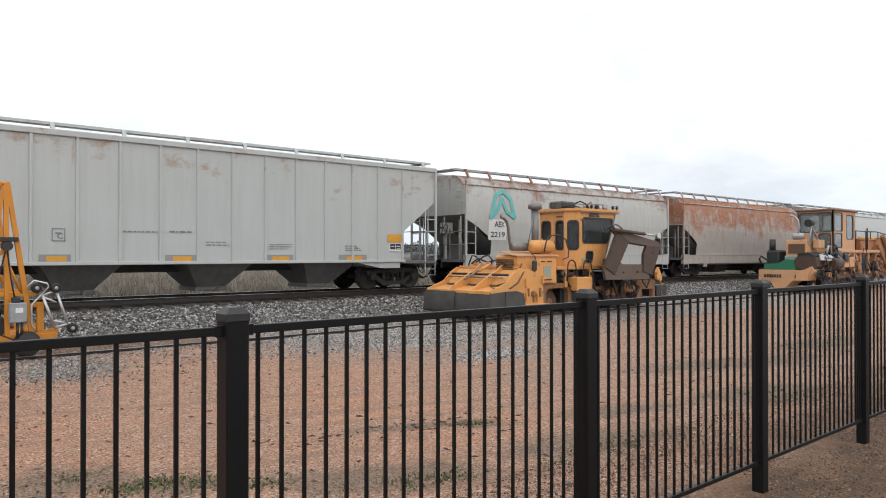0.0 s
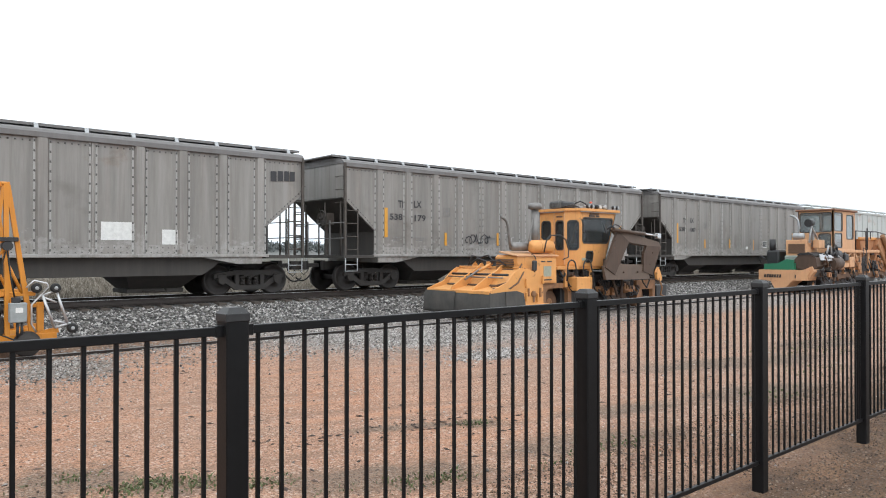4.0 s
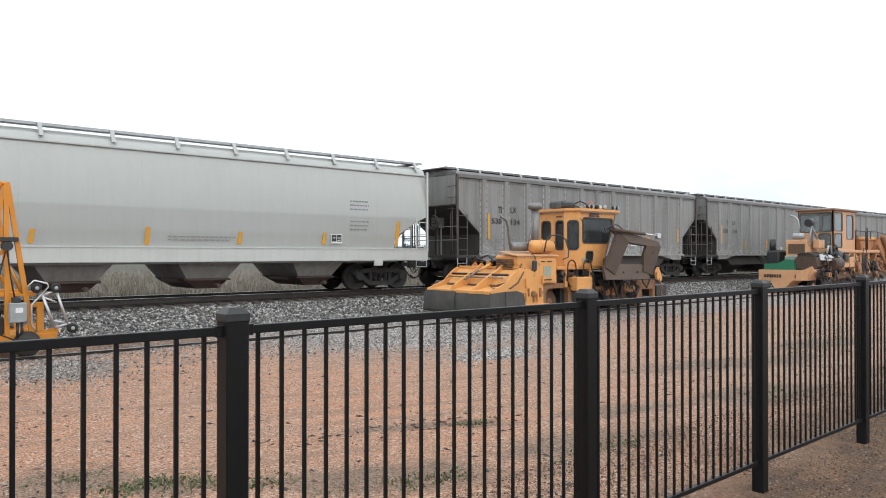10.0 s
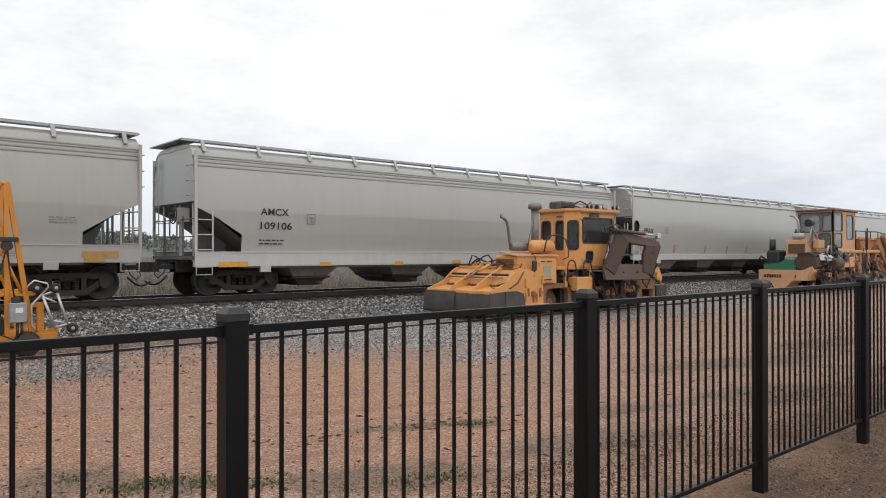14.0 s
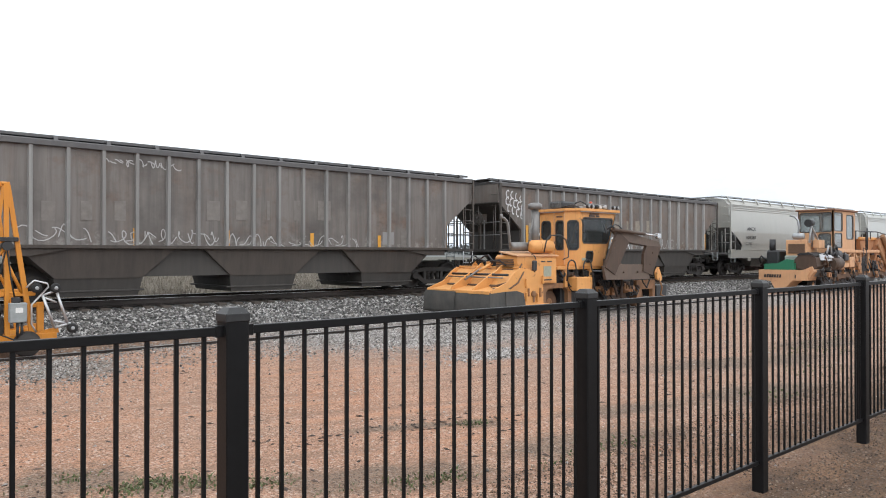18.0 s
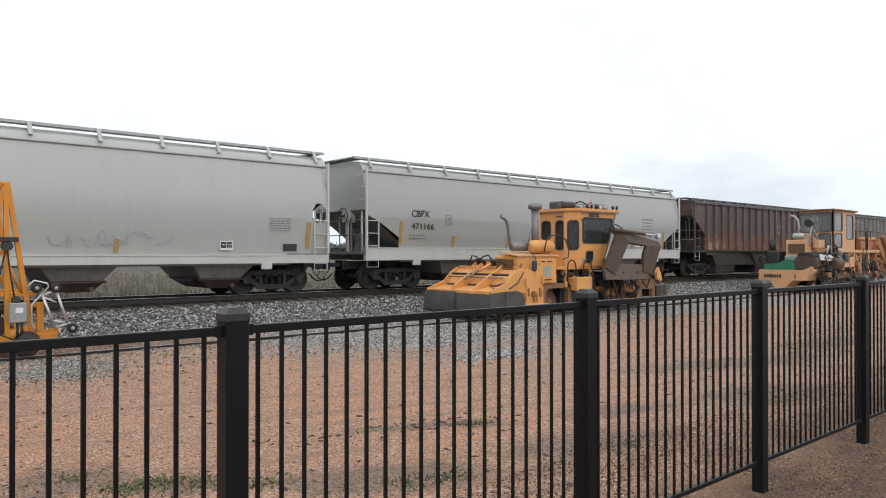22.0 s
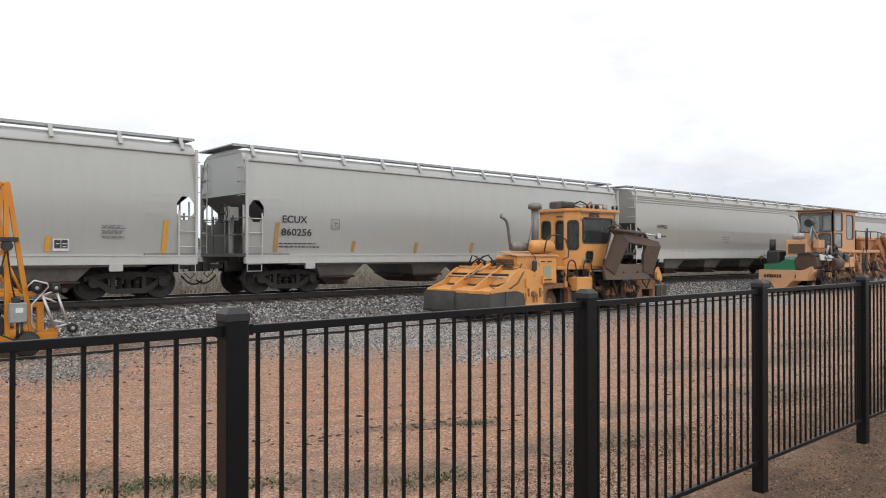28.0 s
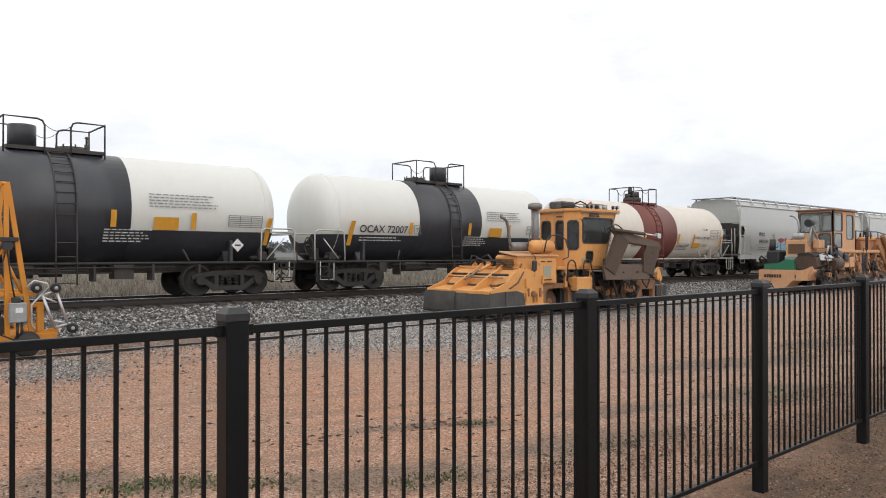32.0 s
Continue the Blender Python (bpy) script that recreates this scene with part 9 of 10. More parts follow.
    part("door_frame", Shape().box(18.375, 18.395, 14.96, 14.99, 1.7, 3.4).box(18.375, 18.395, 15.38, 15.41, 1.7, 3.4), MACHINE_PALE, cab)
    part("number_bars", Shape().box(19.15, 19.65, 14.53, 14.545, 3.33, 3.39).box(18.375, 18.395, 15.05, 15.3, 3.24, 3.29), LOUVRE, cab)
    part("seat", Shape().cbox(19.4, 19.9, 15.1, 15.6, 1.72, 2.2, 0.05).cbox(19.8, 19.95, 15.2, 15.7, 2.2, 2.85, 0.05), BLACK_PART, cab)
    part("console", Shape().cbox(19.0, 19.25, 14.9, 15.9, 1.72, 2.4, 0.04), BLACK_PART, cab)
    part("wiper", Shape().tube([(19.75, 14.52, 3.2), (20.0, 14.5, 2.7)], 0.012, 5), BLACK_PART, cab)
    ac = part("roof_unit", Shape().cbox(18.45, 19.15, 15.1, 15.7, 3.53, 3.78, 0.06), BLACK_PART, cab)
    for k in range(6):
        part("unit_slat", Shape().box(18.43, 18.447, 15.14, 15.66, 3.56 + 0.033 * k, 3.575 + 0.033 * k), PIPE, ac)
    part("unit_hose", Shape().tube([(19.1, 15.2, 3.7), (19.25, 15.0, 3.8), (19.4, 14.9, 3.72), (19.5, 14.85, 3.56)], 0.025, 6).tube([(18.5, 15.05, 3.6), (18.7, 14.9, 3.66), (19.0, 14.85, 3.58)], 0.02, 6), BLACK_PART, ac)
    rack = part("lamp_rack", Shape().tube([(19.4, 14.78, 3.53), (19.4, 14.78, 3.72), (20.35, 14.74, 3.70), (20.35, 14.74, 3.53)], 0.018, 6).tube([(19.4, 15.3, 3.53), (19.4, 15.3, 3.74), (20.35, 15.3, 3.72), (20.35, 15.3, 3.53)], 0.018, 6), PIPE, cab)
    for k, (x, mat) in enumerate(((19.48, GALV), (19.66, WHITE), (19.82, BLACK_PART), (20.06, WHITE), (20.24, GALV))):
        part("rack_lamp", Shape().lathe([(-0.07, 0.03), (-0.06, 0.07), (0.05, 0.075), (0.06, 0.04)], "y", 12, (x, 14.76 + 0.08 * (k % 2), 3.63)), mat, rack)
    part("air_horn", Shape().cyl((19.55, 15.1, 3.66), (20.0, 15.1, 3.68), 0.03, 0.06, n=10).cyl((19.5, 15.22, 3.62), (20.2, 15.22, 3.62), 0.035, n=8), GALV, rack)
    part("beacon", Shape().lathe([(3.72, 0.05), (3.80, 0.05), (3.83, 0.03)], "z", 12, (19.95, 15.1, 0)), BEACON, cab)
    for x, y in ((19.15, 14.62), (19.35, 14.6), (20.45, 14.55), (20.62, 14.52)):
        lamp = part("work_lamp", Shape().lathe([(-0.04, 0.05), (0.05, 0.065), (0.06, 0.05)], "y", 12, (x, y - 0.02, 3.62)).box(x - 0.015, x + 0.015, y, y + 0.03, 3.53, 3.62), BLACK_PART, cab)
        part("lens", Shape().lathe([(-0.052, 0.046), (-0.042, 0.048)], "y", 12, (x, y - 0.02, 3.62)), GALV, lamp)
    for x0_, x1_ in ((19.12, 19.42), (19.48, 19.66)):
        part("number_bars", Shape().box(x0_, x1_, 14.528, 14.546, 3.27, 3.32), BLACK_PART, cab)
    part("door_handle", Shape().tube([(18.36, 15.34, 2.2), (18.33, 15.34, 2.24), (18.33, 15.34, 2.42), (18.36, 15.34, 2.46)], 0.014, 6), BLACK_PART, cab)
    part("drip_rail", Shape().cbox(18.60, 20.70, 14.46, 14.50, 3.40, 3.43, 0.006).cbox(18.30, 18.34, 14.95, 16.05, 3.40, 3.43, 0.006), PIPE, cab)
    part("cab_mirror", Shape().cbox(18.52, 18.60, 14.30, 14.36, 2.72, 3.02, 0.02).tube([(18.56, 14.36, 3.0), (18.6, 14.45, 3.15), (18.66, 14.56, 3.2)], 0.012, 5), BLACK_PART, cab)
    part("warning_plate", Shape().box(18.74, 18.94, 14.535, 14.546, 1.84, 1.93), DECAL, cab)
    # greasy hoses, valves and links packed under the deck and behind the plough
    clutter(frame_, 41, (17.8, 19.5), 14.62, (0.95, 1.5), 6, 6)
    clutter(frame_, 42, (19.4, 22.8), 14.62, (0.55, 1.6), 11, 18)
    part("belly_tank", Shape().cbox(18.2, 22.0, 14.95, 16.7, 0.42, 1.45, 0.04), BLACK_PART, frame_)
    for x, z in ((15.86, 0.66), (15.86, 1.06), (16.36, 0.62), (16.6, 1.15)):
        part("gusset", Shape().cbox(x, x + 0.045, N - 0.10, N - 0.02, z, z + 0.26, 0.008), MACHINE, lid)
    part("lid_seam", Shape().hexa([(15.16, N + 0.1, 1.095), (15.22, N + 0.1, 1.125), (15.22, F - 0.1, 1.125), (15.16, F - 0.1, 1.095)], [(15.15, N + 0.1, 1.12), (15.21, N + 0.1, 1.15), (15.21, F - 0.1, 1.15), (15.15, F - 0.1, 1.12)]), PLOUGH, lid)
    part("hose", Shape().tube([(15.95, 14.48, 1.62), (15.8, 14.40, 1.50), (15.55, 14.37, 1.22), (15.25, 14.40, 1.06), (14.95, 14.5, 1.03), (14.75, 14.62, 1.06)], 0.026, 7), LOUVRE, lid)
    part("hose", Shape().tube([(15.75, 15.6, 1.84), (15.85, 15.9, 2.02), (15.95, 16.2, 1.98), (15.9, 16.5, 1.78)], 0.024, 7).tube([(15.7, 15.0, 1.7), (15.62, 15.2, 1.86), (15.66, 15.5, 1.84), (15.75, 15.75, 1.7)], 0.02, 7), BLACK_PART, lid)
    # side wing plough, folded up
    W0, W1 = 13.98, 14.06
    wing = add("wing_plough", Shape().prism([(19.88, 2.86), (22.32, 2.47), (22.45, 2.30), (21.55, 2.34), (20.50, 2.45)], W0, W1 + 0.25), PLOUGH_PALE, t, "worn brown steel wing plough folded against the cab")
    part("wing_plate", Shape().prism([(19.88, 2.80), (19.21, 1.63), (19.73, 1.38), (20.52, 2.46)], W0 - 0.02, W1), PLOUGH, wing)
    part("wing_plate", Shape().prism([(22.42, 2.31), (21.89, 1.33), (21.34, 1.47), (21.38, 2.05), (21.55, 2.34)], W0 - 0.02, W1), PLOUGH, wing)
    part("wing_plate", Shape().prism([(19.15, 1.66), (19.30, 1.22), (21.82, 1.19), (21.55, 1.70), (19.75, 1.72)], W0 + 0.02, W1 + 0.03), PLOUGH_PALE, wing)
    part("wing_plate", Shape().hexa([(19.6, 14.3, 1.2), (21.7, 14.3, 1.2), (21.7, 14.36, 1.2), (19.6, 14.36, 1.2)], [(19.9, 14.5, 1.9), (20.5, 14.5, 1.9), (20.5, 14.56, 1.9), (19.9, 14.56, 1.9)]), PLOUGH, wing)
    rod = part("hydraulic_cylinder", Shape().cyl((19.55, 13.9, 2.84), (21.3, 13.88, 2.73), 0.06, n=10), PLOUGH, wing)
    part("cylinder_rod", Shape().cyl((21.3, 13.88, 2.73), (22.08, 13.86, 2.67), 0.03, n=8).cbox(22.0, 22.2, 13.8, 13.94, 2.58, 2.76, 0.02), CHROME, rod)
    part("hose", Shape().tube([(19.5, 13.95, 2.9), (19.7, 13.95, 3.02), (19.9, 13.95, 2.98), (20.1, 13.92, 2.85)], 0.022, 6).tube([(19.35, 14.0, 2.85), (19.5, 13.95, 2.98), (19.6, 13.9, 2.9)], 0.022, 6), BLACK_PART, wing)
    for x, z in ((19.75, 2.5), (19.55, 2.1), (21.9, 2.1), (21.75, 1.7), (20.2, 1.45), (21.0, 1.45)):
        part("bolt", Shape().cyl((x, W0 - 0.04, z), (x, W0 - 0.01, z), 0.03, n=6), PLOUGH, wing)
    # rear: coupler gear, hoses and marker
    add("rear_box", Shape().cbox(23.3, 24.0, 14.7, 16.6, 0.5, 0.92, 0.02), BLACK_PART, t)
    add("rear_plate", Shape().prism([(23.0, 1.58), (23.2, 1.2), (23.15, 1.08), (22.9, 1.15), (22.85, 1.4)], 14.4, 14.5), MACHINE, t)
    add("rear_hook", Shape().tube([(23.0, 14.42, 1.2), (23.2, 14.4, 0.85), (23.1, 14.4, 0.6), (23.35, 14.4, 0.52)], 0.03, 7), MACHINE_GRIMY, t)


def build_second_machine():
    base = (38.0, SIDING_Y, SIDING_Z)
    t = thing("tie_machine", "faded orange track machine with a raised cab and green engine cover", "rail machine", at=Matrix.Translation(base))
    add = at_base(base)
    fr = add("front_box", Shape().prism([(17.1, 1.27), (17.1, 0.77), (16.5, 0.70), (16.3, 0.35), (15.8, 0.35), (15.4, 0.75), (14.75, 0.75), (14.6, 1.27)], 36.5, 37.7, "x"), MACHINE_PALE, t)
    for k in range(7):
        y = 16.82 - 0.125 * k
        part("emblem_bar", Shape().prism([(y, 0.88), (y - 0.085, 0.88), (y - 0.115, 1.04), (y - 0.03, 1.04)], 36.475, 36.498, "x"), BLACK_PART, fr)
    part("slot", Shape().box(36.48, 36.498, 15.25, 15.30, 0.86, 1.04), BLACK_PART, fr)
    part("side_chute", Shape().prism([(15.35, 1.1), (14.55, 1.45), (14.45, 1.2), (14.7, 0.8), (15.3, 0.78)], 36.62, 37.3, "x"), MACHINE_PALE, fr)
    gc = add("engine_cover", Shape().prism([(16.85, 1.27), (16.85, 1.56), (15.9, 1.60), (15.35, 1.60), (15.35, 1.27)], 36.55, 38.0, "x"), GREEN, t, "bright green engine cover")
    part("cover_strap", Shape().hexa([(36.6, 16.2, 1.58), (36.7, 16.2, 1.58), (36.7, 15.4, 1.58), (36.6, 15.4, 1.58)], [(36.6, 15.75, 1.80), (36.7, 15.75, 1.80), (36.7, 15.4, 1.76), (36.6, 15.4, 1.76)]), GREEN, gc)
    add("grey_cover", Shape().cbox(36.9, 38.2, 15.35, 15.98, 1.58, 1.98, 0.05), plain("sage_grey_cover", (0.27, 0.31, 0.28), 0.6), t)
    eng = add("engine", Shape().cbox(37.0, 38.0, 16.3, 16.95, 1.5, 2.25, 0.08), BLACK_PART, t, "dark engine with a stubby intake")
    part("intake", Shape().cyl((37.2, 16.7, 2.2), (37.2, 16.7, 2.8), 0.15, n=14), BLACK_PART, eng)
    part("pipe_bend", Shape().tube([(37.0, 16.9, 1.75), (36.9, 17.15, 1.95), (36.9, 17.25, 1.8), (37.0, 17.2, 1.6)], 0.05, 7), BLACK_PART, eng)
    hood = add("radiator_hood", Shape().cbox(37.0, 38.4, 14.95, 15.95, 1.6, 2.76, 0.03), MACHINE_PALE, t)
    part("grille", Shape().cbox(36.97, 37.01, 15.02, 15.82, 2.08, 2.56, 0.01), LOUVRE, hood)
    for k in range(5):
        part("grille_slat", Shape().box(36.955, 36.975, 15.04, 15.80, 2.12 + 0.09 * k, 2.15 + 0.09 * k), LOUVRE, hood)
    part("exhaust_pipe", Shape().tube([(37.6, 15.6, 2.76), (37.6, 15.55, 3.4), (37.6, 15.6, 3.75), (37.55, 15.75, 3.95), (37.5, 15.95, 4.0)], 0.055, 10), GALV, hood)
    part("muffler", Shape().lathe([(15.15, 0.08), (15.2, 0.16), (15.68, 0.16), (15.73, 0.08)], "y", 14, (37.3, 0, 2.94)), GALV, hood)
    part("screen_post", Shape().cbox(37.6, 37.75, 14.85, 15.05, 2.4, 3.3, 0.02), PIPE, hood)
    part("a_frame", Shape().tube([(37.1, 14.85, 2.6), (37.35, 14.85, 3.42), (38.35, 14.85, 2.6)], 0.055, 6), GALV, hood, "pale tripod frame")
    part("lamp_head", Shape().cyl((37.2, 14.95, 3.58), (37.6, 14.95, 3.62), 0.19, n=12), BLACK_PART, hood)
    part("valve_box", Shape().cbox(37.5, 38.2, 14.55, 14.85, 2.35, 2.76, 0.02), MACHINE_PALE, hood)
    body = add("machinery", Shape().prism([(15.4, 1.35), (15.45, 1.75), (15.2, 2.02), (14.7, 2.05), (14.4, 1.85), (14.35, 1.45), (14.6, 1.2)], 36.75, 38.4, "x"), PLOUGH, t, "greasy brown drum casing and linkages")
    part("casing_lid", Shape().prism([(15.3, 2.0), (15.15, 2.1), (14.75, 2.14), (14.45, 1.98), (14.7, 2.02)], 36.7, 38.0, "x"), BLACK_PART, body)
    part("guard", Shape().hexa([(37.2, 14.15, 1.75), (38.7, 14.15, 1.7), (38.7, 14.5, 1.7), (37.2, 14.5, 1.75)], [(37.4, 14.2, 2.05), (38.1, 14.2, 1.98), (38.2, 14.5, 1.98), (37.4, 14.5, 2.05)]), ALU, body)
    part("linkage", Shape().tube([(37.8, 14.3, 2.1), (38.0, 14.3, 2.45), (38.3, 14.3, 2.4), (38.4, 14.3, 1.9), (38.7, 14.3, 1.7)], 0.05, 7), GALV, body)
    part("drum", Shape().cyl((38.1, 14.3, 1.55), (39.3, 14.35, 1.6), 0.34, n=14), PLOUGH, body)
    part("drum", Shape().cyl((38.5, 14.4, 2.05), (39.4, 14.4, 2.0), 0.28, n=12), BLACK_PART, body)
    part("gearbox", Shape().cbox(37.6, 38.7, 14.5, 16.9, 0.75, 1.3, 0.05), BLACK_PART, body)
    part("hopper_foot", Shape().prism([(15.0, 1.25), (14.35, 1.3), (14.5, 0.95), (14.9, 0.95)], 37.0, 37.7, "x"), PIPE, body)
    rng = random.Random(31)
    for k in range(14):
        x, z = rng.uniform(36.8, 39.2), rng.uniform(1.1, 2.3)
        pts = [(x, 14.25 + rng.uniform(-0.08, 0.1), z), (x + rng.uniform(-0.3, 0.3), 14.15, z + rng.uniform(0.05, 0.35)), (x + rng.uniform(0.1, 0.7), 14.2, z + rng.uniform(-0.2, 0.2)), (x + rng.uniform(0.2, 0.8), 14.35, z + rng.uniform(-0.6, 0.1))]
        part("hose", Shape().tube(pts, rng.choice((0.025, 0.035, 0.05)), 6), (BLACK_PART, BLACK_PART, PLOUGH, GALV, LOUVRE)[k % 5], body)
    for k in range(6):
        x, z = rng.uniform(37.3, 39.1), rng.uniform(1.0, 2.1)
        part("casting", Shape().cbox(x, x + rng.uniform(0.2, 0.5), 14.2, 14.5, z, z + rng.uniform(0.15, 0.35), 0.03), (BLACK_PART, PLOUGH, PIPE)[k % 3], body)
    part("spring_arm", Shape().tube([(38.5, 14.3, 1.3), (38.8, 14.3, 0.9), (38.6, 14.3, 0.6)], 0.05, 6).tube([(38.9, 14.35, 1.4), (39.3, 14.35, 0.7)], 0.05, 6), LOUVRE, body)
    for x in (38.0, 42.5, 45.5):
        for y in (15.12, 16.64):
            rail_wheel(add, t, x, y, 0.53, 0.36, MACHINE_PALE)
    cab = add("cab", Shape().box(39.5, 42.3, 14.65, 16.3, 2.28, 2.34), MACHINE_PALE, t)
    A, B, C, D = (39.43, 16.35), (39.43, 14.6), (42.4, 14.6), (42.4, 16.35)
    for p, q, wins in ((A, B, [(0.10, 1.66, 3.2, 4.18), (1.05, 1.62, 2.4, 3.1)]), (B, C, [(0.12, 1.2, 3.25, 4.18), (0.15, 1.15, 2.4, 3.12), (1.75, 2.7, 2.85, 4.1)]), (C, D, [(0.15, 1.6, 2.7, 4.15)]), (D, A, [(0.2, 2.8, 2.7, 4.15)])):
        wall, panes = wall_with_windows(p, q, 2.28, 4.28, wins)
        w = part("cab_wall", wall, MACHINE_PALE, cab)
        for g, gasket in panes:
            part("window_pane", g, PALE_GLASS, w)
            part("window_seal", gasket, BLACK_PART, w)
    part("cab_roof", Shape().cbox(39.3, 42.55, 14.5, 16.45, 4.28, 4.38, 0.03), plain("rusty_roof_paint", (0.24, 0.12, 0.07), 0.7, var=0.5), cab)
    part("seat", Shape().cbox(40.6, 41.2, 15.2, 15.7, 2.34, 3.3, 0.05), BLACK_PART, cab)
    add("main_frame", Shape().cbox(37.8, 49.0, 14.75, 17.0, 0.75, 1.1, 0.02), LOUVRE, t)
    deck = add("deck", Shape().cbox(39.4, 46.0, 14.55, 17.0, 2.12, 2.28, 0.02), MACHINE_PALE, t)
    for x in (39.6, 40.9, 42.2, 43.2, 44.4):
        part("deck_post", Shape().cbox(x, x + 0.14, 14.6, 14.75, 1.0, 2.12, 0.01), MACHINE_PALE, deck)
    under = part("running_gear", Shape().cbox(38.9, 46.4, 14.95, 16.8, 0.42, 1.95, 0.05), BLACK_PART, deck, "dark greasy running gear under the deck")
    clutter(under, 51, (38.8, 41.6), 14.55, (0.6, 2.0), 9, 16)
    clutter(under, 52, (41.4, 46.6), 14.55, (0.6, 2.0), 10, 24)
    clutter(under, 53, (37.0, 39.0), 14.2, (0.7, 1.5), 5, 8)
    part("brace", Shape().tube([(40.2, 14.62, 1.5), (41.8, 14.62, 2.1)], 0.06, 6).tube([(42.4, 14.62, 2.1), (43.1, 14.62, 1.4)], 0.06, 6).cbox(40.0, 42.0, 14.5, 14.7, 1.35, 1.6, 0.02), MACHINE_PALE, deck)
    for x0_, x1_, z0_, z1_, mat in ((39.9, 40.5, 1.25, 1.7, MACHINE_GRIMY), (41.25, 41.9, 1.35, 1.9, MACHINE_PALE), (42.5, 42.85, 1.2, 1.6, RUST_ORANGE), (40.6, 41.1, 1.7, 2.05, BLACK_PART)):
        part("tool_box", Shape().cbox(x0_, x1_, 14.45, 14.9, z0_, z1_, 0.03), mat, deck)
    part("ladder", ladder(Shape(), 43.3, 43.75, 14.5, 0.7, 2.4, 0.3), BLACK_PART, deck)
    part("handrail", Shape().tube([(42.5, 14.6, 2.28), (42.5, 14.6, 3.3), (44.0, 14.6, 3.3), (44.0, 14.6, 2.28)], 0.03, 6).tube([(44.2, 14.6, 2.28), (44.2, 14.6, 3.5)], 0.035, 6), BLACK_PART, deck)
    bin_ = add("tie_bin", Shape().prism([(43.9, 2.9), (46.6, 2.9), (46.2, 2.1), (44.3, 2.1)], 14.9, 16.8), RUST_ORANGE, t)
    part("bin_rail", Shape().cbox(43.8, 46.8, 14.8, 14.95, 2.85, 3.0, 0.02), MACHINE, bin_)
    boom = add("boom", Shape().hexa([(45.4, 14.7, 1.3), (47.4, 14.7, 1.0), (47.4, 15.1, 1.0), (45.4, 15.1, 1.3)], [(46.3, 14.7, 3.0), (47.2, 14.7, 3.0), (47.2, 15.1, 3.0), (46.3, 15.1, 3.0)]), RUST_ORANGE, t, "slanting orange work-head boom")
    part("boom_arm", Shape().tube([(46.6, 14.6, 3.1), (48.4, 14.6, 1.4)], 0.14, 6).tube([(45.8, 14.6, 2.6), (47.6, 14.6, 0.9)], 0.08, 6), MACHINE_GRIMY, boom)
    rear = add("rear_cab", Shape().cbox(47.6, 50.6, 14.8, 16.9, 1.1, 2.9, 0.04), RUST_ORANGE, t)
    for x in (47.75, 48.7, 49.65):
        part("rear_panel", Shape().cbox(x, x + 0.8, 14.76, 14.8, 1.3, 2.7, 0.015), RUST_ORANGE, rear)
    part("rear_rail", Shape().tube([(44.0, 14.7, 3.3), (46.0, 14.7, 3.32), (47.6, 14.75, 3.2)], 0.03, 6).tube([(45.0, 14.7, 2.9), (45.0, 14.7, 3.32)], 0.025, 6).tube([(46.2, 14.7, 2.9), (46.2, 14.7, 3.3)], 0.025, 6), BLACK_PART, rear)


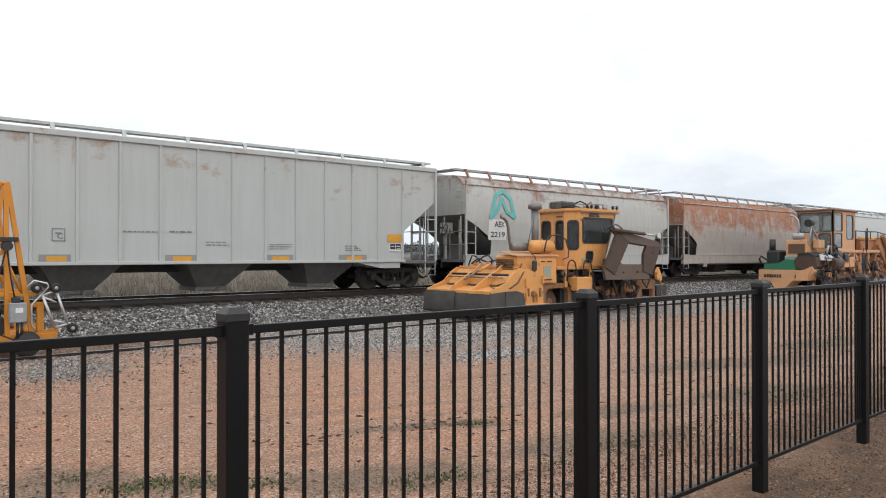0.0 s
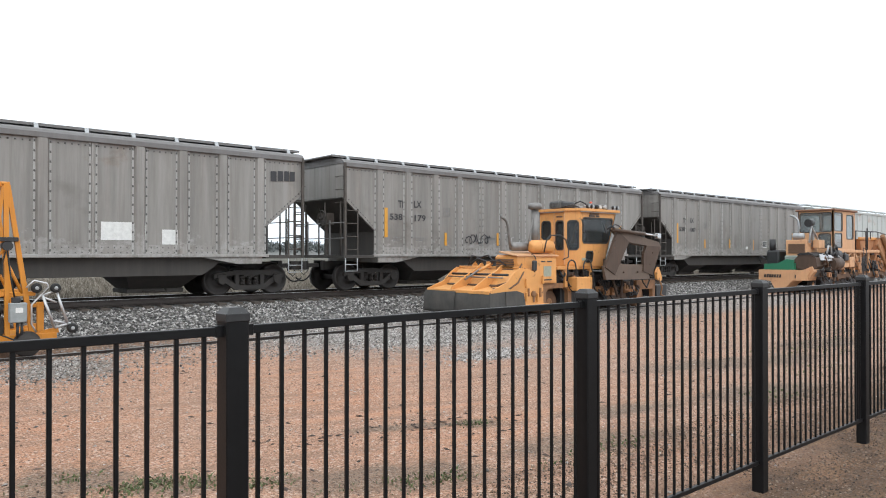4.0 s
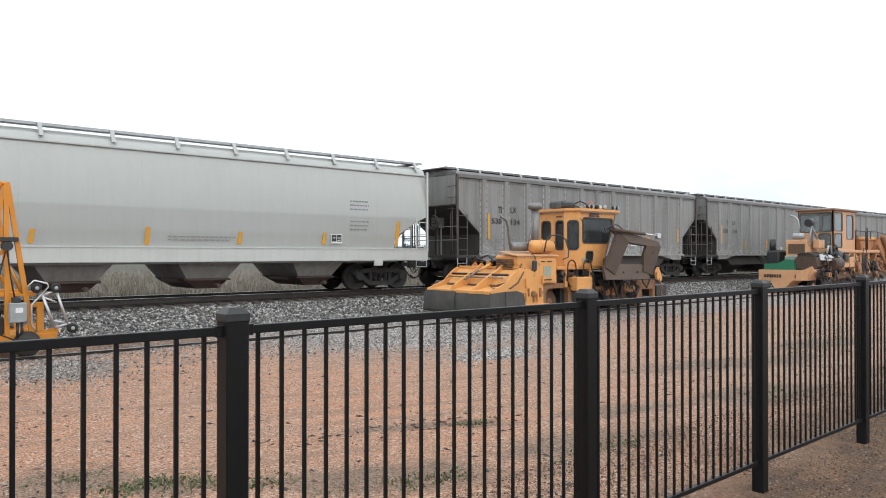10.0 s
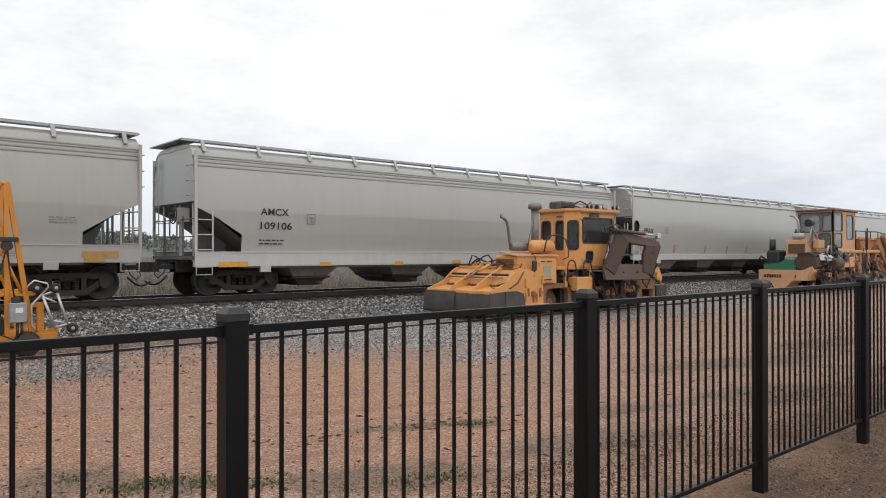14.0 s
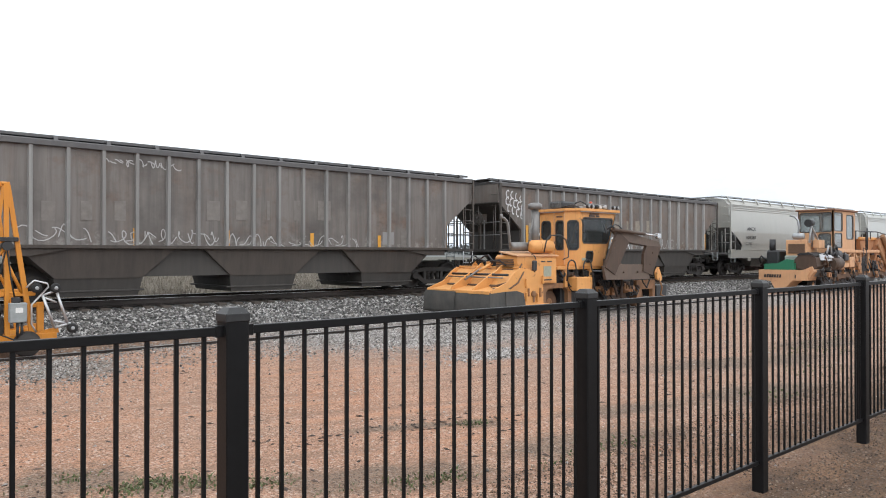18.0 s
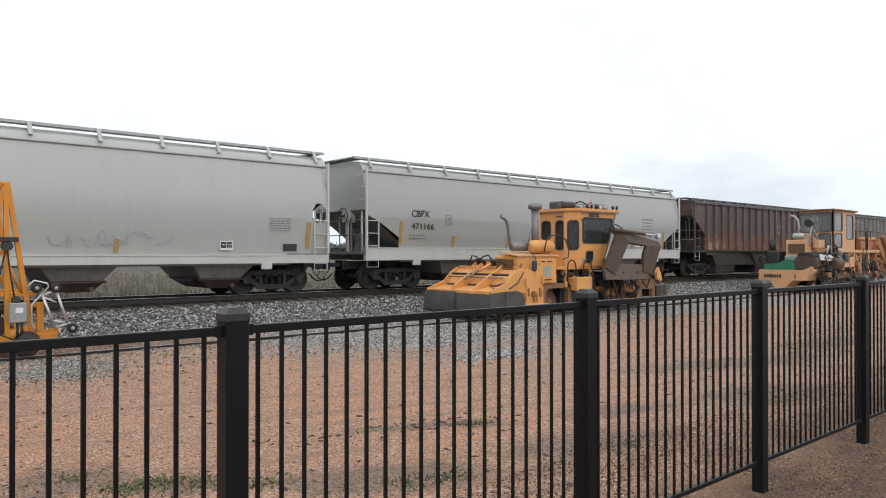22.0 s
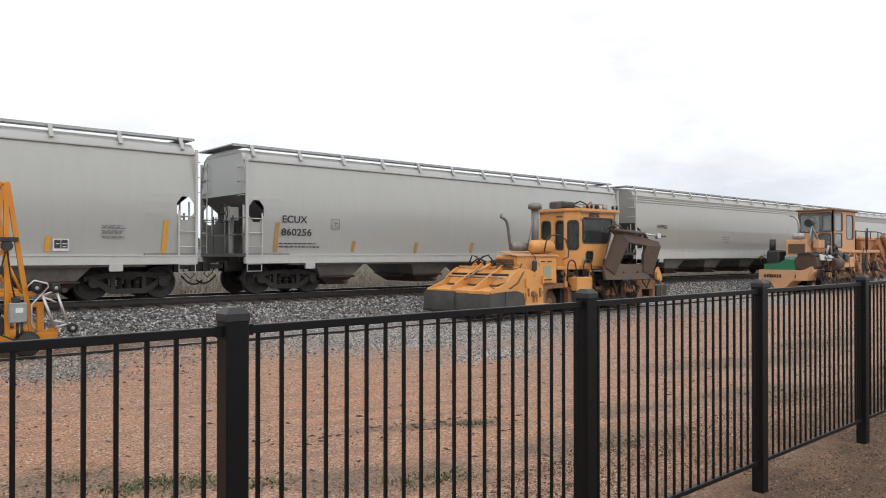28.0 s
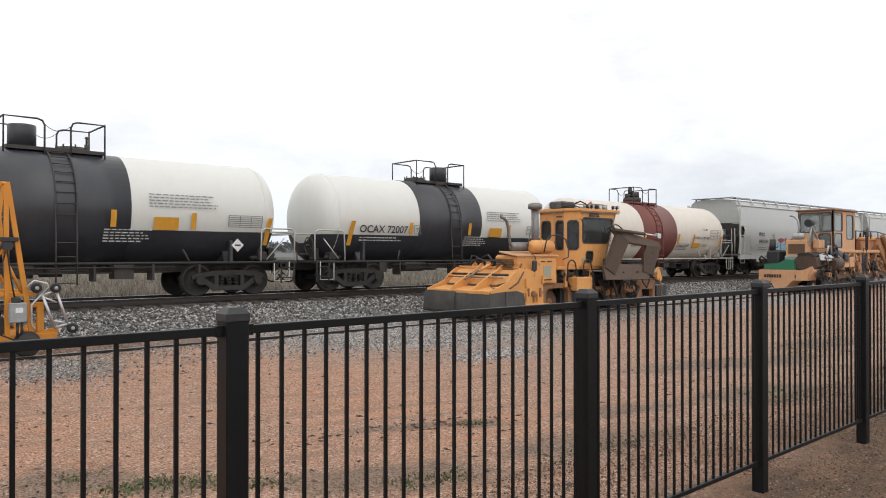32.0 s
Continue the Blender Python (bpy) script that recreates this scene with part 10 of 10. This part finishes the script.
def build_cart():
    base = (3.0, 15.5, SIDING_Z)
    t = thing("track_cart", "orange hoist cart with aluminium rollers standing on the siding", "rail cart", at=Matrix.Translation(base))
    add = at_base(base)
    N, F = 15.25, 16.55
    for y in (N, F):
        mast = add("mast", Shape().tube([(2.66, y, 3.34), (2.74, y, 3.35)], 0.03, 6).hexa([(2.72, y - 0.04, 0.45), (2.80, y - 0.04, 0.45), (2.80, y + 0.04, 0.45), (2.72, y + 0.04, 0.45)], [(2.69, y - 0.04, 3.35), (2.77, y - 0.04, 3.35), (2.77, y + 0.04, 3.35), (2.69, y + 0.04, 3.35)]), CART_ORANGE, t)
        part("slanted_leg", Shape().hexa([(3.12, y - 0.035, 0.55), (3.21, y - 0.035, 0.55), (3.21, y + 0.035, 0.55), (3.12, y + 0.035, 0.55)], [(2.72, y - 0.035, 3.32), (2.80, y - 0.035, 3.32), (2.80, y + 0.035, 3.32), (2.72, y + 0.035, 3.32)]), CART_ORANGE, mast)
        part("back_leg", Shape().hexa([(2.30, y - 0.035, 0.5), (2.39, y - 0.035, 0.5), (2.39, y + 0.035, 0.5), (2.30, y + 0.035, 0.5)], [(2.66, y - 0.035, 3.3), (2.72, y - 0.035, 3.3), (2.72, y + 0.035, 3.3), (2.66, y + 0.035, 3.3)]), CART_ORANGE, mast)
        part("brace", Shape().tube([(2.42, y, 1.75), (2.79, y, 2.26)], 0.028, 6).tube([(2.75, y, 1.9), (3.0, y, 1.32)], 0.03, 6), CART_ORANGE, mast)
        part("base_rail", Shape().cbox(2.2, 3.58, y - 0.05, y + 0.05, 0.44, 0.56, 0.01), CART_ORANGE, mast)
        part("foot_arm", Shape().prism([(3.18, 0.46), (3.62, 0.56), (3.60, 0.66), (3.18, 0.58)], y - 0.03, y + 0.03), CART_ORANGE, mast)
    add("crossbar", Shape().cbox(2.62, 2.80, N, F, 3.28, 3.38, 0.01).cbox(2.5, 3.22, N - 0.02, N + 0.04, 1.27, 1.35, 0.01).cbox(2.5, 3.22, F - 0.04, F + 0.02, 1.27, 1.35, 0.01).cbox(2.5, 3.2, N, F, 0.46, 0.54, 0.01), CART_ORANGE, t)
    add("upright", Shape().cbox(3.24, 3.36, N - 0.03, N + 0.03, 0.6, 1.15, 0.01).cbox(3.05, 3.3, N - 0.02, N + 0.02, 1.05, 1.12, 0.01), CART_ORANGE, t)
    add("winch", Shape().cbox(2.58, 2.92, N - 0.12, N + 0.1, 2.28, 2.36, 0.01).cyl((2.75, N - 0.1, 2.2), (2.75, N + 0.1, 2.2), 0.09, n=12), BLACK_PART, t)
    box = add("control_box", Shape().cbox(2.76, 3.04, N - 0.24, N - 0.06, 0.80, 1.16, 0.015), plain("grey_enclosure", (0.30, 0.32, 0.32), 0.5), t, "grey electrical enclosure")
    part("label_plate", Shape().box(2.85, 2.97, N - 0.246, N - 0.24, 0.98, 1.07), WHITE, box)
    for x in (2.90, 2.97):
        part("conduit", Shape().cyl((x, N - 0.15, 0.5), (x, N - 0.15, 0.8), 0.025, n=6), BLACK_PART, box)
    part("cable_gland", Shape().cbox(2.8, 2.94, N - 0.2, N - 0.1, 1.16, 1.26, 0.01), BLACK_PART, box)
    for x in (2.3, 3.07):
        for y in (15.12, 16.64):
            rail_wheel(add, t, x, y, 0.38, 0.21, STEEL_DARK)
    motor = add("winch_motor", Shape().cbox(2.32, 2.74, N + 0.1, N + 0.6, 0.56, 0.9, 0.03).cyl((2.3, N + 0.3, 1.0), (2.7, N + 0.3, 1.0), 0.14, n=14), BLACK_PART, t)
    for k, pts in enumerate((((2.95, N - 0.12, 0.55), (3.05, N - 0.16, 0.46), (2.85, N - 0.2, 0.48), (2.6, N - 0.1, 0.6)), ((2.85, N - 0.15, 1.25), (2.8, N - 0.1, 1.6), (2.74, N - 0.06, 2.2)), ((2.5, N + 0.1, 1.1), (2.6, N, 1.5), (2.72, N - 0.05, 2.1)))):
        part("cable", Shape().tube(pts, 0.014, 6), RUBBER, motor, at=None)
    y = N - 0.18
    roller = add("roller_frame", Shape().tube([(3.03, y, 1.43), (3.16, y, 1.56), (3.38, y, 1.50), (3.40, y, 1.44), (3.12, y, 1.11), (3.12, y, 0.75), (3.2, y, 0.60)], 0.018, 7), ALU, t, "bare aluminium roller frame")
    part("frame_bar", Shape().tube([(3.30, y, 1.28), (3.51, y, 0.66)], 0.026, 6).tube([(3.53, y, 1.36), (3.74, y, 0.70)], 0.026, 6).tube([(3.32, y, 1.24), (3.54, y, 1.14)], 0.02, 6).tube([(3.46, y, 0.80), (3.70, y, 0.74)], 0.02, 6).tube([(3.51, y, 0.66), (3.78, y, 0.74)], 0.022, 6).tube([(3.30, y, 1.28), (3.53, y, 1.36)], 0.022, 6), ALU, roller)
    for x, z in ((3.52, 1.41), (3.81, 0.64), (3.20, 1.42)):
        w = part("roller", Shape().lathe([(-0.06, 0.05), (-0.06, 0.085), (-0.04, 0.085), (0.0, 0.095), (0.05, 0.085), (0.05, 0.03)], "y", 16, (x, y, z)), RUBBER, roller)
        part("roller_hub", Shape().lathe([(-0.07, 0.015), (-0.065, 0.035), (-0.05, 0.035)], "y", 10, (x, y, z)), GALV, w)


def build_machines():
    build_regulator()
    build_second_machine()
    build_cart()
# ---- movement ----
def run(t):
    """Metres that the train has gone at t seconds."""
    return 13.0893 * t - 0.0098061 * t * t


def motions():
    for car, x in TRAIN:
        walk(car, [(t, pose(x + run(t), TRACK_Y, RAIL_Z)) for t in (0.0, 4.0, 8.0, 12.0, 16.0, 20.0, 24.0, 28.0, 32.0)])
        # the wheels roll while the car passes
        t_in, t_out = max(0.0, (-14 - x) / 13.0), min(32.0, (82 - x) / 12.7)
        times = [0.0] + [round(t_in + 0.05 * k, 3) for k in range(1, int(max(0, t_out - t_in) / 0.05))] + [32.0]
        times = sorted(set(round(t * 20) / 20 for t in times))
        for wheel, dx in WHEELS[car.name]:
            base = run(times[1]) if len(times) > 2 else 0.0
            last = run(times[-2]) if len(times) > 2 else 0.0
            walk(wheel, [(t, Matrix.Translation((dx, 0, 0.457)) @ Matrix.Rotation((min(max(run(t), base), last) - base) / 0.457, 4, "Y")) for t in times])


build_ground()
build_tracks()
build_distance()
build_loose_ground()
build_fence()
CARS = build_train()
mark_train()
build_machines()
motions()
